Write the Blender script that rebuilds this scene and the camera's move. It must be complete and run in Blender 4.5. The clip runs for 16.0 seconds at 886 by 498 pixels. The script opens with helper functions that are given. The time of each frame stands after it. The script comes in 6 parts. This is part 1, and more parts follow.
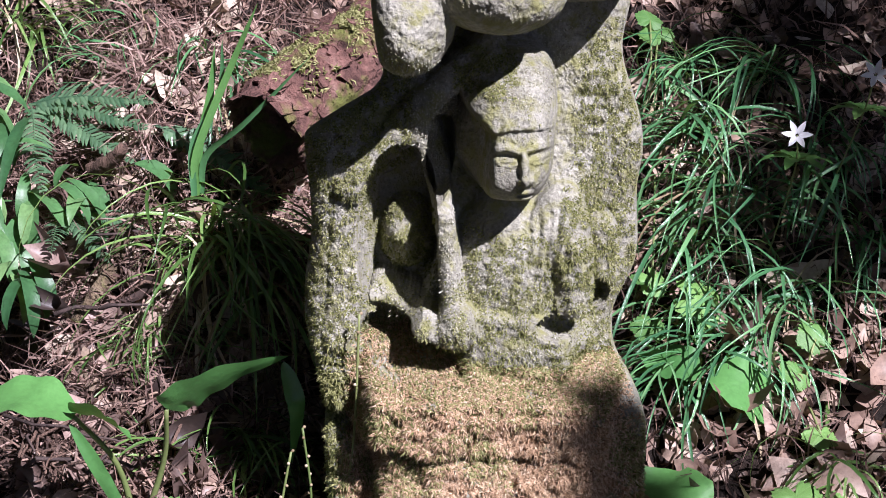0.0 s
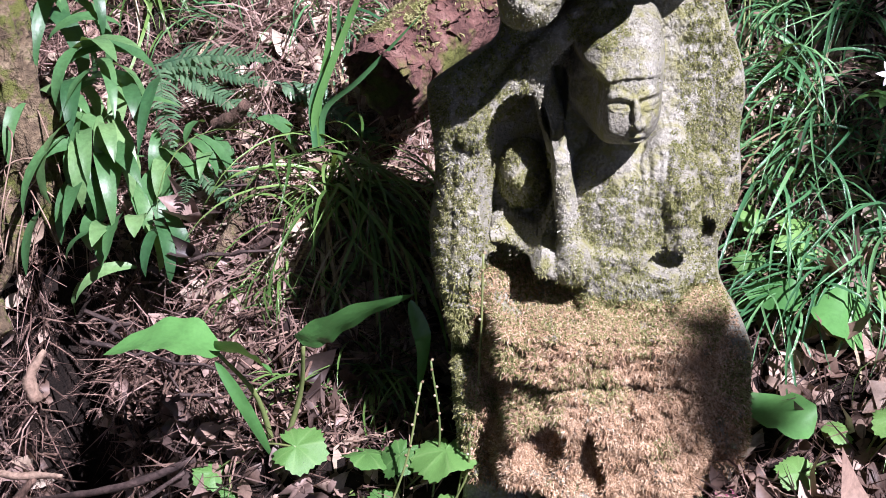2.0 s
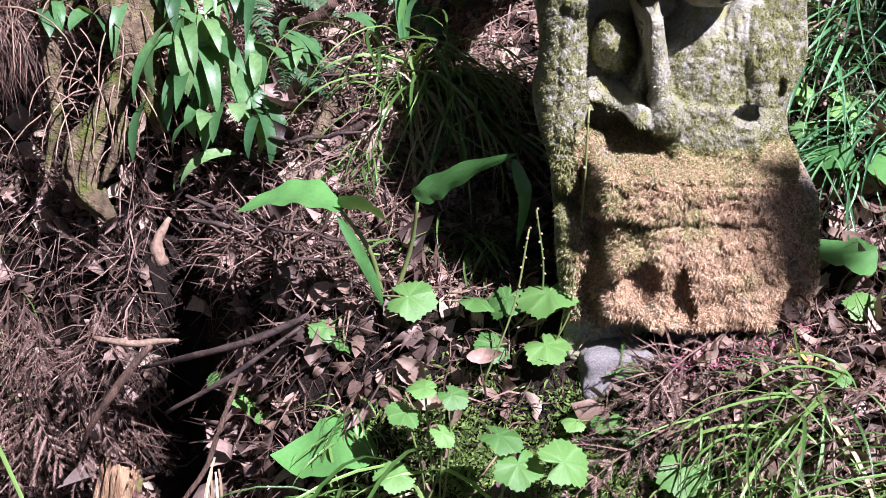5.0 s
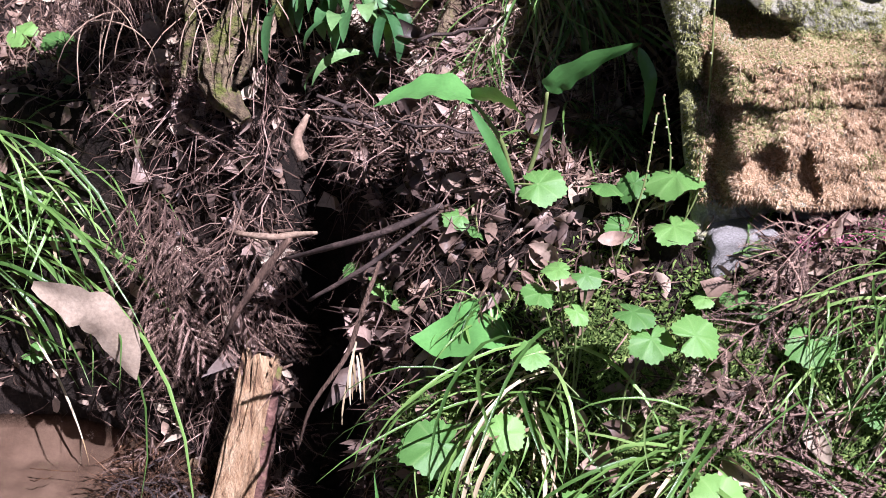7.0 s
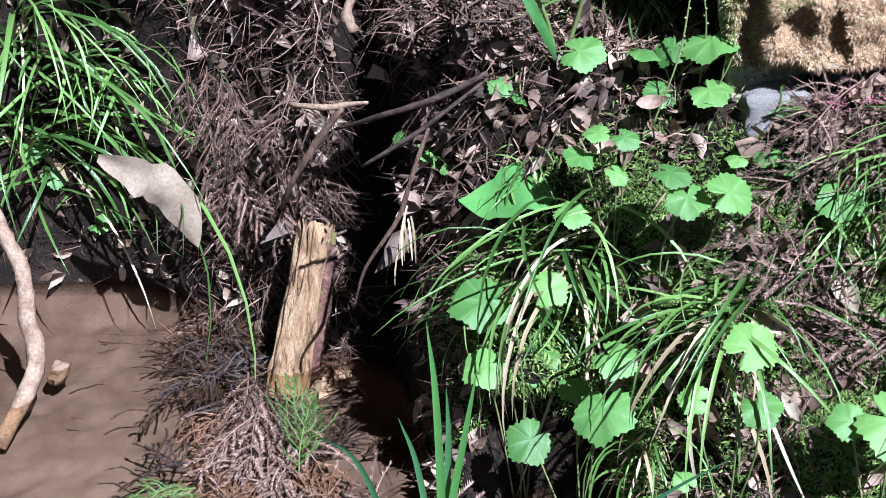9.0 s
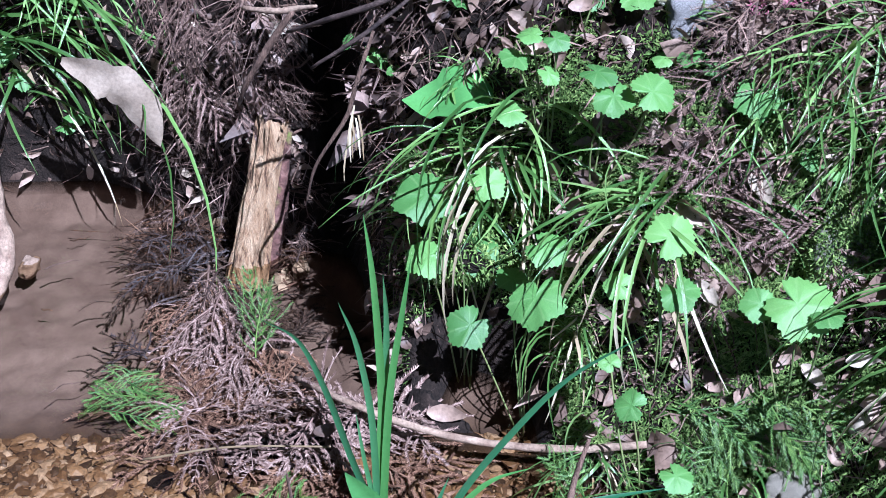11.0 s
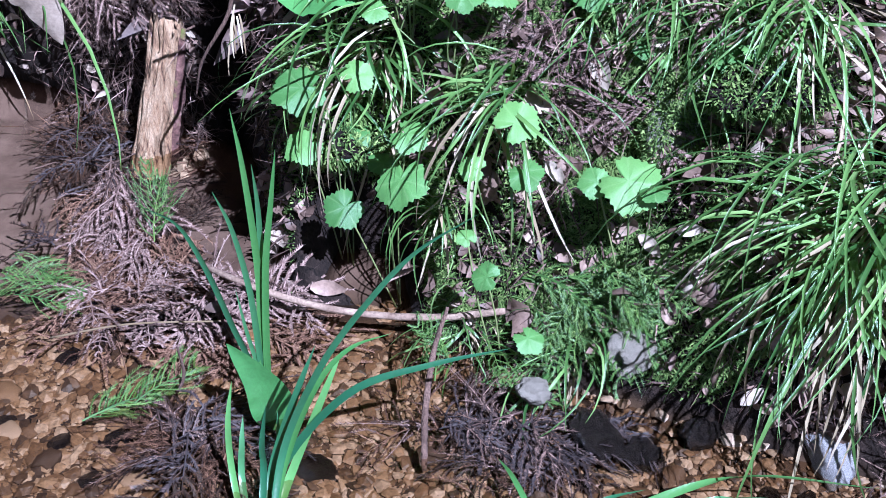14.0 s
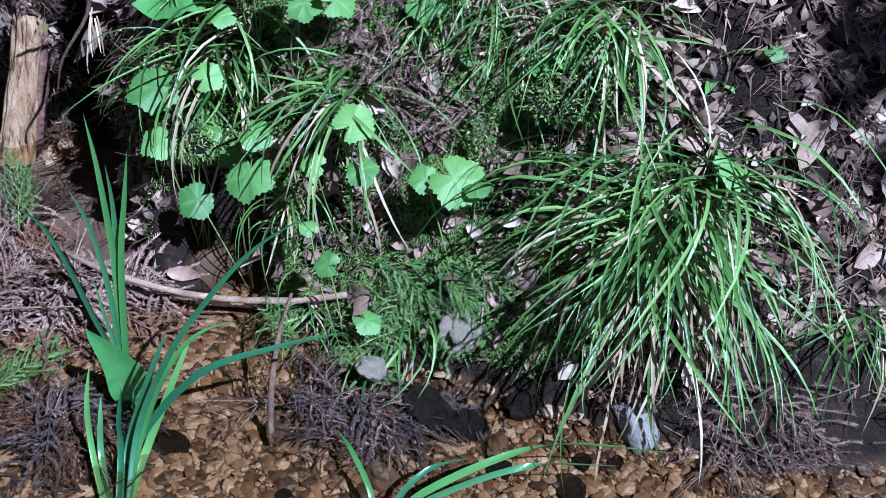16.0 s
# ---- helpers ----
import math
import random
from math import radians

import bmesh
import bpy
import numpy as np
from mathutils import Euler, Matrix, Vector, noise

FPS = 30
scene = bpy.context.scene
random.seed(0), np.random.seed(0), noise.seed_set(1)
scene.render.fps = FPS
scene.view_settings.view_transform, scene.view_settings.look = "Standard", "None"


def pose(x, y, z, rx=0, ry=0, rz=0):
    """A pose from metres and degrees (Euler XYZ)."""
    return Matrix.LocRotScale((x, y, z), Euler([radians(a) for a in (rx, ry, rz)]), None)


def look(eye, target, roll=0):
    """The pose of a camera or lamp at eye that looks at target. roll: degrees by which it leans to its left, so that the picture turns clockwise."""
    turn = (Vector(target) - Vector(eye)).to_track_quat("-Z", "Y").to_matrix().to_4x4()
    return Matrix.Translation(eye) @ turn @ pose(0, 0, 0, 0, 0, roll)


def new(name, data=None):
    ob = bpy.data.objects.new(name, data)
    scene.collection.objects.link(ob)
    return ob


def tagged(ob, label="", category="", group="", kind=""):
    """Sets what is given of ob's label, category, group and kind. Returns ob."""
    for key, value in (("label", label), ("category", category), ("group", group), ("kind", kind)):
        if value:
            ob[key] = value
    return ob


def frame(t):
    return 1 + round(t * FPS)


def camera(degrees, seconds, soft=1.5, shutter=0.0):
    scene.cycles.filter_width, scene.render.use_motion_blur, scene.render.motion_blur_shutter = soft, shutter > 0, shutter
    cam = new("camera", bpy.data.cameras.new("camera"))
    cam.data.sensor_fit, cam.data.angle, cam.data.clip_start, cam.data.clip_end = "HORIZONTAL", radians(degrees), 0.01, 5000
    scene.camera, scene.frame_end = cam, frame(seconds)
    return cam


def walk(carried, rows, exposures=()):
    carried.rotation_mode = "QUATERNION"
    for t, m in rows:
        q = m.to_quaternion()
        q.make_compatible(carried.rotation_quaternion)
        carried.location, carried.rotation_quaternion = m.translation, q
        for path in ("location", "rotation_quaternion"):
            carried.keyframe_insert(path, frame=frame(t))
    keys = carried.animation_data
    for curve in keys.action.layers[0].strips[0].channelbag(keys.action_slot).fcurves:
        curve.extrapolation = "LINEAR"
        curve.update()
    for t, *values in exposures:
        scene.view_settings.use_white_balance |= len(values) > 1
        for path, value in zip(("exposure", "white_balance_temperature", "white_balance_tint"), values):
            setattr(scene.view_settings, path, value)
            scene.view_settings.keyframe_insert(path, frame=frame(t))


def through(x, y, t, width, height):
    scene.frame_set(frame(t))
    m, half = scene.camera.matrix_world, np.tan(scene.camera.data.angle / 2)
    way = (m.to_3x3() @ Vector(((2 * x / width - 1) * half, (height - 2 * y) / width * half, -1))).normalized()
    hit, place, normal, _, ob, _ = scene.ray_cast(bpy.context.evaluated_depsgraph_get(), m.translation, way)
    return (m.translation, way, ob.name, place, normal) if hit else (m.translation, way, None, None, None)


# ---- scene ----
cam = camera(34.0, 16.0, soft=0.7)
walk(cam, [
    (0, pose(0.0028, 0.0026, 1.5491, 71.823, -3.034, 0.717)),
    (0.5, pose(-0.0056, -0.0273, 1.5565, 71.254, -2.910, 0.920)),
    (1, pose(-0.0138, -0.0575, 1.5651, 70.558, -2.603, 1.335)),
    (1.5, pose(-0.0261, -0.0812, 1.5726, 69.946, -1.887, 2.030)),
    (2, pose(-0.0491, -0.1081, 1.5783, 69.670, -0.923, 3.008)),
    (2.5, pose(-0.0680, -0.1362, 1.5843, 69.191, -0.480, 3.483)),
    (3, pose(-0.0724, -0.1740, 1.5862, 68.580, -0.920, 3.039)),
    (3.2, pose(-0.0804, -0.1925, 1.5821, 68.592, -1.216, 2.607)),
    (5.3, pose(-0.2820, -0.3777, 1.4518, 69.781, -0.861, 0.314)),
    (5.5, pose(-0.2944, -0.3885, 1.4458, 69.300, -0.632, 0.660)),
    (6, pose(-0.3122, -0.4051, 1.4438, 67.770, 0.050, 1.555)),
    (6.5, pose(-0.3217, -0.4275, 1.4541, 66.732, 0.682, 2.231)),
    (7, pose(-0.3271, -0.4568, 1.4674, 66.309, 1.491, 2.864)),
    (7.5, pose(-0.3371, -0.4829, 1.4775, 65.603, 2.396, 3.562)),
    (8, pose(-0.3426, -0.5067, 1.4809, 64.110, 2.965, 4.027)),
    (8.5, pose(-0.3322, -0.5355, 1.4834, 62.593, 3.076, 4.156)),
    (9, pose(-0.3182, -0.5657, 1.4921, 61.644, 3.047, 4.220)),
    (9.5, pose(-0.2992, -0.5970, 1.5031, 60.663, 2.911, 4.047)),
    (9.7, pose(-0.2912, -0.6092, 1.5079, 60.245, 2.967, 3.907)),
    (11.8, pose(-0.1941, -0.7171, 1.5673, 56.096, 3.066, 3.519)),
    (12, pose(-0.1824, -0.7279, 1.5746, 55.622, 3.139, 3.342)),
    (12.5, pose(-0.1528, -0.7509, 1.5937, 54.394, 3.234, 2.904)),
    (13, pose(-0.1209, -0.7743, 1.6114, 53.444, 3.503, 2.504)),
    (13.5, pose(-0.0930, -0.8021, 1.6328, 52.894, 3.602, 2.165)),
    (14, pose(-0.0698, -0.8356, 1.6630, 52.716, 3.362, 1.589)),
    (14.5, pose(-0.0449, -0.8672, 1.7049, 52.349, 2.796, 0.734)),
    (15, pose(-0.0206, -0.8985, 1.7507, 51.846, 1.880, -0.095)),
    (15.5, pose(0.0024, -0.9358, 1.8001, 51.548, 0.854, -0.867)),
    (16, pose(0.0261, -0.9693, 1.8362, 50.862, 0.961, -2.033)),
], [(0.0, 1.15, 5800, 27), (3.0, 1.40, 5750, 30), (6.5, 1.48, 5750, 29), (8.0, 1.48, 5650, 23), (9.5, 1.45, 5050, 10), (12.5, 1.38, 4750, 23), (15.3, 1.42, 4600, 19), (16.0, 1.05, 4600, 14)])

# world, sun, exposure
SUN = Vector((0.44, -0.56, 0.80)).normalized()
world = bpy.data.worlds.new("sky")
scene.world = world
world.use_nodes = True
wn = world.node_tree
wn.nodes.clear()
w_out = wn.nodes.new("ShaderNodeOutputWorld")
w_bg = wn.nodes.new("ShaderNodeBackground")
w_sky = wn.nodes.new("ShaderNodeTexSky")
w_sky.sky_type = "NISHITA"
w_sky.sun_disc = False
w_sky.air_density = 0.25
w_sky.dust_density = 0.4
w_sky.sun_elevation = math.asin(SUN.z)
w_sky.sun_rotation = math.atan2(SUN.x, SUN.y)
w_bg.inputs["Strength"].default_value = 0.05
wn.links.new(w_sky.outputs["Color"], w_bg.inputs["Color"])
wn.links.new(w_bg.outputs["Background"], w_out.inputs["Surface"])
sun_data = bpy.data.lights.new("sun", "SUN")
sun_data.energy = 5.0
sun_data.angle = radians(0.5)
sun_data.color = (1.0, 0.97, 0.93)
sun = new("sun", sun_data)
sun.matrix_world = look(SUN * 20, (0, 0, 0))

# ---- materials ----
def nodes_of(name):
    m = bpy.data.materials.new(name)
    m.use_nodes = True
    t = m.node_tree
    t.nodes.clear()
    out = t.nodes.new("ShaderNodeOutputMaterial")
    b = t.nodes.new("ShaderNodeBsdfPrincipled")
    t.links.new(b.outputs[0], out.inputs["Surface"])
    return m, t, b, out


def noise_node(t, co, scale, detail=4.0, rough=0.6, distort=0.0):
    n = t.nodes.new("ShaderNodeTexNoise")
    n.inputs["Scale"].default_value = scale
    n.inputs["Detail"].default_value = detail
    n.inputs["Roughness"].default_value = rough
    n.inputs["Distortion"].default_value = distort
    t.links.new(co, n.inputs["Vector"])
    return n.outputs["Fac"]


def ramp(t, fac, stops):
    r = t.nodes.new("ShaderNodeValToRGB")
    e = r.color_ramp.elements
    while len(e) < len(stops):
        e.new(0.5)
    for k, (p, c) in enumerate(stops):
        e[k].position = p
        e[k].color = (*c, 1.0)
    t.links.new(fac, r.inputs["Fac"])
    return r.outputs["Color"]


def mixc(t, fac, a, b, mode="MIX"):
    n = t.nodes.new("ShaderNodeMix")
    n.data_type, n.blend_type = "RGBA", mode
    for sock, v in ((n.inputs[0], fac), (n.inputs[6], a), (n.inputs[7], b)):
        if isinstance(v, (int, float)):
            sock.default_value = v
        elif isinstance(v, tuple):
            sock.default_value = (*v, 1.0)
        else:
            t.links.new(v, sock)
    return n.outputs[2]


def maths(t, op, a, b=0.0):
    n = t.nodes.new("ShaderNodeMath")
    n.operation = op
    for sock, v in zip(n.inputs, (a, b)):
        if isinstance(v, (int, float)):
            sock.default_value = v
        else:
            t.links.new(v, sock)
    return n.outputs[0]


def bumped(t, b, height, strength, dist=0.01):
    n = t.nodes.new("ShaderNodeBump")
    n.inputs["Strength"].default_value = strength
    n.inputs["Distance"].default_value = dist
    t.links.new(height, n.inputs["Height"])
    t.links.new(n.outputs["Normal"], b.inputs["Normal"])


def coords(t, kind="Object"):
    return t.nodes.new("ShaderNodeTexCoord").outputs[kind]


def surface(name, stops, scale, fine, rough=0.85, bump=0.5, dist=0.004, stretch=None, spots=None, spec=0.3, island=0.0, wet=None):
    """Two-scale varied surface: stops colour the coarse noise, fine noise darkens and bumps it."""
    m, t, b, out = nodes_of(name)
    co = coords(t)
    if stretch:
        mp = t.nodes.new("ShaderNodeMapping")
        mp.inputs["Scale"].default_value = stretch
        t.links.new(co, mp.inputs["Vector"])
        co = mp.outputs["Vector"]
    coarse = noise_node(t, co, scale, 5, 0.62)
    small = noise_node(t, co, fine, 4, 0.65)
    if island:
        g = t.nodes.new("ShaderNodeNewGeometry").outputs["Random Per Island"]
        o = t.nodes.new("ShaderNodeObjectInfo").outputs["Random"]
        r = maths(t, "FRACT", maths(t, "ADD", g, o))
        coarse = maths(t, "ADD", maths(t, "MULTIPLY", coarse, 1 - island), maths(t, "MULTIPLY", r, island))
    col = ramp(t, coarse, stops)
    dark = ramp(t, small, [(0.3, (0.45, 0.45, 0.45)), (0.62, (1.1, 1.1, 1.1))])
    col = mixc(t, 0.8, col, dark, "MULTIPLY")
    if spots:
        c, s, lo, hi = spots
        f = ramp(t, noise_node(t, co, s, 4, 0.7), [(lo, (0, 0, 0)), (hi, (1, 1, 1))])
        col = mixc(t, f, col, c)
    t.links.new(col, b.inputs["Base Color"])
    b.inputs["Roughness"].default_value = rough
    b.inputs["Specular IOR Level"].default_value = spec
    if bump:
        bumped(t, b, maths(t, "ADD", small, maths(t, "MULTIPLY", coarse, 0.8)), bump, dist)
    return m


def leafy(name, stops, rough=0.45, through=0.35, veins=0.35, spec=0.5, scale=18.0, tip=None):
    """Thin green or dry leaf: varied by leaf, light shows through it."""
    m, t, b, out = nodes_of(name)
    co = coords(t)
    g = t.nodes.new("ShaderNodeNewGeometry").outputs["Random Per Island"]
    o = t.nodes.new("ShaderNodeObjectInfo").outputs["Random"]
    r = maths(t, "FRACT", maths(t, "ADD", g, o))
    n = noise_node(t, co, scale, 4, 0.6)
    fac = maths(t, "ADD", maths(t, "MULTIPLY", r, 0.6), maths(t, "MULTIPLY", n, 0.4))
    col = ramp(t, fac, stops)
    fine = noise_node(t, co, scale * 9, 3, 0.6)
    col = mixc(t, veins, col, ramp(t, fine, [(0.3, (0.5, 0.5, 0.5)), (0.65, (1.25, 1.25, 1.25))]), "MULTIPLY")
    t.links.new(col, b.inputs["Base Color"])
    b.inputs["Roughness"].default_value = rough
    b.inputs["Specular IOR Level"].default_value = spec
    bumped(t, b, fine, 0.25, 0.002)
    if through:
        tr = t.nodes.new("ShaderNodeBsdfTranslucent")
        t.links.new(mixc(t, 0.5, col, (0.35, 0.5, 0.05) if "green" in name else (0.4, 0.25, 0.1)), tr.inputs["Color"])
        mx = t.nodes.new("ShaderNodeMixShader")
        mx.inputs[0].default_value = through
        t.links.new(b.outputs[0], mx.inputs[1])
        t.links.new(tr.outputs[0], mx.inputs[2])
        t.links.new(mx.outputs[0], out.inputs["Surface"])
    return m


def soil_material():
    """Dark forest soil, its near-black tone also standing in for shade in the litter's gaps; below the water line it
    turns to pale silt.
    """
    m, t, b, out = nodes_of("forest_soil")
    co = coords(t)
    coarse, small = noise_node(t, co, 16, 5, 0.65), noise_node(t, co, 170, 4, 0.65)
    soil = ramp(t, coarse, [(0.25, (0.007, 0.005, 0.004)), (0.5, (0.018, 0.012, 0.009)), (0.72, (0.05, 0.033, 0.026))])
    silt = ramp(t, noise_node(t, co, 7, 5, 0.6), [(0.3, (0.085, 0.060, 0.052)), (0.7, (0.20, 0.155, 0.14))])
    sep = t.nodes.new("ShaderNodeSeparateXYZ")
    t.links.new(co, sep.inputs[0])
    gravel = ramp(t, noise_node(t, co, 12, 5, 0.6), [(0.35, (0.02, 0.013, 0.009)), (0.7, (0.085, 0.05, 0.026))])
    stream = ramp(t, maths(t, "SUBTRACT", sep.outputs["Y"], 0.5), [(0.72, (0, 0, 0)), (0.86, (1, 1, 1))])
    wet = ramp(t, maths(t, "ADD", maths(t, "MULTIPLY", sep.outputs["Z"], 12.0), 0.5), [(0.10, (1, 1, 1)), (0.45, (0, 0, 0))])
    col = mixc(t, wet, soil, mixc(t, stream, gravel, silt))
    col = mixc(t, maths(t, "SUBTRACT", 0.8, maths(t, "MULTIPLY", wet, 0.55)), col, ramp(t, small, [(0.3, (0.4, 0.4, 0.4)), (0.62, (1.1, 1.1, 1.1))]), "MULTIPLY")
    t.links.new(col, b.inputs["Base Color"])
    b.inputs["Roughness"].default_value = 0.95
    b.inputs["Specular IOR Level"].default_value = 0.2
    dry = maths(t, "SUBTRACT", 1.0, maths(t, "MULTIPLY", wet, 0.9))
    bumped(t, b, maths(t, "MULTIPLY", maths(t, "ADD", small, coarse), dry), 0.9, 0.008)
    return m


M_SOIL = soil_material()
M_STONE = surface("weathered_stone", [(0.25, (0.16, 0.15, 0.115)), (0.5, (0.29, 0.28, 0.22)), (0.75, (0.46, 0.445, 0.38))], 16, 230, 0.92, 1.0, 0.004,
                  spots=((0.22, 0.215, 0.09), 34, 0.47, 0.64))
M_LICHEN = leafy("grey_lichen_crust", [(0.15, (0.13, 0.125, 0.08)), (0.5, (0.32, 0.31, 0.22)), (0.85, (0.54, 0.53, 0.43))], 0.9, 0.05, 0.3, 0.15)
M_WETSPRIG = leafy("wet_black_sprig", [(0.15, (0.012, 0.009, 0.009)), (0.6, (0.04, 0.028, 0.026)), (0.9, (0.12, 0.075, 0.06))], 0.6, 0.0, 0.3, 0.4)
M_ROCK = surface("grey_rock", [(0.3, (0.17, 0.16, 0.15)), (0.7, (0.42, 0.40, 0.39))], 20, 180, 0.85, 0.7, 0.004)
M_PALESTONE = surface("pale_stone", [(0.3, (0.22, 0.19, 0.145)), (0.7, (0.44, 0.39, 0.31))], 26, 200, 0.8, 0.9, 0.004)
M_WETROCK = surface("wet_dark_rock", [(0.3, (0.01, 0.009, 0.009)), (0.7, (0.05, 0.038, 0.03))], 25, 110, 0.10, 1.0, 0.012, spec=0.7)
M_PEBBLE = surface("stream_pebbles", [(0.15, (0.04, 0.024, 0.014)), (0.40, (0.125, 0.070, 0.032)), (0.65, (0.22, 0.137, 0.070)), (0.92, (0.36, 0.27, 0.185))], 60, 150, 0.5, 0.5, 0.003, island=0.75, spec=0.4)
M_WOOD = surface("split_rotten_wood", [(0.32, (0.09, 0.045, 0.03)), (0.45, (0.46, 0.28, 0.155)), (0.70, (0.68, 0.49, 0.31))], 9, 60, 0.95, 1.0, 0.010, stretch=(9.0, 9.0, 0.6))
M_BARK = surface("brown_bark", [(0.3, (0.05, 0.03, 0.022)), (0.7, (0.24, 0.15, 0.11))], 18, 130, 0.95, 1.0, 0.006, stretch=(2.5, 2.5, 0.6))
M_DARKWOOD = surface("dark_wet_twig", [(0.3, (0.018, 0.012, 0.011)), (0.7, (0.10, 0.068, 0.058))], 30, 160, 0.7, 0.8, 0.003)
M_REDWOOD = surface("red_rotting_bark", [(0.3, (0.045, 0.022, 0.019)), (0.55, (0.17, 0.085, 0.068)), (0.8, (0.34, 0.21, 0.17))], 22, 110, 0.95, 1.0, 0.010,
                    spots=((0.13, 0.14, 0.035), 9, 0.50, 0.60))
M_TWIG = surface("pale_twig", [(0.3, (0.16, 0.10, 0.07)), (0.7, (0.40, 0.29, 0.21))], 30, 180, 0.85, 0.7, 0.002)
M_ROOT = surface("mossy_root", [(0.3, (0.05, 0.036, 0.024)), (0.5, (0.16, 0.115, 0.07)), (0.75, (0.34, 0.27, 0.17))], 26, 120, 0.95, 1.0, 0.012,
                 spots=((0.10, 0.11, 0.025), 18, 0.48, 0.58))
M_MITELLA = leafy("green_round_leaf", [(0.2, (0.065, 0.165, 0.04)), (0.5, (0.105, 0.24, 0.06)), (0.8, (0.17, 0.33, 0.085))], 0.45, 0.22, 0.45)


def add_veins(m, lobes):
    """Paler veins that fan out from where the stalk joins the leaf."""
    t = m.node_tree
    b = next(n for n in t.nodes if n.type == "BSDF_PRINCIPLED")
    sep = t.nodes.new("ShaderNodeSeparateXYZ")
    t.links.new(coords(t), sep.inputs[0])
    turn = maths(t, "ARCTAN2", sep.outputs["Y"], maths(t, "MULTIPLY", sep.outputs["X"], -1.0))
    fan = maths(t, "POWER", maths(t, "ABSOLUTE", maths(t, "COSINE", maths(t, "MULTIPLY", turn, lobes / 2))), 60.0)
    col = b.inputs["Base Color"].links[0].from_socket
    t.links.new(mixc(t, maths(t, "MULTIPLY", fan, 0.22), col, (0.30, 0.44, 0.17)), b.inputs["Base Color"])


add_veins(M_MITELLA, 7)
M_BIGLEAF = leafy("green_broad_leaf", [(0.2, (0.05, 0.15, 0.04)), (0.8, (0.095, 0.25, 0.065))], 0.4, 0.12, 0.25)
M_STRAP = leafy("green_strap_leaf", [(0.2, (0.03, 0.095, 0.035)), (0.55, (0.07, 0.175, 0.06)), (0.85, (0.17, 0.29, 0.11))], 0.42, 0.2, 0.45, 0.45)
M_GRASS = leafy("green_sedge", [(0.22, (0.035, 0.09, 0.02)), (0.42, (0.08, 0.16, 0.038)), (0.66, (0.15, 0.275, 0.07)), (0.88, (0.27, 0.38, 0.13))], 0.28, 0.22, 0.15, 0.7)
M_SEDGE2 = leafy("green_blue_sedge", [(0.15, (0.025, 0.09, 0.04)), (0.5, (0.07, 0.20, 0.08)), (0.85, (0.17, 0.35, 0.14))], 0.25, 0.18, 0.15, 0.7)
M_STRAW = leafy("dry_straw", [(0.2, (0.22, 0.16, 0.09)), (0.5, (0.40, 0.32, 0.20)), (0.75, (0.56, 0.48, 0.34))], 0.6, 0.2, 0.3, 0.3)
M_IRIS = leafy("green_iris_blade", [(0.2, (0.025, 0.10, 0.045)), (0.8, (0.075, 0.20, 0.075))], 0.3, 0.2, 0.15, 0.6)
M_IRISPALE = leafy("green_pale_iris_blade", [(0.2, (0.07, 0.20, 0.05)), (0.8, (0.14, 0.32, 0.09))], 0.3, 0.3, 0.15, 0.6)
M_STEM = leafy("green_stem", [(0.2, (0.09, 0.14, 0.04)), (0.8, (0.22, 0.25, 0.09))], 0.5, 0.1, 0.2, 0.4)
M_CEDAR = leafy("green_cedar_sprig", [(0.2, (0.025, 0.065, 0.012)), (0.5, (0.065, 0.135, 0.025)), (0.85, (0.17, 0.25, 0.06))], 0.5, 0.15, 0.3, 0.4)
M_DEADCEDAR = leafy("dead_cedar_sprig", [(0.2, (0.026, 0.016, 0.013)), (0.55, (0.10, 0.060, 0.047)), (0.8, (0.29, 0.19, 0.145)), (0.95, (0.50, 0.37, 0.29))], 0.7, 0.08, 0.4, 0.3)
M_LITTER = leafy("dry_leaf_litter", [(0.1, (0.05, 0.033, 0.028)), (0.4, (0.17, 0.11, 0.082)), (0.7, (0.32, 0.22, 0.165)), (0.93, (0.50, 0.40, 0.32))], 0.55, 0.12, 0.5, 0.4)
M_DARKLITTER = leafy("dark_leaf_litter", [(0.2, (0.035, 0.024, 0.021)), (0.5, (0.13, 0.088, 0.073)), (0.8, (0.34, 0.24, 0.20))], 0.5, 0.08, 0.5, 0.4)
M_PINKCEDAR = leafy("pinkish_dead_cedar", [(0.15, (0.07, 0.04, 0.033)), (0.5, (0.20, 0.125, 0.10)), (0.85, (0.40, 0.285, 0.235))], 0.7, 0.1, 0.35, 0.3)
M_PALELEAF = leafy("pale_dry_leaf", [(0.2, (0.29, 0.215, 0.155)), (0.8, (0.55, 0.46, 0.36))], 0.6, 0.12, 0.5, 0.35)
M_MOSS = leafy("green_moss", [(0.2, (0.07, 0.075, 0.02)), (0.5, (0.20, 0.20, 0.075)), (0.8, (0.37, 0.36, 0.17))], 0.85, 0.15, 0.3, 0.15)
M_FERNMOSS = leafy("green_creeping_moss", [(0.15, (0.025, 0.045, 0.012)), (0.5, (0.10, 0.165, 0.04)), (0.85, (0.28, 0.36, 0.11))], 0.8, 0.15, 0.3, 0.15)
M_DRYMOSS = leafy("dry_orange_moss", [(0.15, (0.13, 0.08, 0.045)), (0.4, (0.35, 0.225, 0.13)), (0.65, (0.54, 0.37, 0.235)), (0.85, (0.66, 0.54, 0.38))], 0.9, 0.1, 0.3, 0.15)
M_FERN = leafy("green_fern", [(0.2, (0.045, 0.105, 0.055)), (0.8, (0.12, 0.21, 0.11))], 0.35, 0.2, 0.2, 0.6)
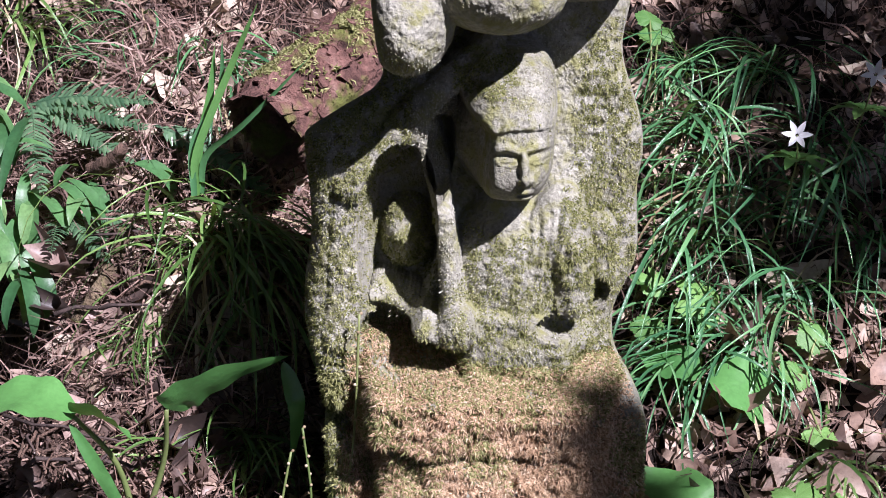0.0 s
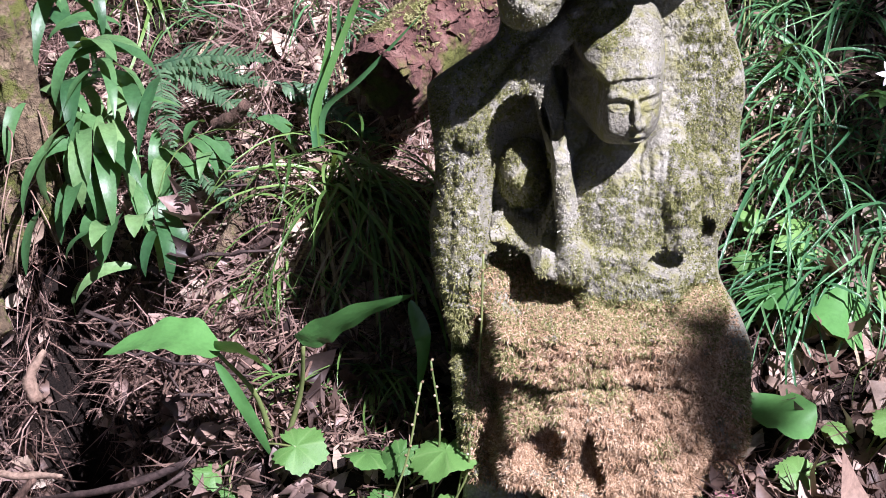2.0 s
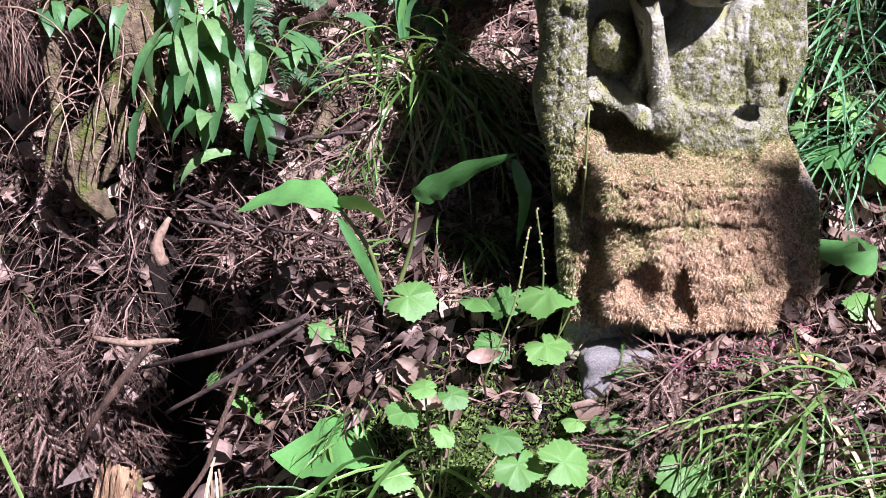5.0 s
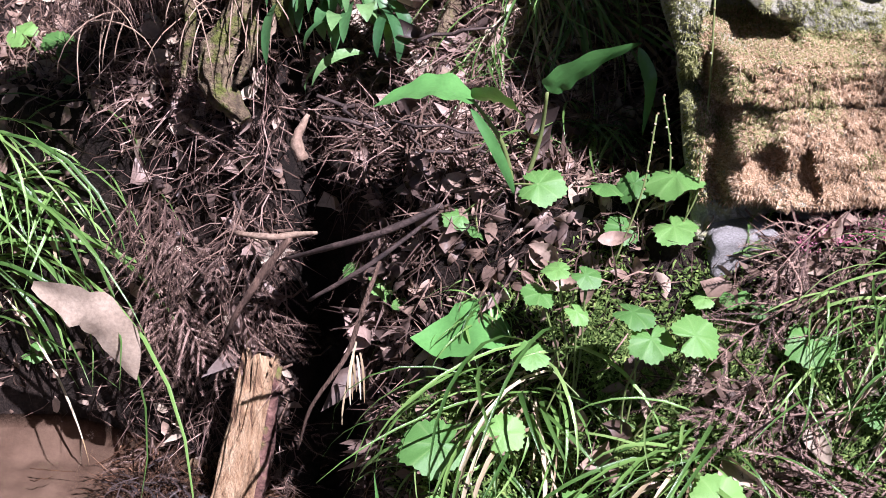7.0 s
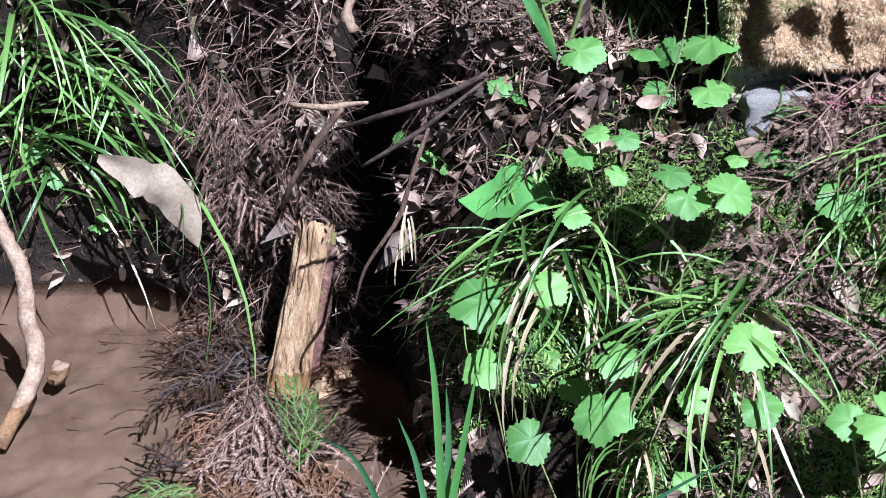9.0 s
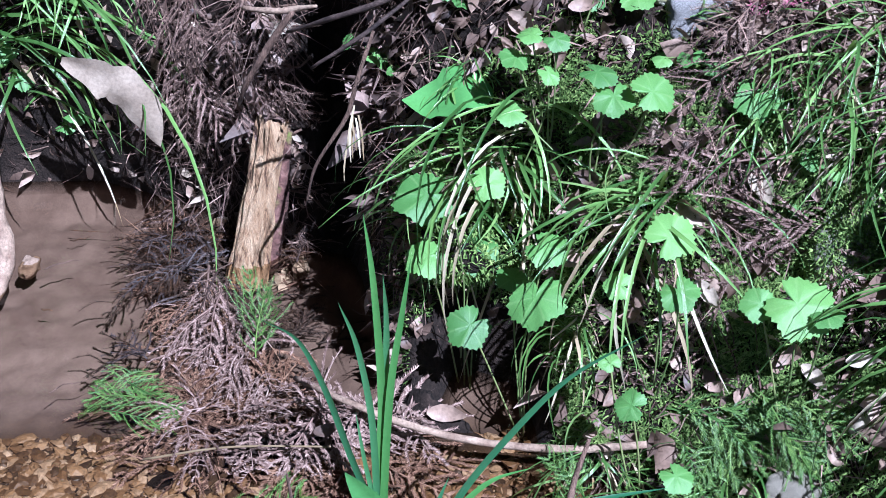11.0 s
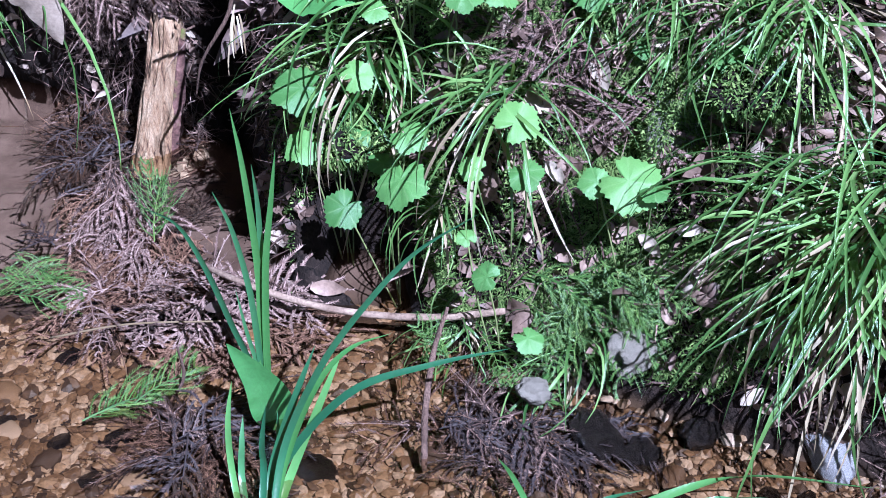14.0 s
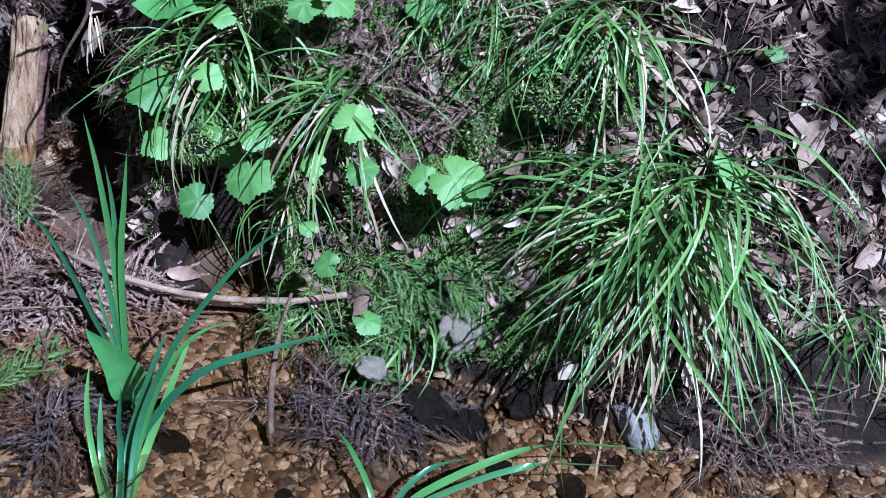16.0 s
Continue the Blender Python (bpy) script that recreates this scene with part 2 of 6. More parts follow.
M_PETAL = leafy("white_petal", [(0.2, (0.7, 0.7, 0.72)), (0.8, (0.85, 0.85, 0.85))], 0.5, 0.3, 0.1, 0.3)
M_PINK = leafy("pink_dyed_moss", [(0.2, (0.25, 0.05, 0.10)), (0.8, (0.55, 0.22, 0.30))], 0.8, 0.1, 0.3, 0.2)
M_YELLOW = leafy("yellow_dry_leaf", [(0.2, (0.38, 0.28, 0.05)), (0.8, (0.55, 0.45, 0.15))], 0.5, 0.25, 0.3, 0.3)
M_VIOLET = leafy("violet_petal", [(0.2, (0.08, 0.05, 0.4)), (0.8, (0.15, 0.10, 0.6))], 0.5, 0.2, 0.1, 0.3)


def water_material():
    m, t, b, out = nodes_of("clear_stream_water")
    t.nodes.remove(b)
    tr = t.nodes.new("ShaderNodeBsdfTransparent")
    tr.inputs["Color"].default_value = (0.68, 0.57, 0.44, 1)
    gl = t.nodes.new("ShaderNodeBsdfGlossy")
    gl.inputs["Roughness"].default_value = 0.03
    fr = t.nodes.new("ShaderNodeFresnel")
    fr.inputs["IOR"].default_value = 1.333
    bp = t.nodes.new("ShaderNodeBump")
    bp.inputs["Strength"].default_value = 0.5
    bp.inputs["Distance"].default_value = 0.004
    t.links.new(noise_node(t, coords(t), 14, 3, 0.5, 0.8), bp.inputs["Height"])
    for n in (gl, fr):
        t.links.new(bp.outputs["Normal"], n.inputs["Normal"])
    mx = t.nodes.new("ShaderNodeMixShader")
    t.links.new(fr.outputs[0], mx.inputs[0])
    t.links.new(tr.outputs[0], mx.inputs[1])
    t.links.new(gl.outputs[0], mx.inputs[2])
    t.links.new(mx.outputs[0], out.inputs["Surface"])
    return m


M_WATER = water_material()

# ---- ground ----
def sstep(a, b, x):
    k = min(1.0, max(0.0, (x - a) / (b - a)))
    return k * k * (3 - 2 * k)


def toe(x):
    """Where the bank meets the water: y for each x."""
    k = min(0.6, max(-1.25, x))
    return 0.99 - 0.5 * k + 0.40 * sstep(-0.47, -0.68, x) + 0.04 * sstep(-0.68, -0.9, x)


def relief(x, y):
    """Height of the bare ground, without its roughness."""
    d = y - toe(x)
    hollow = math.exp(-(((x + 0.365) / 0.105) ** 4)) * 0.97
    line = max(0.0, d - 0.01)
    z = (1.70 + 5.0 * sstep(-0.52, -0.72, x)) * line * (1 - hollow) + hollow * 4.0 * max(0.0, d - 0.20)
    pit = math.exp(-(((x + 0.665) / 0.078) ** 4))
    z = z * (1 - pit) + pit * 9.0 * max(0.0, d - 0.19)
    side = sstep(-0.15, -0.40, x)
    start = 0.62 - 0.14 * side
    top = 0.675 + 0.10 * (d - 0.4) + (0.50 + 0.25 * side) * max(0.0, d - start) - 0.4 * max(0.0, d - 2.2)
    soft = 0.05
    if z > top - soft:
        k = min(1.0, (z - top + soft) / (2 * soft))
        z = top - soft + soft * (2 * k - k * k)
        if k >= 1.0:
            z = top
    # raised bank with the old stump, on the far side of the litter mound
    z += 0.30 * sstep(-0.55, -0.80, x) * sstep(1.62 + 0.36 * sstep(-0.80, -0.88, x), 1.82 + 0.40 * sstep(-0.80, -0.88, x), y) * sstep(-1.25, -0.95, x) * sstep(0.06, 0.2, d)
    # litter mound
    z += 0.06 * math.exp(-(((x + 0.68) / 0.14) ** 2 + ((y - 1.66) / 0.10) ** 2)) * sstep(0.03, 0.10, d)
    # stream bed
    bed = -0.055 - 0.03 * sstep(-0.6, -0.9, x) * sstep(1.15, 1.4, y)
    dam = 0.06 * math.exp(-(((y - 1.20 - 0.25 * (x + 0.6)) / 0.06) ** 2)) * sstep(-0.95, -0.75, x) * sstep(-0.25, -0.4, x)
    if d < 0.03:
        z = max(z, 0) + bed * sstep(0.03, -0.03, d) + dam
    z -= 0.06 * hollow * sstep(0.0, 0.04, d) * sstep(0.20, 0.14, d)
    near = sstep(0.45, -0.4, y)
    return z + near * 0.3


# ---- ground mesh ----
def rough_ground(x, y):
    z = relief(x, y)
    p = Vector((x, y, 0))
    dry = sstep(-0.02, 0.06, z)
    z += dry * (0.030 * noise.fractal(p * 6, 1.0, 2.0, 5) + 0.012 * noise.noise(p * 38)) + (1 - dry) * 0.010 * noise.noise(p * 25)
    return z


def axis_steps(lo, hi, step, far):
    mid = np.arange(lo, hi + step * 0.5, step)
    grow = step * 1.35 ** np.arange(1, 40)
    out = np.cumsum(grow)
    out = out[out < far]
    return np.concatenate([lo - out[::-1], mid, hi + out])


def link_mesh(name, verts, faces, material, parent=None, smooth=True):
    me = bpy.data.meshes.new(name)
    me.from_pydata([tuple(v) for v in verts], [], faces)
    if smooth:
        me.polygons.foreach_set("use_smooth", [True] * len(me.polygons))
    me.materials.append(material)
    me.update()
    ob = new(name, me)
    if parent is not None:
        ob.parent = parent
    return ob


def grid_faces(nx, ny, closed=False):
    f = []
    for j in range(ny - 1):
        for i in range(nx - 1 if not closed else nx):
            k = (i + 1) % nx
            f.append((j * nx + i, j * nx + k, (j + 1) * nx + k, (j + 1) * nx + i))
    return f


gx = axis_steps(-1.9, 1.1, 0.016, 60)
gy = axis_steps(0.3, 2.8, 0.016, 60)
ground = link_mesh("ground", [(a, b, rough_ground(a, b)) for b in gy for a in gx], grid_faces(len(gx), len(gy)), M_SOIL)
tagged(ground, "dark brown forest soil bank with litter above a stream", "ground", kind="structure")


def water_level(x):
    return -0.004 - 0.028 * sstep(-0.45, 0.15, x)


# water surface of the stream and the pool
bx = np.linspace(-2.6, 1.4, 110)
by = np.linspace(0.2, 2.6, 70)
water = link_mesh("water", [(a, b, water_level(a)) for b in by for a in bx], grid_faces(len(bx), len(by)), M_WATER)
water.visible_shadow = False
tagged(water, "clear shallow brown stream water with a still pool", "water", kind="structure")

# ---- scattered small stuff ----
rng = np.random.default_rng(7)


def in_pit(x, y):
    """The black hole in the bank beside the broken log; litter is left out so that it stays as dark as deep shade."""
    return abs(x + 0.665) < 0.085 and y < toe(x) + 0.235


def ground_normal(x, y, e=0.012):
    n = Vector((relief(x - e, y) - relief(x + e, y), relief(x, y - e) - relief(x, y + e), 2 * e))
    return n.normalized()


def frames_for(normals, spin):
    """Two tangents for each normal, turned by spin."""
    n = normals / np.linalg.norm(normals, axis=1, keepdims=True)
    ref = np.where(np.abs(n[:, 2:3]) < 0.9, np.array([[0.0, 0, 1]]), np.array([[1.0, 0, 0]]))
    a = np.cross(ref, n)
    a /= np.linalg.norm(a, axis=1, keepdims=True)
    b = np.cross(n, a)
    c, s = np.cos(spin)[:, None], np.sin(spin)[:, None]
    return n, a * c + b * s, b * c - a * s


def fur(name, pos, nor, length, width, material, lean=0.6, sag=0.3, seed=1):
    """Many short bent blades standing on a surface."""
    r = np.random.default_rng(seed)
    k = len(pos)
    n, a, b = frames_for(np.asarray(nor, float), r.uniform(0, 6.283, k))
    ln = length * r.uniform(0.5, 1.4, (k, 1))
    wd = width * r.uniform(0.6, 1.4, (k, 1))
    d1 = n + a * lean * r.uniform(0.2, 1.2, (k, 1))
    mid = pos + d1 * ln * 0.5
    tip = mid + (n * 0.4 + a * lean * 1.3 + np.array([[0, 0, -sag]])) * ln * 0.55
    v = np.stack([pos - b * wd * 0.5 - n * 0.002, pos + b * wd * 0.5 - n * 0.002, mid + b * wd * 0.55, mid - b * wd * 0.55, tip], 1).reshape(-1, 3)
    i = np.arange(k)[:, None] * 5
    me = bpy.data.meshes.new(name)
    quads = (i + np.array([[0, 1, 2, 3]])).tolist()
    tris = (i + np.array([[3, 2, 4]])).tolist()
    me.from_pydata(v.tolist(), [], quads + tris)
    me.materials.append(material)
    return new(name, me)


LEAF_U = np.array([0.0, 0.22, 0.22, 0.22, 0.5, 0.5, 0.5, 0.78, 0.78, 0.78, 1.0])
LEAF_V = np.array([0.0, -0.75, 0.0, 0.75, -1.0, 0.0, 1.0, -0.65, 0.0, 0.65, 0.0])
LEAF_F = [(0, 2, 1), (0, 3, 2), (1, 2, 5, 4), (2, 3, 6, 5), (4, 5, 8, 7), (5, 6, 9, 8), (7, 8, 10), (8, 9, 10)]


def flakes(name, pos, nor, length, aspect, material, tilt=0.5, curl=0.35, lift=0.004, seed=2):
    """Loose leaves lying on a surface, each bent and tilted in its own way."""
    r = np.random.default_rng(seed)
    k = len(pos)
    nn = np.asarray(nor, float) + r.normal(0, tilt, (k, 3))
    n, a, b = frames_for(nn, r.uniform(0, 6.283, k))
    ln = (length * r.uniform(0.45, 1.5, k))[:, None, None]
    asp = (aspect * r.uniform(0.7, 1.3, k))[:, None, None]
    cu = r.normal(0, curl, k)[:, None, None]
    cv = r.normal(0, curl, k)[:, None, None]
    jag = 1 + r.uniform(-0.25, 0.25, (k, 11))[:, :, None]
    u = (LEAF_U[None, :, None] - 0.5) * ln
    w = LEAF_V[None, :, None] * 0.5 * ln * asp * jag
    hgt = cu * (u * u) / ln * 2 + cv * (w * w) / ln * 3 + lift + 0.10 * np.abs(ln * cu)
    v = (pos[:, None, :] + a[:, None] * u + b[:, None] * w + n[:, None] * hgt).reshape(-1, 3)
    f = []
    for q in range(k):
        f += [tuple(i + 11 * q for i in face) for face in LEAF_F]
    me = bpy.data.meshes.new(name)
    me.from_pydata(v.tolist(), [], f)
    me.polygons.foreach_set("use_smooth", [True] * len(me.polygons))
    me.materials.append(material)
    return new(name, me)


def spots_on_ground(k, x0, x1, y0, y1, keep, seed=3):
    """Places on the ground in a rectangle, where keep(x, y, z) allows."""
    r = np.random.default_rng(seed)
    pos, nor = [], []
    for _ in range(k * 6):
        x, y = r.uniform(x0, x1), r.uniform(y0, y1)
        z = relief(x, y)
        if r.random() < keep(x, y, z) and not in_pit(x, y):
            pos.append((x, y, rough_ground(x, y)))
            nor.append(ground_normal(x, y))
            if len(pos) >= k:
                break
    return np.array(pos), np.array([tuple(n) for n in nor])


def dry_land(x, y, z):
    if z < 0.0 or (-0.50 < x < -0.25 and z < 0.10 and y < 1.40) or (-0.13 < x < 0.22 and 1.40 < y < 1.62):
        return 0.0
    mound = math.exp(-(((x + 0.65) / 0.35) ** 2 + ((y - 1.65) / 0.3) ** 2))
    bank = sstep(0.62, 0.40, z) * sstep(-0.55, -0.35, x)
    right = sstep(0.15, 0.35, x)
    return max(0.25, min(1.0, 0.55 + mound - 0.6 * bank + 0.7 * right * bank))


p, n = spots_on_ground(10000, -1.7, 0.95, 0.8, 2.9, dry_land, 3)
tagged(flakes("leaf_litter", p, n, 0.032, 0.5, M_LITTER, 0.55, 0.6, 0.007, 4), "brown curled dead leaves on the forest floor", "leaf litter", kind="stuff")
p, n = spots_on_ground(620, -1.7, 0.95, 0.8, 2.9, lambda x, y, z: dry_land(x, y, z) * (0.06 + 0.94 * sstep(0.1, 0.4, x) + 0.4 * sstep(1.85, 1.95, y)), 5)
tagged(flakes("pale_leaf_litter", p, n, 0.05, 0.5, M_PALELEAF, 0.4, 0.5, 0.008, 6), "pale tan fallen leaves lying on the bank", "leaf litter", kind="stuff")
p, n = spots_on_ground(34000, -1.7, 0.95, 0.8, 2.9, dry_land, 7)
tagged(fur("needle_litter", p, n * 0.35 + np.random.default_rng(1).normal(0, 0.4, n.shape) * np.array([1, 1, 0.3]), 0.042, 0.0022, M_DEADCEDAR, 1.3, 0.5, 8), "reddish brown dead cedar needles and twiglets", "needle litter", kind="stuff")

p, n = spots_on_ground(420, 0.30, 1.05, 0.80, 1.75, lambda x, y, z: 1.0 if z > 0.02 else 0.0, 9)
tagged(flakes("large_leaf_litter", p, n, 0.058, 0.5, M_LITTER, 0.5, 1.1, 0.014, 10), "large grey-brown curled dead leaves on the bank", "leaf litter", kind="stuff")
p, n = spots_on_ground(330, -1.05, -0.25, 1.50, 2.1, lambda x, y, z: 1.0 if z > 0.02 else 0.0, 19)
tagged(flakes("mound_leaf_litter", p, n, 0.042, 0.55, M_DARKLITTER, 0.6, 1.3, 0.014, 20), "large brown curled dead leaves on the litter mound", "leaf litter", kind="stuff")
p, n = spots_on_ground(10000, -1.1, -0.15, 1.74, 2.4, lambda x, y, z: 1.0, 21)
tagged(fur("terrace_needle_litter", p, n * 0.3 + np.random.default_rng(2).normal(0, 0.4, n.shape) * np.array([1, 1, 0.3]), 0.06, 0.0022, M_PINKCEDAR, 1.3, 0.5, 22), "pinkish brown dry cedar needles behind the mound", "needle litter", kind="stuff")
p, n = spots_on_ground(380, -1.0, -0.15, 1.76, 2.3, lambda x, y, z: 1.0, 23)
tagged(flakes("terrace_leaf_litter", p, n, 0.055, 0.5, M_PALELEAF, 0.4, 0.6, 0.012, 24), "pale dry leaves lying behind the mound", "leaf litter", kind="stuff")
p, n = spots_on_ground(80, -0.35, 0.40, 0.95, 1.45, lambda x, y, z: 1.0 if 0.06 < z < 0.62 else 0.0, 25)
tagged(flakes("bank_leaf_litter", p, n, 0.045, 0.55, M_LITTER, 0.5, 1.0, 0.016, 26), "pale dry leaves caught among the grass on the bank", "leaf litter", kind="stuff")
p, n = spots_on_ground(2500, -5.0, 5.0, -3.0, 6.0, lambda x, y, z: 0.0 if (-1.7 < x < 0.95 and 0.7 < y < 2.9) or z < 0.0 else 1.0, 27)
tagged(flakes("outer_leaf_litter", p, n, 0.08, 0.5, M_LITTER, 0.4, 0.6, 0.012, 28), "brown dead leaves covering the forest floor around", "leaf litter", kind="stuff")

# ---- unseen trees added round the glade to cast shade and block sky light ----
def tree(x, y, height, crown, leaf, k, label, seed, lean=(0, 0)):
    """Tapered trunk, limbs and a crown of many small leaves; crown lists x, y, z, rx, ry, rz of its masses."""
    r = random.Random(seed)
    thing = new("tree")
    z0 = relief(x, y)
    thing.location = (x, y, z0)
    bm = bmesh.new()
    rings = []
    for j in range(9):
        t = j / 8
        rad = (0.02 * height) * (1 - 0.85 * t) * (1.35 if j == 0 else 1)
        c = Vector((lean[0] * t * t, lean[1] * t * t, height * t - 0.1))
        rings.append([bm.verts.new(c + Vector((math.cos(a) * rad, math.sin(a) * rad, 0)) * r.uniform(0.92, 1.08)) for a in np.linspace(0, 6.2832, 11)[:-1]])
    for a, b in zip(rings, rings[1:]):
        for i in range(10):
            bm.faces.new((a[i], a[(i + 1) % 10], b[(i + 1) % 10], b[i]))
    for cx, cy, cz, rx, ry, rz in crown:
        for q in range(5):
            e = Vector((cx - x + r.uniform(-0.6, 0.6) * rx, cy - y + r.uniform(-0.6, 0.6) * ry, cz - z0 + r.uniform(-0.5, 0.6) * rz))
            t = min(0.95, max(0.15, (e.z - 0.3) / height))
            s = Vector((lean[0] * t * t, lean[1] * t * t, height * t - 0.1))
            w = 0.004 * height
            ring = [[bm.verts.new(p + Vector((math.cos(a) * w * f, 0, math.sin(a) * w * f))) for a in (0, 2.1, 4.2)] for p, f in ((s, 1.0), (s.lerp(e, 0.5), 0.7), (e, 0.2))]
            for a, b in zip(ring, ring[1:]):
                for i in range(3):
                    bm.faces.new((a[i], a[(i + 1) % 3], b[(i + 1) % 3], b[i]))
    me = bpy.data.meshes.new("trunk")
    bm.to_mesh(me)
    bm.free()
    me.materials.append(M_BARK)
    trunk = new("trunk", me)
    trunk.parent = thing
    rr = np.random.default_rng(seed)
    pts = []
    for cx, cy, cz, rx, ry, rz in crown:
        m = int(120 + k * min(1.0, rx * ry * rz / 0.08))
        d = rr.normal(0, 1, (m, 3))
        d /= np.linalg.norm(d, axis=1, keepdims=True)
        pts.append(np.array([cx - x, cy - y, cz - z0]) + d * rr.uniform(0.15, 1, (m, 1)) ** 0.5 * np.array([rx, ry, rz]))
    pos = np.concatenate(pts)
    n, a, b = frames_for(rr.normal(0, 1, pos.shape) + np.array([0, 0, 0.6]), rr.uniform(0, 6.283, len(pos)))
    s = leaf * rr.uniform(0.6, 1.4, (len(pos), 1))
    v = np.stack([pos - a * s, pos - b * s * 0.45, pos + a * s, pos + b * s * 0.45], 1).reshape(-1, 3)
    me = bpy.data.meshes.new("crown")
    me.from_pydata(v.tolist(), [], (np.arange(len(pos))[:, None] * 4 + np.arange(4)).tolist())
    me.materials.append(M_CEDAR)
    ob = new("crown", me)
    ob.parent = thing
    tagged(thing, label, "tree", "trees round the glade")


# unseen tree: each crown mass is set sunward of a spot to shade
tree(3.9, -0.6, 5.6, [(3.42, -1.90, 5.00, 0.34, 0.42, 0.50), (2.33, -1.21, 4.66, 0.075, 0.06, 0.07), (2.82, -0.70, 5.15, 0.24, 0.28, 0.34), (2.67, -0.87, 4.90, 0.15, 0.15, 0.20)], 0.055, 520, "unseen slim young tree with small green leaves, added to cast shade", 201)
# unseen ring of trees, added to cut the sky light on the bank
for k, deg in enumerate((26, 46, 68, 95, 150, 178, 205, 235, 262, 348)):
    a = radians(deg)
    wide = 3.1 if 60 < deg < 270 else 2.4
    x, y = -0.3 + (8.6 - wide) * math.cos(a), 1.2 + (8.6 - wide) * math.sin(a)
    z = relief(x, y)
    tree(x, y, 11.0, [(x, y, z + 3.5, 2.2, 2.2, 2.4), (x, y, z + 8.0, wide, wide, 3.0)], 0.28, 1900, "unseen tall dark cedar added at the edge of the glade to block sky light", 210 + k)
# unseen wide crowns, added to close more of the sky overhead
for k, (x, y, wide) in enumerate(((-1.4, 6.2, 3.4), (-6.4, 1.8, 2.8), (5.0, 4.6, 2.5))):
    tree(x, y, 14.0, [(x * 0.9, y * 0.9, 8.5, wide, wide, 2.2), (x, y, 11.5, wide * 0.8, wide * 0.8, 2.5)], 0.28, 1900, "unseen tall cedar with a wide dark crown, added to block sky light", 230 + k)

# ---- stone statue ----
def dome(u, v, cu, cv, ru, rv, deep, base=0.0):
    q = 1 - ((u - cu) / ru) ** 2 - ((v - cv) / rv) ** 2
    return base + deep * math.sqrt(q) if q > 0 else -1.0


def limb(u, v, a, b, r, deep, base=0.0):
    du, dv = b[0] - a[0], b[1] - a[1]
    k = min(1.0, max(0.0, ((u - a[0]) * du + (v - a[1]) * dv) / (du * du + dv * dv)))
    q = 1 - ((u - a[0] - k * du) ** 2 + (v - a[1] - k * dv) ** 2) / (r * r)
    return base + deep * math.sqrt(q) if q > 0 else -1.0


def block(u, v, u0, u1, v0, v1, deep, e=0.018):
    return deep * sstep(u0 - e, u0 + e, u) * sstep(u1 + e, u1 - e, u) * sstep(v0 - e, v0 + e, v) * sstep(v1 + e * 0.7, v1 - e * 0.7, v)


def skull(u, v):
    """Head turned a little to +u: steep on the near side, its jaw drawn in."""
    narrow = 1 - 0.20 * sstep(1.175, 1.125, v)
    ru = (0.066 if u < 0.078 else 0.043) * narrow
    rv = 0.092 if v > 1.20 else 0.073
    q = 1 - (abs(u - 0.078) / ru) ** 3.0 - (abs(v - 1.20) / rv) ** (2.4 if v > 1.20 else 5.5)
    edge = 0.058 - 0.046 * sstep(1.205, 1.255, v)
    return 0.018 + 0.112 * q ** 0.5 - 0.050 * sstep(edge, edge - 0.024, u) if q > 0 else -1.0


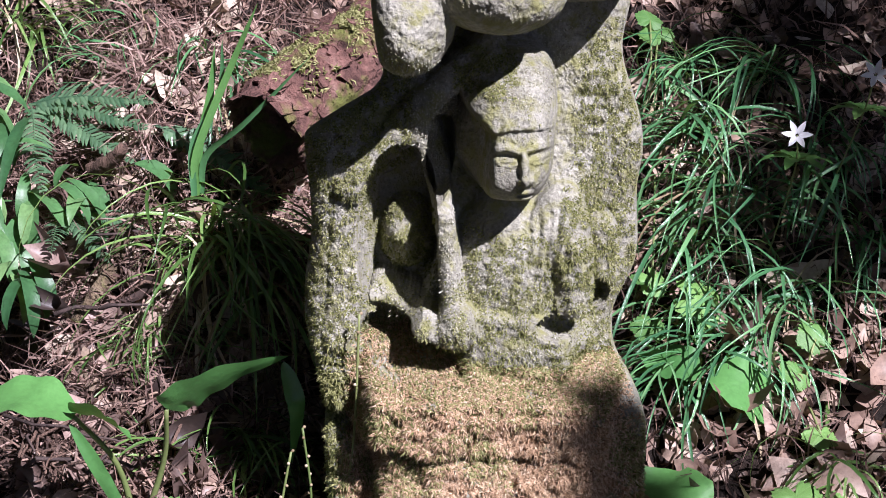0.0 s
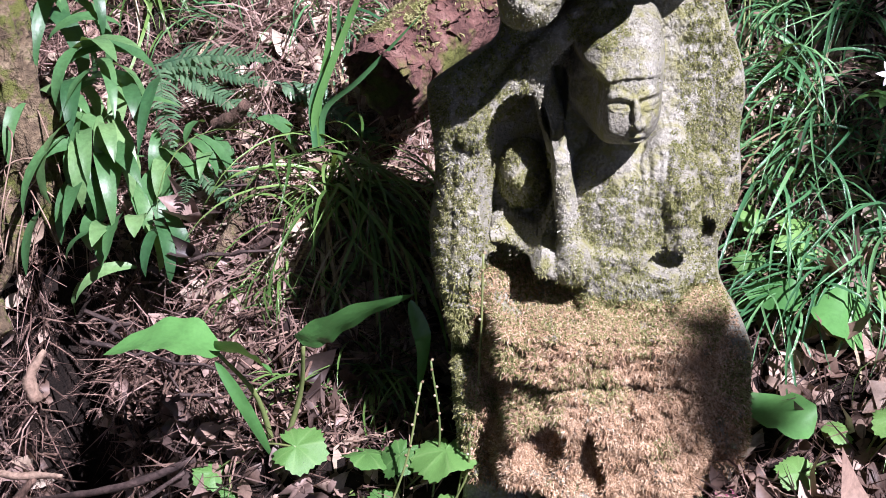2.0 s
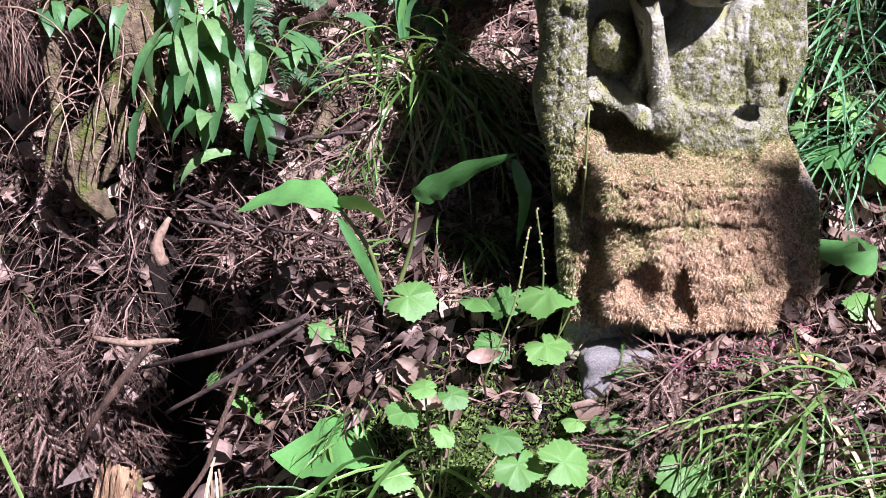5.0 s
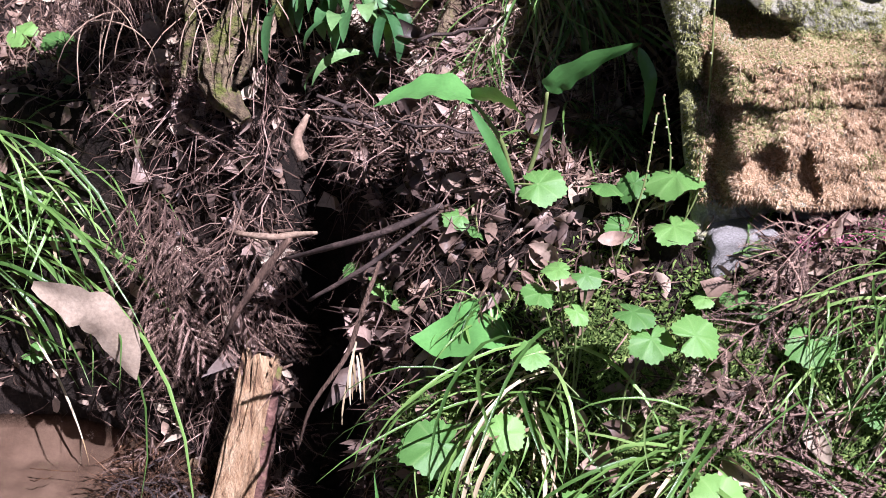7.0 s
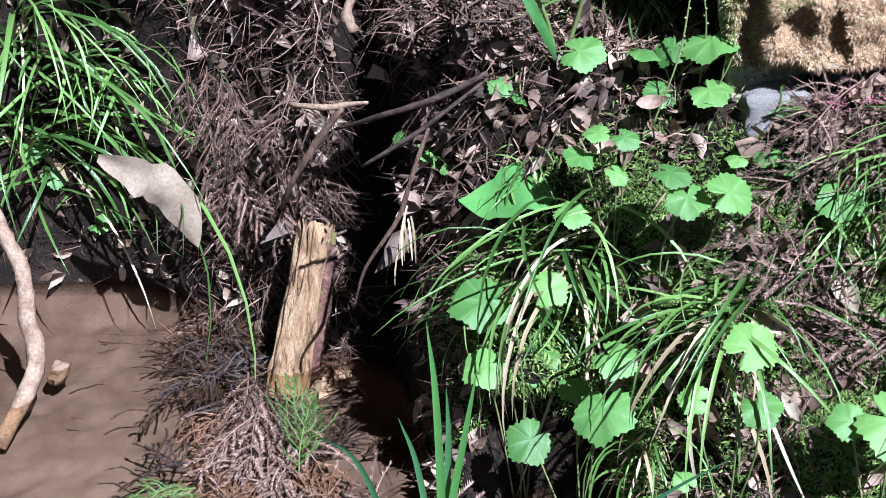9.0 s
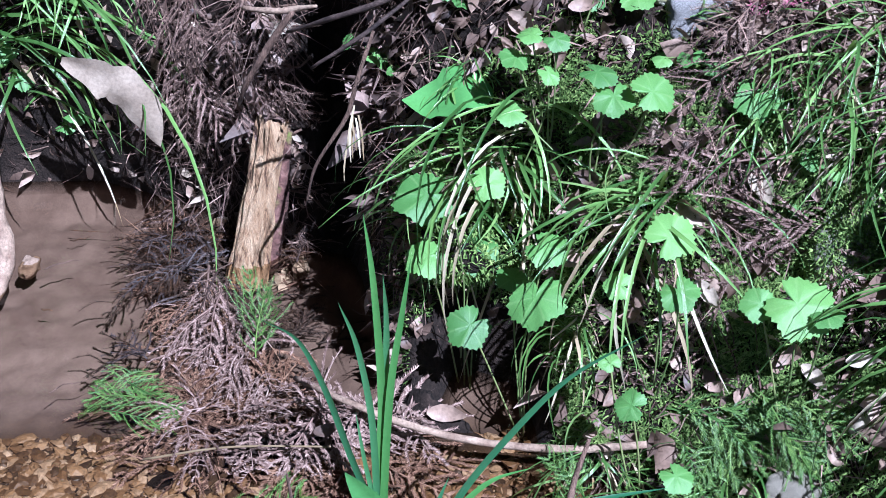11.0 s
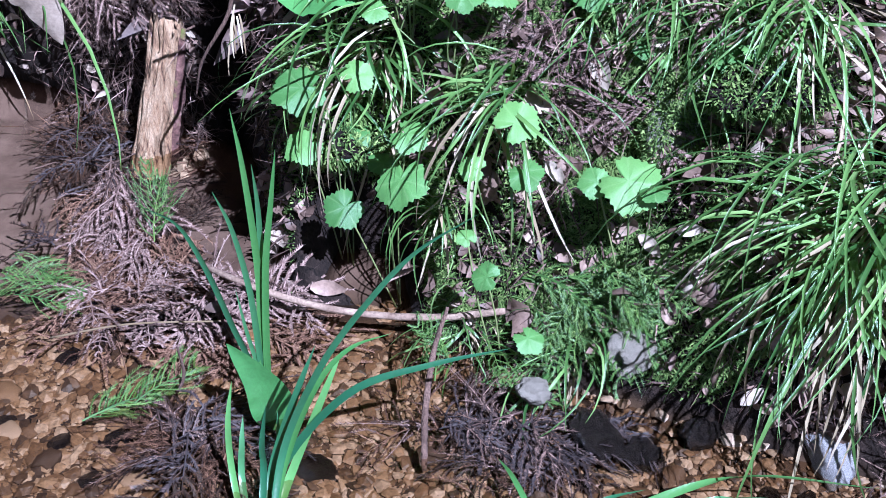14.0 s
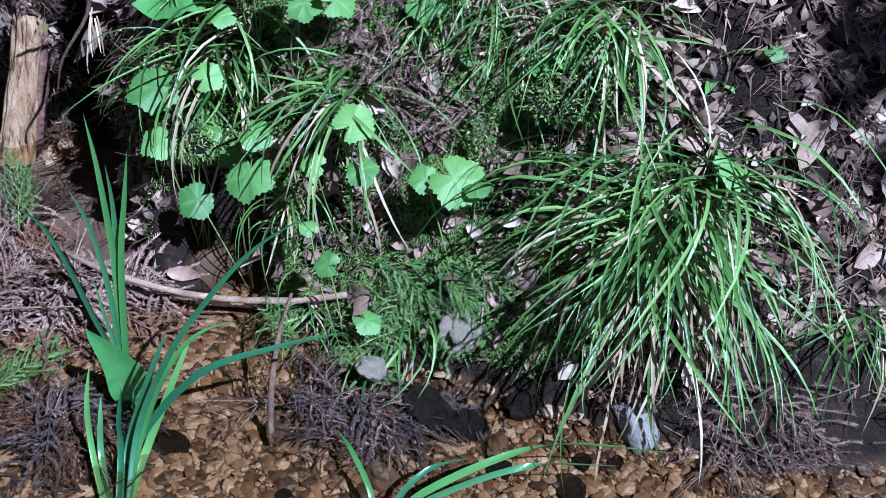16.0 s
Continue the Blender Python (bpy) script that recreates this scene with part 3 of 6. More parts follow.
def carving(u, v):
    """How far the stone stands out from the back slab."""
    face = sstep(0.022, 0.04, u) * sstep(0.13, 0.115, u) * sstep(1.10, 1.13, v) * sstep(1.31, 1.28, v)
    worn = (0.003 + 0.009 * sstep(0.86, 0.78, v)) * (1 - 0.85 * face)
    u, v = u + worn * noise.noise(Vector((u * 26, v * 26, 1.5))), v + worn * noise.noise(Vector((u * 26, v * 26, 7.5)))
    forms = [
        0.0,
        # figure
        skull(u, v),
        dome(u, v, 0.075, 1.110, 0.034, 0.05, 0.050),
        dome(u, v, 0.090, 1.030, 0.078, 0.110, 0.082),
        dome(u, v, 0.100, 0.962, 0.085, 0.036, 0.080),
        block(u, v, 0.030, 0.160, 0.900, 1.010, 0.088, 0.018),
        limb(u, v, (-0.022, 1.205), (0.006, 1.110), 0.015, 0.020, 0.052),
        limb(u, v, (0.006, 1.110), (0.030, 0.990), 0.014, 0.020, 0.062),
        dome(u, v, -0.034, 1.056, 0.033, 0.046, 0.026, 0.012) + 0.016 * noise.noise(Vector((u * 60, v * 60, 2.0))),
        limb(u, v, (-0.056, 1.000), (-0.002, 0.980), 0.014, 0.020, 0.062),
        limb(u, v, (-0.002, 0.980), (0.032, 0.975), 0.016, 0.022, 0.076),
        dome(u, v, 0.030, 0.990, 0.022, 0.024, 0.030, 0.080),
        dome(u, v, 0.132, 1.085, 0.034, 0.060, 0.030, 0.045),
        limb(u, v, (0.148, 1.075), (0.152, 1.020), 0.022, 0.026, 0.060),
        limb(u, v, (0.180, 1.09), (0.186, 1.04), 0.016, 0.02, 0.02),
        # raised border, shoulder and drape
        limb(u, v, (-0.100, 1.150), (-0.108, 0.900), 0.036, 0.040, 0.020),
        dome(u, v, -0.085, 1.175, 0.062, 0.062, 0.040, 0.022),
        dome(u, v, -0.040, 1.225, 0.055, 0.045, 0.030, 0.022),
        limb(u, v, (0.045, 1.290), (-0.022, 1.222), 0.016, 0.022, 0.055),
        limb(u, v, (-0.022, 1.222), (-0.086, 1.130), 0.019, 0.022, 0.055),
        limb(u, v, (-0.086, 1.130), (-0.094, 0.960), 0.020, 0.020, 0.045),
        # hood at the top
        dome(u, v, -0.040, 1.322, 0.048, 0.052, 0.070, 0.135),
        dome(u, v, 0.045, 1.362, 0.070, 0.048, 0.070, 0.135),
        dome(u, v, 0.130, 1.400, 0.080, 0.060, 0.070, 0.070),
        block(u, v, -0.07, 0.16, 1.365, 1.60, 0.165, 0.02),
        # base in two tiers
        block(u, v, -0.070, 0.205, 0.842, 0.930, 0.130, 0.024),
        block(u, v, -0.052, 0.200, 0.690, 0.862, 0.121, 0.024),
        block(u, v, 0.160, 0.275, 0.600, 0.890, 0.055, 0.04),
        block(u, v, -0.135, 0.260, 0.600, 0.850, 0.052, 0.03),
    ]
    q = sum(math.exp(f * 110) for f in forms if f > -0.5)
    p = math.log(q) / 110 - 0.006
    # hair cap, brow, nose, eyes and mouth
    line = 1.2175 + 0.05 * (u - 0.08) - 5 * (u - 0.083) ** 2 + 0.0010 * noise.noise(Vector((u * 190, 3, 0)))
    if skull(u, v) > 0.03 and u > 0.018:
        p += sstep(line - 0.0015, line + 0.0025, v) * (0.0050 + 0.0010 * math.sin(u * 520) * sstep(line + 0.016, line + 0.004, v))
    if face > 0 and 1.12 < v < 1.215:
        c = 0.0845 + 0.10 * (1.185 - v)
        p += 0.011 * max(0.0, dome(u, v, c, 1.178, 0.0052, 0.020, 1.0)) + 0.007 * max(0.0, dome(u, v, c + 0.001, 1.1665, 0.0095, 0.0065, 1.0))
        for side in (-1, 1):
            e = c + side * 0.0168
            h = 0.0012 * side
            p += 0.0045 * max(0.0, dome(u, v, e, 1.2000 + h - abs(u - e) * 0.30, 0.0160, 0.0055, 1.0))
            p -= 0.0036 * max(0.0, dome(u, v, e, 1.1905 + h, 0.0145, 0.0070, 1.0))
            p += 0.0042 * max(0.0, dome(u, v, e, 1.1855 + h, 0.0115, 0.0055, 1.0))
            p -= 0.0032 * max(0.0, dome(u, v, e, 1.1835 + h + 18 * (u - e) ** 2, 0.0115, 0.0016, 1.0))
            p += 0.0035 * max(0.0, dome(u, v, c + side * 0.020, 1.165, 0.0140, 0.0150, 1.0))
        p -= 0.0050 * max(0.0, dome(u, v, c, 1.1478, 0.0095, 0.0022, 1.0))
        p += 0.0055 * max(0.0, dome(u, v, c, 1.1435, 0.0080, 0.0040, 1.0)) + 0.0045 * max(0.0, dome(u, v, c, 1.1520, 0.0090, 0.0036, 1.0))
        p -= 0.0030 * max(0.0, dome(u, v, c, 1.1370, 0.0100, 0.0028, 1.0))
    # folds of the robe
    if 0.02 < u < 0.16 and 0.97 < v < 1.12:
        p += 0.0012 * math.sin((u - 0.09) * 300 + (v - 1.0) * 120) * sstep(0.97, 1.0, v) * sstep(0.08, 0.13, u)
    # lapel and folds
    if 0.10 < u < 0.145 and 1.05 < v < 1.12:
        p += 0.0012 * math.sin(u * 620) * sstep(1.05, 1.065, v) * sstep(1.12, 1.105, v)
    # hollows
    lump = max(0.0, dome(u, v, -0.032, 1.058, 0.030, 0.044, 1.0))
    p -= 0.085 * max(0.0, dome(u, v, -0.040, 1.075, 0.044, 0.110, 1.0)) ** 0.5 * (1 - 0.65 * lump)
    p -= 0.050 * max(0.0, dome(u, v, 0.000, 1.165, 0.016, 0.045, 1.0)) ** 0.6
    p -= 0.07 * max(0.0, dome(u, v, -0.035, 0.952, 0.055, 0.026, 1.0)) ** 0.6
    p -= 0.04 * max(0.0, dome(u, v, 0.140, 0.992, 0.030, 0.014, 1.0)) ** 0.6
    p -= 0.03 * max(0.0, dome(u, v, 0.183, 1.015, 0.012, 0.02, 1.0)) ** 0.6
    for cu, cv, ru, rv in ((-0.002, 0.765, 0.030, 0.042), (0.054, 0.750, 0.020, 0.045)):
        w = 0.008 * noise.noise(Vector((u * 45, v * 45, 4.0)))
        p -= 0.038 * max(0.0, dome(u + w, v + w, cu, cv, ru, rv, 1.0))
    return p


def slab_sides(v):
    left = -0.142 + 0.020 * sstep(1.02, 0.90, v) + 0.022 * sstep(0.88, 0.74, v) + 0.072 * sstep(1.165, 1.245, v) + 0.006 * math.sin(v * 31)
    right = 0.190 + 0.032 * sstep(1.30, 1.15, v) - 0.014 * sstep(1.05, 0.98, v) + 0.003 * math.sin(v * 43) + 0.046 * sstep(0.955, 0.85, v)
    return left, right


STATUE_Y = 1.525


def leaned(x, y, z):
    """The slab leans back a little and is turned a little to +x."""
    k = 1 + (0.15 * (z - 0.86) + 0.13 * (x - 0.05)) / 1.6
    return (-0.04 + (x + 0.04) * k, -0.10 + (y + 0.10) * k, 1.56 + (z - 1.56) * k)


def stone_point(s, v, side=0.0):
    left, right = slab_sides(v)
    u = left + (right - left) * s
    e = min(s, 1 - s) * (right - left)
    p = carving(u, v)
    rim = 0.022 * (1 - math.sqrt(max(0.0, 1 - (1 - min(1.0, e / 0.022)) ** 2)))
    q = Vector((u * 9, v * 9, 0))
    lump = sstep(0.95, 0.90, v)
    p += 0.006 * lump * noise.noise(q * 5) + 0.004 * lump * noise.noise(q * 11)
    calm = 1 - 0.8 * sstep(0.030, 0.05, u) * sstep(0.125, 0.11, u) * sstep(1.11, 1.13, v) * sstep(1.26, 1.225, v)
    p += calm * ((0.007 + 0.008 * lump) * noise.fractal(q * (1 + 0.6 * lump), 1.0, 2.0, 4) + 0.0024 * noise.noise(q * 14) + 0.0015 * noise.noise(q * 36))
    return leaned(u, STATUE_Y - p + rim * 1.4, v)


NS, NV = 350, 500
sv = np.linspace(0.60, 1.38, NV)
verts = []
for v in sv:
    row = [stone_point(k / (NS - 1), v) for k in range(NS)]
    l, r = slab_sides(v)
    back = [leaned(*q) for q in ((r - 0.01, STATUE_Y + 0.03, v), (r - 0.03, STATUE_Y + 0.055, v), (l + 0.03, STATUE_Y + 0.055, v), (l + 0.01, STATUE_Y + 0.03, v))]
    verts += row + back
faces = grid_faces(NS + 4, NV, True)
faces.append(tuple(reversed(range(NS + 4))))
faces.append(tuple((NV - 1) * (NS + 4) + k for k in range(NS + 4)))
statue = link_mesh("stone_statue", verts, faces, M_STONE)
SKIN = np.array(verts).reshape(NV, NS + 4, 3)[:, :NS]
tagged(statue, "weathered grey carved stone statue on a mossy tiered base", "statue")

# ---- plants ----
class Geo:
    """Collects ribbons and tubes into one mesh."""

    def __init__(self):
        self.v, self.f = [], []

    def ribbon(self, pts, side, widths, fold=0.25):
        n0 = len(self.v)
        for k, p in enumerate(pts):
            ahead = (pts[min(k + 1, len(pts) - 1)] - pts[max(k - 1, 0)]).normalized()
            s = (side - ahead * side.dot(ahead)).normalized()
            up = s.cross(ahead)
            w = widths[k] * 0.5
            self.v += [p - s * w + up * w * fold, p.copy(), p + s * w + up * w * fold]
        for k in range(len(pts) - 1):
            a, b = n0 + 3 * k, n0 + 3 * k + 3
            self.f += [(a, a + 1, b + 1, b), (a + 1, a + 2, b + 2, b + 1)]

    def tube(self, pts, radii, n=6, rough=0.0, seed=0):
        r = random.Random(seed)
        n0 = len(self.v)
        side = Vector((0.31, 0.17, 0.93))
        for k, p in enumerate(pts):
            ahead = (pts[min(k + 1, len(pts) - 1)] - pts[max(k - 1, 0)]).normalized()
            s = side.cross(ahead).normalized()
            u = ahead.cross(s)
            for i in range(n):
                a = 6.2832 * i / n
                q = radii[k] * (1 + rough * r.uniform(-1, 1))
                self.v.append(p + s * math.cos(a) * q + u * math.sin(a) * q)
        for k in range(len(pts) - 1):
            for i in range(n):
                j = (i + 1) % n
                self.f.append((n0 + k * n + i, n0 + k * n + j, n0 + (k + 1) * n + j, n0 + (k + 1) * n + i))
        self.f.append(tuple(n0 + i for i in reversed(range(n))))
        self.f.append(tuple(n0 + (len(pts) - 1) * n + i for i in range(n)))

    def link(self, name, material, parent=None, label=""):
        ob = link_mesh(name, self.v, self.f, material, parent)
        return tagged(ob, label) if label else ob


def arc(base, yaw, rise, fall, length, steps=7, wander=0.0, r=random):
    """Points of a blade that leaves at the angle rise and bends over to the angle fall."""
    pts, p = [Vector(base)], Vector(base)
    for k in range(steps):
        t = (k + 0.5) / steps
        e = rise + (fall - rise) * t ** 1.05
        y = yaw + wander * t
        p = p + Vector((math.cos(y) * math.cos(e), math.sin(y) * math.cos(e), math.sin(e))) * (length / steps)
        pts.append(p.copy())
    return pts


def smooth_path(pts, per=6):
    """A smooth curve through the given points."""
    q = [Vector(p) for p in pts]
    q = [q[0] * 2 - q[1]] + q + [q[-1] * 2 - q[-2]]
    out = []
    for k in range(1, len(q) - 2):
        for i in range(per):
            t = i / per
            a, b, c, d = q[k - 1], q[k], q[k + 1], q[k + 2]
            out.append(0.5 * ((2 * b) + (c - a) * t + (2 * a - 5 * b + 4 * c - d) * t * t + (3 * b - a - 3 * c + d) * t ** 3))
    return out + [q[-2]]


def blade_variants(dry, material, k=16):
    """Arching blades of length 1 and width 1 along +x."""
    r = random.Random(17 + dry)
    out = []
    for i in range(k):
        rise = r.uniform(-1.4, 0.8) if dry else 0.25 + 1.2 * i / (k - 1)
        fall = max(-1.57, rise - r.uniform(1.2, 3.2))
        g = Geo()
        g.ribbon(arc((0, 0, 0), 0, rise, fall, 1.0, 9, r.gauss(0, 0.7)), Vector((0, 1, 0)), [1] * 10, 0.0)
        w = (0.6, 0.85, 1, 1, 1, 0.95, 0.85, 0.65, 0.4, 0.04)
        n = 0
        for j in range(10):
            mid = g.v[3 * j + 1]
            for q in (0, 2):
                d = Vector((0, 0.5 if q == 2 else -0.5, 0)) * w[j]
                g.v[3 * j + q] = Vector((mid.x, mid.y * 32 + d.y, mid.z + 0.003))
            g.v[3 * j + 1] = Vector((mid.x, mid.y * 32, mid.z))
        me = bpy.data.meshes.new("dry_blade" if dry else "blade")
        me.from_pydata([tuple(v) for v in g.v], [], g.f)
        me.polygons.foreach_set("use_smooth", [True] * len(me.polygons))
        me.materials.append(material)
        out.append(me)
    return out


BLADES = {0: blade_variants(False, M_GRASS), 1: blade_variants(False, M_SEDGE2), 2: blade_variants(True, M_STRAW)}


def sedge(x, y, z, length, count, blue, seed):
    """A tuft of arching sedge with dry blades hanging under the green ones."""
    r = random.Random(seed)
    thing = new("sedge_tuft")
    thing.location = (x, y, z)
    n = ground_normal(x, y)
    slope = math.hypot(n.x, n.y)
    down = math.atan2(n.y, n.x) if slope > 0.05 else -1.57
    if x < -1.0:
        down = -0.45
    spread = 0.010 + 0.032 * min(1.0, count / 150)
    for dry, share in ((False, 0.64), (True, 0.05 if x < -1.0 else 0.36 if count > 180 else 0.40)):
        for _ in range(int(count * share * (1.0 if x < -1.0 else 1.6))):
            yaw = down + r.gauss(0, 1.2 if slope > 0.3 else 2.6)
            ln = length * r.uniform(0.35, 1.3) * (0.85 if dry else 1)
            wd = (0.0030 + 0.0095 * length) * r.uniform(0.45, 1.2) * (1.1 if dry else 1) * (1.25 if x < -1.0 else 1)
            bx, by = r.gauss(0, spread), r.gauss(0, spread * 0.6)
            bz = (-bx * n.x - by * n.y) / max(0.35, n.z) - 0.008
            ob = new("dry_blade" if dry else "blade", r.choice(BLADES[2 if dry else blue]))
            ob.parent = thing
            ob.matrix_local = Matrix.Translation((bx, by, bz)) @ Matrix.Rotation(yaw, 4, "Z") @ Matrix.Rotation(r.gauss(0, 0.3), 4, "X") @ Matrix.Diagonal((ln, wd, ln, 1))
    tagged(thing, ("bluish green arching sedge tuft with dry lower blades" if blue else "bright green arching grass tuft with straw-coloured lower blades"), "grass tuft", "sedge tufts")
    return thing


def round_leaf_mesh(seed):
    """A round, shallow-lobed, toothed leaf of radius 1; the stalk joins at the origin."""
    r = random.Random(seed)
    n, rings = 48, (0.25, 0.6, 0.88, 1.0)
    v, f = [(0, 0, 0)], []
    for q in rings:
        for k in range(n):
            a = 6.2832 * k / n
            off = abs(math.atan2(math.sin(a), math.cos(a)))
            rad = 1 - 0.70 * math.exp(-((off / 0.20) ** 2)) + 0.07 * math.cos(5 * a + 3.14) * sstep(0.4, 1.0, off)
            if q == 1.0:
                rad *= 1 + (0.055 if k % 2 else -0.045) + r.uniform(-0.02, 0.02)
            rad *= q
            px, py = -math.cos(a) * rad + 0.12 * q, math.sin(a) * rad
            pz = 0.10 * q * q * math.cos(2.5 * a) * r.uniform(0.6, 1.2) - 0.16 * q ** 3 + 0.05 * math.cos(5 * a) * q
            v.append((px, py, pz))
    for k in range(n):
        j = (k + 1) % n
        f.append((0, 1 + j, 1 + k))
        for m in range(len(rings) - 1):
            a, b = 1 + m * n, 1 + (m + 1) * n
            f.append((a + k, a + j, b + j, b + k))
    me = bpy.data.meshes.new("leaf")
    me.from_pydata(v, [], f)
    me.polygons.foreach_set("use_smooth", [True] * len(me.polygons))
    me.materials.append(M_MITELLA)
    return me


ROUND_MESHES = [round_leaf_mesh(s) for s in range(4)]


def facing(normal, spin):
    """A turn whose z axis is the given normal."""
    return Vector(normal).normalized().to_track_quat("Z", "Y").to_matrix().to_4x4() @ Matrix.Rotation(spin, 4, "Z")


ROUND_a = [
    (0, -0.306, 1.512, 0.705, 0.035, 0.05),
    (0, -0.422, 1.555, 0.639, 0.027, 0.04),
    (0, -0.397, 1.539, 0.619, 0.015, 0.03),
    (1, -0.115, 1.456, 0.738, 0.041, 0.075),
    (1, -0.214, 1.491, 0.711, 0.035, 0.065),
    (1, -0.171, 1.471, 0.721, 0.027, 0.07),
    (2, -0.184, 1.455, 0.658, 0.026, 0.045),
    (2, -0.118, 1.43, 0.672, 0.032, 0.045),
    (3, -0.555, 1.62, 0.49, 0.026, 0.05),
    (3, -0.607, 1.698, 0.481, 0.021, 0.05),
    (3, -0.523, 1.58, 0.481, 0.013, 0.04),
    (4, -0.305, 1.391, 0.587, 0.025, 0.1),
    (4, -0.28, 1.389, 0.625, 0.021, 0.1),
    (4, -0.243, 1.36, 0.629, 0.021, 0.1),
    (4, -0.255, 1.355, 0.575, 0.019, 0.08),
    (5, -0.182, 1.307, 0.598, 0.029, 0.1),
]
ROUND_b = [
    (5, -0.158, 1.279, 0.572, 0.031, 0.1),
    (5, -0.102, 1.259, 0.587, 0.035, 0.1),
    (5, -0.315, 1.374, 0.501, 0.028, 0.1),
    (6, -0.078, 1.363, 0.592, 0.018, 0.05),
    (6, -0.039, 1.345, 0.604, 0.021, 0.055),
    (6, -0.007, 1.326, 0.593, 0.021, 0.05),
    (7, 0.057, 1.28, 0.571, 0.038, 0.05),
    (8, -1.08, 2.177, 0.87, 0.037, 0.05),
    (8, -1.022, 2.135, 0.871, 0.021, 0.04),
    (8, -1.235, 2.565, 0.754, 0.026, 0.04),
    (9, -0.456, 1.35, 0.364, 0.049, 0.16),
    (9, -0.36, 1.351, 0.382, 0.031, 0.14),
    (9, -0.454, 1.294, 0.281, 0.035, 0.16),
    (9, -0.382, 1.328, 0.271, 0.04, 0.16),
    (10, -0.264, 1.21, 0.35, 0.033, 0.18),
    (10, -0.278, 1.18, 0.278, 0.046, 0.2),
]
ROUND_c = [
    (10, -0.317, 1.28, 0.246, 0.026, 0.18),
    (10, -0.386, 1.224, 0.194, 0.036, 0.2),
    (11, -0.081, 1.127, 0.418, 0.037, 0.12),
    (11, -0.069, 1.085, 0.35, 0.029, 0.12),
    (11, -0.152, 1.12, 0.338, 0.023, 0.12),
    (12, 0.043, 1.043, 0.356, 0.026, 0.09),
    (12, 0.092, 1.027, 0.367, 0.048, 0.09),
    (12, 0.129, 1.008, 0.363, 0.025, 0.08),
    (13, -0.137, 1.026, 0.187, 0.025, 0.1),
    (13, -0.167, 1.071, 0.233, 0.017, 0.1),
    (13, -0.072, 0.979, 0.091, 0.026, 0.04),
    (14, 0.13, 1.207, 0.5, 0.02, 0.04),
    (14, 0.16, 1.19, 0.487, 0.014, 0.03),
    (14, 0.11, 1.184, 0.432, 0.016, 0.03),
    (15, 0.257, 1.144, 0.514, 0.031, 0.05),
    (15, 0.292, 1.138, 0.533, 0.027, 0.05),
]
ROUND_d = [
    (15, 0.328, 1.096, 0.489, 0.044, 0.05),
    (16, 0.55, 0.945, 0.43, 0.041, 0.06),
    (17, 0.422, 0.991, 0.362, 0.034, 0.02),
    (17, 0.461, 0.963, 0.343, 0.03, 0.02),
    (18, 0.615, 1.033, 0.596, 0.019, 0.03),
    (18, 0.424, 1.087, 0.524, 0.019, 0.02),
    (19, 0.279, 1.79, 0.935, 0.02, 0.05),
    (19, 0.278, 1.725, 0.898, 0.022, 0.05),
    (19, 0.342, 1.746, 0.927, 0.041, 0.05),
    (20, 0.418, 1.454, 0.807, 0.03, 0.08),
    (20, 0.448, 1.441, 0.807, 0.023, 0.08),
    (20, 0.365, 1.493, 0.765, 0.02, 0.03),
    (20, 0.312, 1.457, 0.726, 0.024, 0.03),
    (21, 0.462, 1.545, 0.843, 0.021, 0.05),
    (21, 0.448, 1.628, 0.882, 0.021, 0.04),
    (21, 0.473, 1.662, 0.916, 0.022, 0.05),
]
ROUND_e = [
    (22, 0.231, 1.259, 0.658, 0.018, 0.03),
    (22, 0.238, 1.289, 0.699, 0.016, 0.03),
    (23, -1.423, 2.104, 0.305, 0.035, 0.06),
    (23, -1.391, 2.096, 0.237, 0.029, 0.04),
    (23, -1.293, 2.084, 0.155, 0.03, 0.03),
    (23, -1.315, 2.082, 0.13, 0.026, 0.02),
    (24, -1.336, 2.345, 0.714, 0.034, 0.05),
    (24, -1.243, 2.284, 0.709, 0.039, 0.05),
    (24, -1.187, 2.155, 0.681, 0.021, 0.02),
    (25, 0.321, 2.195, 1.192, 0.026, 0.05),
    (25, 0.309, 2.212, 1.21, 0.022, 0.06),
    (25, 0.286, 1.788, 0.938, 0.022, 0.05),
]
ROUND = ROUND_a + ROUND_b + ROUND_c + ROUND_d + ROUND_e
SEDGE_a = [
    (-0.275, 1.91, 0.90, 0.26, 170, 0),
    (-0.376, 1.818, 0.811, 0.12, 50, 0),
    (-0.516, 2.27, 1.101, 0.167, 40, 1),
    (-0.322, 2.142, 1.062, 0.195, 30, 1),
    (-0.317, 1.442, 0.38, 0.389, 55, 0),
    (-0.09, 1.277, 0.388, 0.319, 48, 0),
    (-0.218, 1.221, 0.178, 0.189, 18, 0),
    (0.042, 1.274, 0.494, 0.15, 28, 0),
    (0.289, 1.182, 0.551, 0.217, 28, 0),
    (-0.424, 1.469, 0.283, 0.221, 30, 0),
    (0.455, 0.94, 0.325, 0.42, 210, 0),
    (0.382, 1.154, 0.581, 0.324, 50, 0),
    (0.77, 0.821, 0.202, 0.247, 36, 0),
    (-1.471, 2.121, 0.368, 0.7, 90, 0),
    (-1.349, 2.137, 0.471, 0.482, 46, 0),
    (-1.42, 2.148, 0.553, 0.387, 46, 0),
]
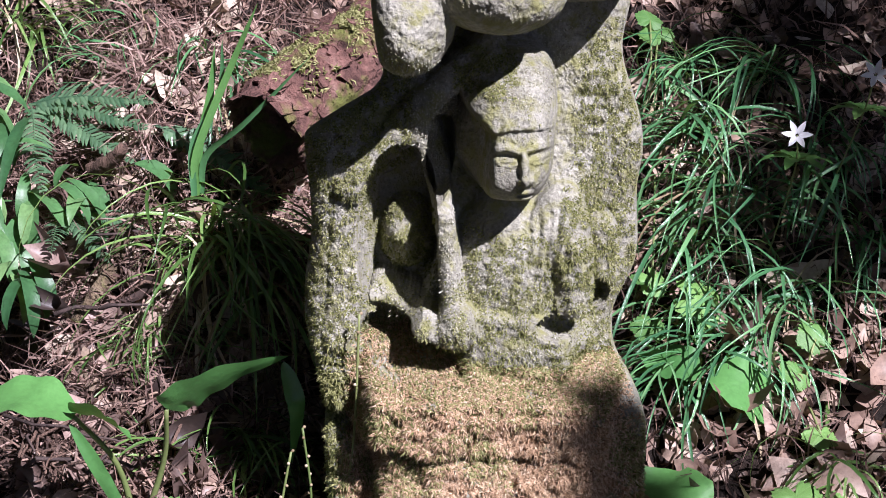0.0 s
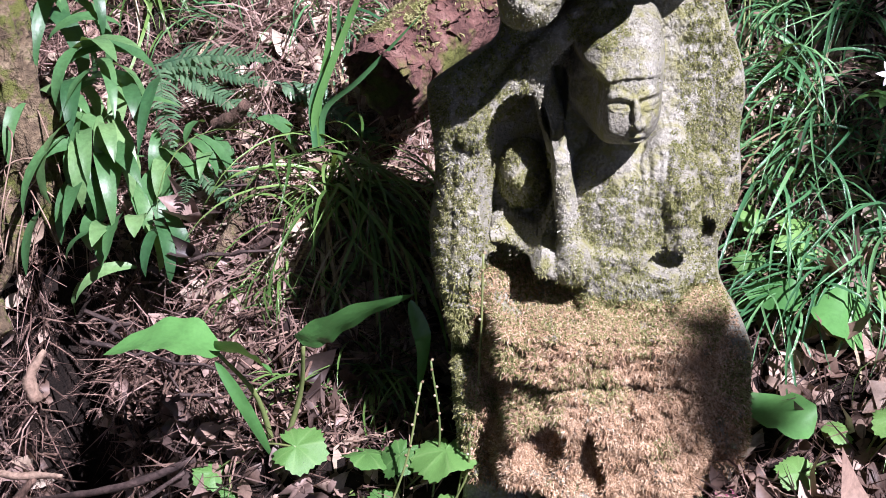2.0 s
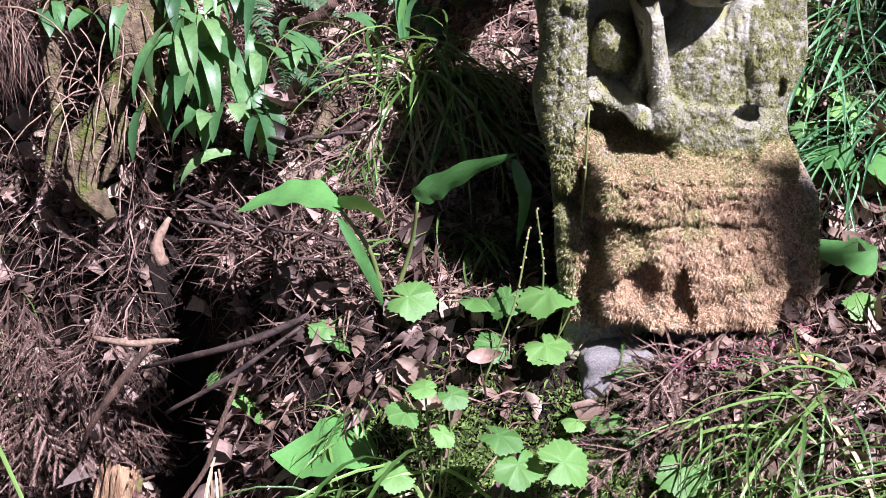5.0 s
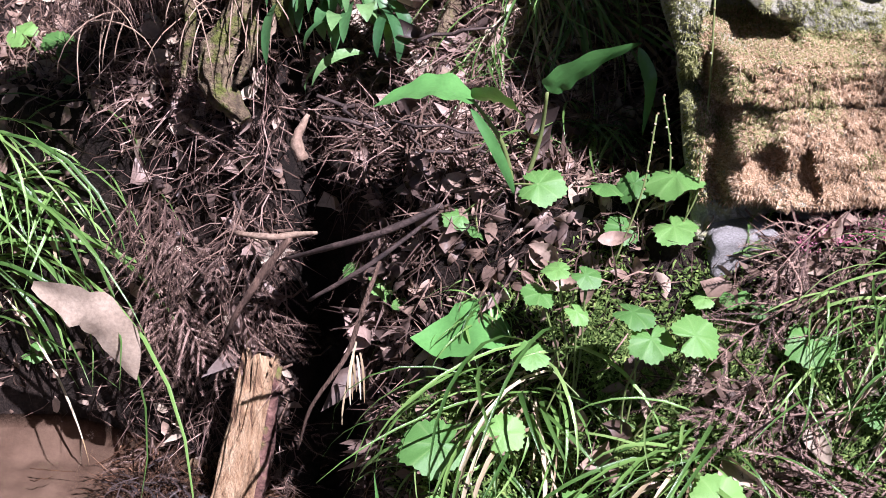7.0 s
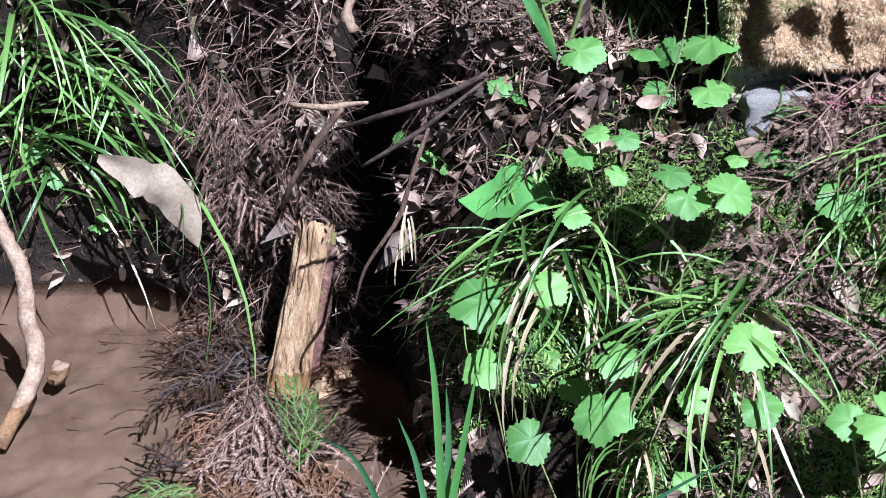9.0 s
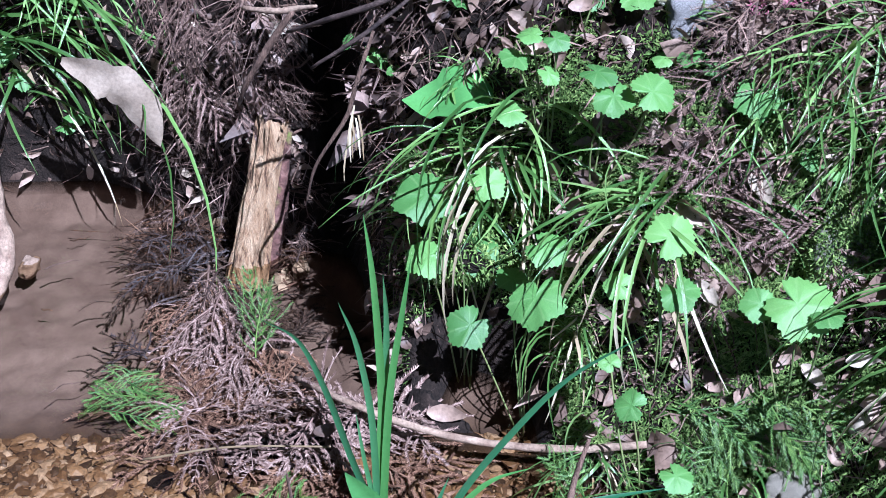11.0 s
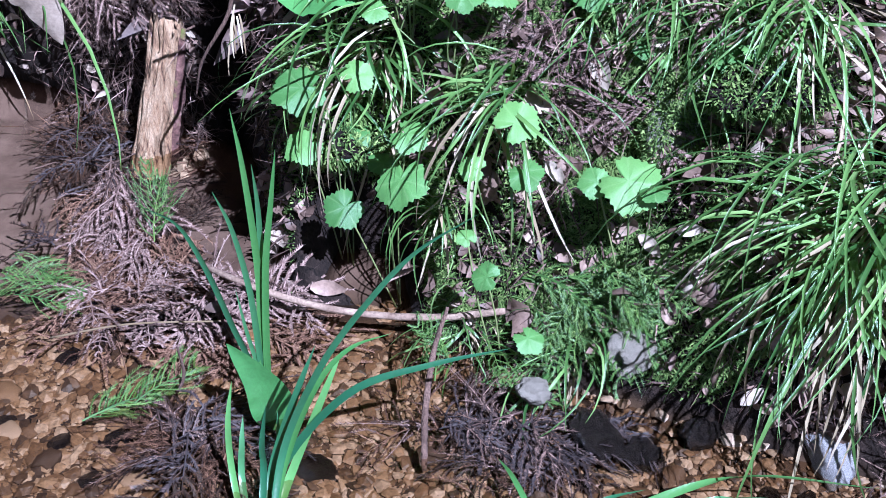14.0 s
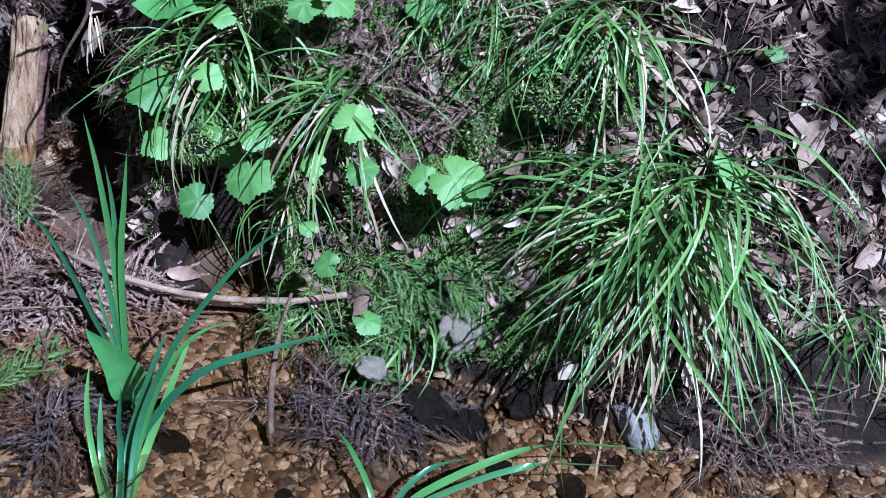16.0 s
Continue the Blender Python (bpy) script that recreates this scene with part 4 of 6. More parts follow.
SEDGE_b = [
    (-1.404, 2.104, 0.246, 0.496, 50, 0),
    (0.405, 1.954, 1.024, 0.26, 60, 1),
    (0.479, 1.772, 0.935, 0.219, 50, 1),
    (0.339, 1.884, 0.96, 0.246, 60, 1),
    (0.369, 2.062, 1.077, 0.246, 60, 1),
    (0.53, 1.975, 1.074, 0.237, 50, 1),
    (0.408, 1.711, 0.877, 0.215, 60, 1),
    (0.354, 2.172, 1.137, 0.222, 50, 1),
    (0.56, 1.834, 0.997, 0.209, 50, 1),
    (0.482, 2.143, 1.159, 0.236, 50, 1),
    (0.36, 1.785, 0.907, 0.177, 50, 1),
    (-0.236, 1.712, 0.705, 0.148, 60, 0),
    (-0.167, 1.698, 0.698, 0.19, 50, 0),
    (-0.383, 1.511, 0.517, 0.115, 30, 0),
    (0.176, 1.275, 0.61, 0.238, 30, 0),
    (0.231, 1.291, 0.667, 0.216, 26, 0),
]
SEDGE_c = [
    (0.211, 1.216, 0.545, 0.184, 30, 0),
    (0.097, 1.312, 0.606, 0.147, 20, 0),
    (-0.705, 2.466, 1.089, 0.252, 50, 0),
    (-0.34, 2.18, 1.106, 0.206, 40, 1),
    (-0.376, 1.832, 0.823, 0.084, 40, 0),
    (-0.325, 1.816, 0.804, 0.107, 40, 0),
    (-1.248, 2.135, 0.465, 0.286, 40, 0),
    (-0.179, 1.108, 0.026, 0.217, 26, 0),
    (-0.001, 1.011, 0.013, 0.23, 26, 0),
    (0.321, 1.701, 0.845, 0.194, 40, 1),
    (0.485, 1.543, 0.799, 0.172, 40, 0),
    (0.519, 0.966, 0.378, 0.14, 30, 1),
    (-0.331, 1.681, 0.701, 0.137, 40, 0),
]
SEDGE = SEDGE_a + SEDGE_b + SEDGE_c

for k, (x, y, z, length, count, blue) in enumerate(SEDGE):
    sedge(x, y, z, length, count, blue, 100 + k)

plants = {}
for row in ROUND:
    plants.setdefault(row[0], []).append(row[1:])
for key, rows in plants.items():
    r = random.Random(300 + key)
    cx = sum(q[0] for q in rows) / len(rows)
    cy = sum(q[1] for q in rows) / len(rows) + 0.015
    cz = rough_ground(cx, cy) - 0.005
    plant = new("round_leaved_plant")
    plant.location = (cx, cy, cz)
    for k, (x, y, z, rad, lift) in enumerate(rows):
        tilt = Vector((r.gauss(0.1, 0.25), r.gauss(-0.45, 0.22), 1.0))
        leaf = new("leaf", ROUND_MESHES[(k + key) % 4])
        leaf.parent = plant
        away = math.atan2(y - cy, x - cx) if len(rows) > 1 else r.uniform(-2.5, -0.6)
        leaf.matrix_local = Matrix.Translation((x - cx, y - cy, z - cz)) @ facing(tilt, away + r.gauss(0, 0.4)) @ Matrix.Scale(rad, 4)
        g = Geo()
        end = Vector((x - cx, y - cy, z - cz - 0.001))
        start = Vector((r.gauss(0, 0.006), r.gauss(0, 0.006), 0))
        mid = start * 0.5 + end * 0.5 + Vector((r.gauss(0, 0.008), 0, 0.012))
        g.tube(smooth_path([start, mid, end], 4), [0.0016] * 9, 5)
        g.link("stem", M_STEM, plant)
    tagged(plant, "low plant with round toothed light green leaves", "plant", "round-leaved plants")

# ---- broad-leaved plants, iris, ferns ----
def blade_leaf(g, pts, width, side, shape=1.0, wave=0.0, fold=0.3, seed=0):
    """A broad leaf along a path, with a wavy edge, five points across."""
    r = random.Random(seed)
    n0, n = len(g.v), len(pts)
    for k, p in enumerate(pts):
        t = k / (n - 1)
        w = width * 0.5 * (math.sin(math.pi * min(1.0, t ** shape * 0.97 + 0.03)) ** 0.8 + 0.02)
        ahead = (pts[min(k + 1, n - 1)] - pts[max(k - 1, 0)]).normalized()
        s = (side - ahead * side.dot(ahead)).normalized()
        up = s.cross(ahead)
        if up.z < 0:
            up = -up
        for q in (-1, -0.5, 0, 0.5, 1):
            lift = fold * abs(q) * w + wave * w * abs(q) * math.sin(t * 22 + q * 2 + seed)
            g.v.append(p + s * q * w + up * lift)
    for k in range(n - 1):
        for i in range(4):
            a, b = n0 + 5 * k + i, n0 + 5 * (k + 1) + i
            g.f.append((a, a + 1, b + 1, b))


def wavy_plant():
    base = Vector((-0.34, 1.56, 0.66))
    plant = new("broad_leaved_plant")
    plant.location = base
    paths = [
        ("leaf", [(-0.397, 1.50, 0.835), (-0.44, 1.50, 0.852), (-0.484, 1.50, 0.848), (-0.540, 1.495, 0.830)], 0.085, (0.1, 1, 0.10)),
        ("leaf", [(-0.400, 1.50, 0.840), (-0.375, 1.49, 0.843), (-0.347, 1.485, 0.832), (-0.325, 1.475, 0.818)], 0.060, (0.3, 0.8, -0.7)),
        ("leaf", [(-0.292, 1.51, 0.845), (-0.270, 1.51, 0.862), (-0.224, 1.52, 0.887), (-0.160, 1.54, 0.906)], 0.066, (0.15, 0.65, -0.72)),
        ("leaf", [(-0.402, 1.50, 0.825), (-0.377, 1.50, 0.781), (-0.353, 1.51, 0.725), (-0.339, 1.53, 0.675)], 0.016, (0.9, 0.3, 0.3)),
        ("leaf", [(-0.165, 1.535, 0.90), (-0.153, 1.53, 0.868), (-0.147, 1.53, 0.837), (-0.155, 1.56, 0.76)], 0.022, (1, 0.4, 0.1)),
    ]
    for k, (name, pts, w, side) in enumerate(paths):
        g = Geo()
        path = [p - base for p in smooth_path(pts, 7)]
        blade_leaf(g, path, w, Vector(side), 0.55 if k == 2 else 0.8, 0.07, 0.10 if k == 2 else 0.18, k)
        g.link(name, M_BIGLEAF, plant)
    for a, b in (((0, 0, 0), (-0.058, -0.06, 0.175)), ((0.005, 0, 0), (0.046, -0.05, 0.185))):
        g = Geo()
        a, b = Vector(a), Vector(b)
        g.tube(smooth_path([a, a * 0.5 + b * 0.5 + Vector((0.01, 0.01, 0.01)), b], 5), [0.0045 - 0.0002 * k for k in range(11)], 7)
        g.link("stem", M_STEM, plant)
    tagged(plant, "tall plant with broad wavy-edged glossy green leaves", "plant")


wavy_plant()


def heart_leaf(x, y, z, size, normal, spin, label):
    plant = new("heart_leaved_plant")
    plant.location = (x, y, z - 0.07)
    g = Geo()
    d = facing(normal, spin)
    pts = [d @ Vector((size * (k / 10 - 0.35), 0, 0.10 * size * math.sin(k * 0.6))) for k in range(11)]
    blade_leaf(g, [p + Vector((0, 0, 0.07)) for p in pts], size * 0.72, d.to_3x3() @ Vector((0, 1, 0)), 0.72, 0.10, 0.12, int(size * 1000))
    g.link("leaf", M_BIGLEAF, plant)
    g = Geo()
    g.tube(smooth_path([(0.0, 0.02, -0.02), (0.005, 0.008, 0.03), tuple(pts[1] + Vector((0, 0, 0.068)))], 4), [0.0022] * 9, 6)
    g.link("stem", M_STEM, plant)
    tagged(plant, label, "plant", "heart-leaved plants")


heart_leaf(-0.40, 1.466, 0.485, 0.15, (0.05, -0.35, 1.0), 3.1, "shining light green heart-shaped leaf on the bank")
heart_leaf(0.30, 1.50, 0.775, 0.10, (0.1, -0.4, 0.9), 2.2, "shaded dark green broad leaf beside the statue")
heart_leaf(0.38, 1.62, 0.86, 0.12, (0.2, -0.5, 0.9), -0.7, "bright yellowish green broad leaf in the undergrowth")
heart_leaf(0.31, 1.66, 0.87, 0.08, (0.1, -0.5, 0.9), 2.7, "pale yellow-green broad leaf in the undergrowth")


def iris(x, y, z, blades, label):
    """Upright sword-shaped blades: each has a width and the points that it passes."""
    base = Vector((x, y, z))
    plant = new("sword_leaved_plant")
    plant.location = base
    for k, (w, *way) in enumerate(blades):
        foot = Vector((way[0][0] * 0.4 + x * 0.6, y + 0.008 * math.sin(k * 2.1), z))
        pts = smooth_path([Vector() + foot - base] + [Vector(p) - base for p in way], 7)
        n = len(pts)
        g = Geo()
        side = Vector((0.94, 0.34 * math.sin(k * 3.0), 0.1 * math.cos(k * 2.0)))
        g.ribbon(pts, side, [w * (1 - (i / (n - 1)) ** 4 * 0.97) * (0.75 + 0.25 * min(1, i / 5)) for i in range(n)], 0.35)
        g.link("blade", M_IRIS if k % 3 else M_IRISPALE, plant)
    tagged(plant, label, "plant", "sword-leaved plants")


iris(-0.522, 0.985, -0.05, [(0.013, (-0.521, 0.98, 0.05), (-0.502, 0.985, 0.229), (-0.499, 0.99, 0.431), (-0.506, 1.0, 0.54)), (0.011, (-0.522, 0.98, 0.05), (-0.518, 0.975, 0.207), (-0.528, 0.97, 0.339), (-0.547, 0.965, 0.417)),
      (0.012, (-0.518, 0.99, 0.05), (-0.500, 0.99, 0.206), (-0.486, 0.99, 0.359), (-0.484, 0.985, 0.45)), (0.012, (-0.512, 0.98, 0.05), (-0.488, 0.98, 0.251), (-0.463, 0.98, 0.379), (-0.443, 0.98, 0.479)),
      (0.012, (-0.531, 0.975, 0.03), (-0.554, 0.97, 0.138), (-0.581, 0.97, 0.265), (-0.613, 0.975, 0.347), (-0.664, 0.98, 0.380)), (0.008, (-0.527, 0.98, 0.03), (-0.535, 0.975, 0.12), (-0.540, 0.97, 0.22))],
     "upright glossy green sword-shaped leaves standing in the stream")
iris(-0.50, 0.67, -0.05, [(0.011, (-0.545, 0.765, 0.02), (-0.542, 0.785, 0.103), (-0.531, 0.81, 0.166)), (0.011, (-0.532, 0.765, 0.0), (-0.527, 0.785, 0.056), (-0.524, 0.81, 0.091)), (0.014, (-0.480, 0.765, 0.02), (-0.433, 0.785, 0.147), (-0.393, 0.81, 0.235)),
      (0.014, (-0.455, 0.765, 0.0), (-0.391, 0.785, 0.147), (-0.353, 0.81, 0.223)), (0.013, (-0.46, 0.76, 0.032), (-0.347, 0.777, 0.165), (-0.222, 0.793, 0.203), (-0.099, 0.81, 0.218)),
      (0.012, (-0.456, 0.76, 0.068), (-0.383, 0.773, 0.225), (-0.302, 0.785, 0.338), (-0.227, 0.798, 0.416), (-0.134, 0.81, 0.471)), (0.010, (-0.454, 0.76, 0.044), (-0.396, 0.777, 0.177), (-0.342, 0.793, 0.238), (-0.277, 0.81, 0.254)),
      (0.012, (-0.474, 0.76, 0.0), (-0.470, 0.785, 0.043), (-0.468, 0.81, 0.10)), (0.012, (-0.492, 0.75, 0.02), (-0.488, 0.76, 0.08), (-0.475, 0.77, 0.15))],
     "dark green sword-shaped leaves rising from shallow water")
iris(-0.05, 0.62, -0.05, [(0.014, (0.02, 0.63, 0.02), (0.22, 0.67, 0.075), (0.45, 0.70, 0.015)), (0.014, (0.02, 0.62, 0.01), (0.18, 0.64, 0.06), (0.345, 0.66, 0.033)), (0.011, (-0.02, 0.64, 0.0), (0.03, 0.67, 0.03), (0.10, 0.70, 0.023)), (0.010, (-0.07, 0.66, 0.0), (-0.10, 0.73, 0.02), (-0.125, 0.80, -0.005))],
     "long arching green blades over the stream")
iris(-0.327, 1.9, 0.986, [(0.011, (-0.327, 1.9, 1.046), (-0.281, 1.9, 1.168), (-0.245, 1.88, 1.255)), (0.009, (-0.314, 1.9, 1.043), (-0.26, 1.88, 1.095), (-0.174, 1.86, 1.192)), (0.011, (-0.333, 1.91, 1.053), (-0.3, 1.92, 1.124), (-0.297, 1.92, 1.198)), (0.012, (-0.328, 1.92, 1.047), (-0.315, 1.93, 1.117), (-0.31, 1.94, 1.185))],
     "tall dark green blades standing beside the fallen log")
spade = new("spade_leaf_plant")
spade.location = (-0.494, 0.90, -0.06)
g = Geo()
blade_leaf(g, smooth_path([(0.0, 0, 0.035), (-0.002, 0.0, 0.09), (-0.016, 0, 0.145), (-0.058, 0, 0.225)], 7), 0.072, Vector((0.85, 0.25, 0.40)), 0.70, 0.04, 0.25, 3)
g.link("leaf", M_BIGLEAF, spade)
g = Geo()
g.tube(smooth_path([(0.0, 0.0, -0.01), (-0.002, -0.002, 0.02), (0.0, 0.0, 0.045)], 4), [0.003] * 9, 6)
g.link("stem", M_STEM, spade)
tagged(spade, "dark glossy spade-shaped leaf standing in the stream", "plant")


def strap_plant(x, y, z, count, length, width, seed):
    r = random.Random(seed)
    plant = new("strap_leaved_plant")
    plant.location = (x, y, z)
    for k in range(count):
        yaw = -1.2 + r.gauss(0, 0.9)
        rise = r.uniform(-0.2, 1.0)
        ln = length * r.uniform(0.6, 1.15)
        pts = arc((r.gauss(0, 0.03), r.gauss(0, 0.01), r.gauss(0, 0.035)), yaw, rise, rise - r.uniform(1.4, 2.6), ln, 8, r.gauss(0, 0.3))
        g = Geo()
        blade_leaf(g, pts, width * r.uniform(0.7, 1.2), Vector((-math.sin(yaw), math.cos(yaw), r.gauss(0, 0.4))), 0.9, 0.05, 0.15, k)
        g.link("leaf", M_STRAP, plant)
    tagged(plant, "cluster of glossy dark green strap-shaped leaves on the bank", "plant", "strap-leaved plants")


for k, (x, y, z, c, ln) in enumerate(((-0.70, 2.02, 1.06, 22, 0.19), (-0.645, 1.93, 0.985, 26, 0.18), (-0.57, 1.95, 0.95, 14, 0.14), (-0.60, 1.86, 0.875, 14, 0.13), (-0.76, 2.10, 1.14, 18, 0.20),
                                      (-0.47, 1.96, 0.95, 9, 0.11), (-0.86, 1.98, 1.0, 8, 0.11), (-0.67, 1.90, 0.93, 12, 0.14))):
    strap_plant(x, y, z, int(c * 0.9), ln * 0.92, 0.027, 500 + k)


def frond_mesh(name, length, pairs, reach, leaf_w, material, droop, seed, needles=False):
    """A feathered frond lying along +x: a rib with side sprigs."""
    r = random.Random(seed)
    g = Geo()
    pts = [Vector((length * t, 0.02 * length * math.sin(t * 5 + seed), -droop * length * t * t)) for t in np.linspace(0, 1, 10)]
    g.tube(pts, [0.0014 * (1.2 - k / 10) for k in range(10)], 4)
    for k in range(pairs):
        t = 0.08 + 0.9 * k / pairs
        i = min(8, int(t * 9))
        p = pts[i].lerp(pts[i + 1], t * 9 - i)
        for s in (-1, 1):
            ln = reach * math.sin(math.pi * min(1, 0.18 + 0.8 * t)) * (r.uniform(0.3, 1.35) if needles else r.uniform(0.8, 1.1))
            fwd, out_ = (r.uniform(0.6, 1.1), r.uniform(0.25, 0.75)) if needles else (0.55, 0.8)
            tip = p + Vector((ln * fwd, s * ln * out_, r.uniform(-0.6, 0.15) * ln))
            if needles:
                path = smooth_path([p, p.lerp(tip, 0.5) + Vector((0, s * 0.10 * ln, 0.10 * ln)), tip], 5)
                m = len(path)
                g.ribbon(path, Vector((-s * 0.8, 0.62, 0.3)), [leaf_w * (1 - 0.7 * q / m) for q in range(m)], 0.5)
                d = (tip - p).normalized()
                o = d.cross(Vector((0, 0, 1))).normalized()
                for q in range(1, 2 * m - 1):
                    c = path[q // 2].lerp(path[min(m - 1, q // 2 + 1)], 0.5 * (q % 2))
                    for e in (-1, 1):
                        w = (d * 0.85 + o * e * 0.6 + Vector((0, 0, r.uniform(-0.3, 0.5)))) * r.uniform(0.0045, 0.0075)
                        n0 = len(g.v)
                        g.v += [c - d * leaf_w * 0.45, c + d * leaf_w * 0.45, c + w]
                        g.f.append((n0, n0 + 1, n0 + 2))
            else:
                g.ribbon([p, p.lerp(tip, 0.5) + Vector((0, 0, 0.1 * ln)), tip], Vector((1, 0, 0)), [leaf_w * 0.9, leaf_w, leaf_w * 0.15], 0.2)
    me = bpy.data.meshes.new(name)
    me.from_pydata([tuple(v) for v in g.v], [], g.f)
    me.materials.append(material)
    return me


FERN = [frond_mesh("frond", 0.20, 24, 0.034, 0.008, M_FERN, 0.25, s) for s in range(2)]
SPRIG = [frond_mesh("cedar_sprig", 0.13, 9, 0.065, 0.0018, M_CEDAR, 0.35, s, True) for s in range(3)]
DEAD = [frond_mesh("dead_cedar_sprig", 0.13, 6, 0.080, 0.0022, M_DEADCEDAR, 0.3, s + 7, True) for s in range(3)]
WET = [frond_mesh("wet_sprig", 0.12, 6, 0.07, 0.0032, M_WETSPRIG, 0.3, s + 20, True) for s in range(3)]
PINKISH = [frond_mesh("dead_cedar_sprig", 0.13, 6, 0.080, 0.0042, M_PINKCEDAR, 0.25, s + 27, True) for s in range(3)]


def lay(mesh, place, ahead, up, size=1.0):
    x = Vector(ahead).normalized()
    z = (Vector(up) - x * x.dot(Vector(up))).normalized()
    ob = new(mesh.name.split(".")[0], mesh)
    ob.matrix_world = Matrix.Translation(place) @ Matrix((x, z.cross(x), z)).transposed().to_4x4() @ Matrix.Scale(size, 4)
    return ob


def fern(x, y, z, dirs, size, label):
    plant = new("fern")
    plant.location = (x, y, z)
    for k, d in enumerate(dirs):
        f = lay(FERN[k % 2], (0, 0, 0), d, (0.1, -0.6, 1), size)
        m = f.matrix_world.copy()
        f.parent = plant
        f.matrix_local = m
    tagged(plant, label, "fern", "ferns")


fern(-0.60, 2.06, 1.06, [(1, -0.35, 0.15), (1, -0.5, -0.12), (0.9, -0.2, 0.3), (0.3, -0.8, -0.2)], 0.95, "silvery green fern with spreading fronds")
fern(-0.41, 2.02, 1.05, [(1, -0.15, -0.3), (0.9, 0.1, -0.45)], 1.0, "yellowish green fern frond drooping over litter")
fern(-0.53, 1.95, 0.94, [(1, -0.4, 0.1), (0.7, -0.8, -0.1), (0.2, -1, 0.1), (1, 0.1, 0.0)], 0.7, "small dark green fern beside strap leaves")
fern(-1.45, 2.3, 0.62, [(0.8, -0.5, 0.2), (1, -0.2, 0.1), (0.4, -0.9, 0.2)], 0.9, "green fern above the pool")

# living cedar sprigs that fell on the bank and in the stream
GREEN_AT = [
    (-1.06, 1.27, 0.02, 1, 0.25, 0.0, 1.0), (-1.02, 1.22, 0.02, 1, -0.1, 0.0, 0.9), (-0.95, 1.33, 0.02, -1, -0.3, 0.05, 0.8),
    (-0.79, 1.45, 0.02, -0.1, 0.2, 1, 0.9), (-0.78, 1.43, 0.02, 0.2, -0.1, 0.8, 0.7),
    (-0.82, 0.90, 0.0, 1, 0.8, 0.15, 1.25), (-0.80, 0.92, 0.0, 1, 0.55, 0.1, 1.1), (-0.74, 0.94, 0.0, 1, 1, 0.3, 1.1),
    (0.00, 1.05, 0.16, 1, -0.3, -0.15, 1.1), (-0.03, 1.06, 0.15, 0.8, -0.6, -0.3, 1.1), (0.05, 1.04, 0.20, 0.6, -0.7, -0.5, 1.0), (0.02, 1.06, 0.13, -0.5, -0.7, -0.4, 0.9),
]
GREEN_AT_B = [
    (0.10, 1.02, 0.20, 0.8, -0.5, -0.3, 1.0), (-0.06, 1.05, 0.10, 0.4, -0.9, -0.5, 0.9), (-0.16, 0.97, 0.0, 1, 0.1, 0.15, 0.95), (-0.13, 0.95, 0.0, 1, -0.2, 0.1, 0.9),
    (-0.23, 0.98, 0.0, 0.1, 0.9, 0.4, 1.0), (-0.20, 1.0, 0.02, -0.6, 0.6, 0.5, 0.8), (-0.03, 1.37, 0.66, 1, 0.7, 0.25, 1.2), (-0.04, 1.38, 0.65, 1, 0.35, 0.1, 0.9), (0.12, 1.40, 0.69, 1, 0.2, 0.0, 0.9),
    (-0.15, 1.04, 0.05, 0.3, -0.9, 0.2, 0.9), (0.06, 1.02, 0.10, 0.2, -1, -0.2, 0.9), (-0.08, 1.10, 0.12, 1, -0.3, 0.1, 1.3), (-0.06, 1.09, 0.14, 0.9, -0.6, 0.0, 1.3), (0.0, 1.06, 0.15, 0.9, -0.2, 0.2, 1.3),
    (0.04, 1.05, 0.17, 0.8, -0.7, -0.2, 1.2), (0.08, 1.03, 0.16, 0.5, -0.8, -0.5, 1.2), (-0.02, 1.05, 0.08, 0.7, -0.7, -0.3, 1.2), (0.05, 1.02, 0.06, 0.9, -0.4, -0.2, 1.1), (-0.10, 1.0, 0.02, 0.9, 0.2, 0.2, 1.1),
    (-0.95, 1.25, 0.03, -1, 0.1, 0.05, 0.9), (-1.0, 1.30, 0.02, 0.8, -0.5, 0.1, 0.9), (-0.78, 1.36, 0.03, 0.15, 0.2, 1, 1.0),
]
for k, (x, y, z, a, b, c, s) in enumerate(GREEN_AT + GREEN_AT_B):
    tagged(lay(SPRIG[k % 3], (x, y, z), (a, b, c), (0.1, -0.5, 1), s), "fallen fresh green cedar sprig", "cedar sprig", "green cedar sprigs")

DEAD_AT = [
    (-0.91, 1.60, 0.07, 0.1, -1, -0.2, 1.2), (-0.89, 1.58, 0.07, -0.1, -1, -0.15, 1.2), (-0.87, 1.57, 0.06, 0.25, -1, -0.2, 1.1),
    (-0.02, 1.17, 0.30, -0.5, -0.5, -1, 1.2), (0.03, 1.17, 0.33, -0.6, -0.3, -1, 1.2), (0.00, 1.15, 0.29, -0.3, -0.6, -1, 1.0),
    (-0.03, 1.34, 0.60, 0.9, -0.6, -0.3, 1.3), (0.06, 1.33, 0.62, -0.9, -0.6, -0.3, 1.3), (0.10, 1.30, 0.60, 0.5, -0.8, -0.4, 1.2), (0.12, 1.27, 0.56, 1, -0.4, -0.2, 1.2),
    (0.02, 1.27, 0.53, -1, -0.4, -0.4, 1.2), (0.15, 1.38, 0.68, 1, -0.5, 0.0, 1.1),
]
for k, (x, y, z, a, b, c, s) in enumerate(DEAD_AT):
    tagged(lay(DEAD[k % 3], (x, y, z), (a, b, c), (0.1, -0.7, 0.8), s), "reddish brown dead cedar sprig on the bank", "cedar sprig", "dead cedar sprigs")


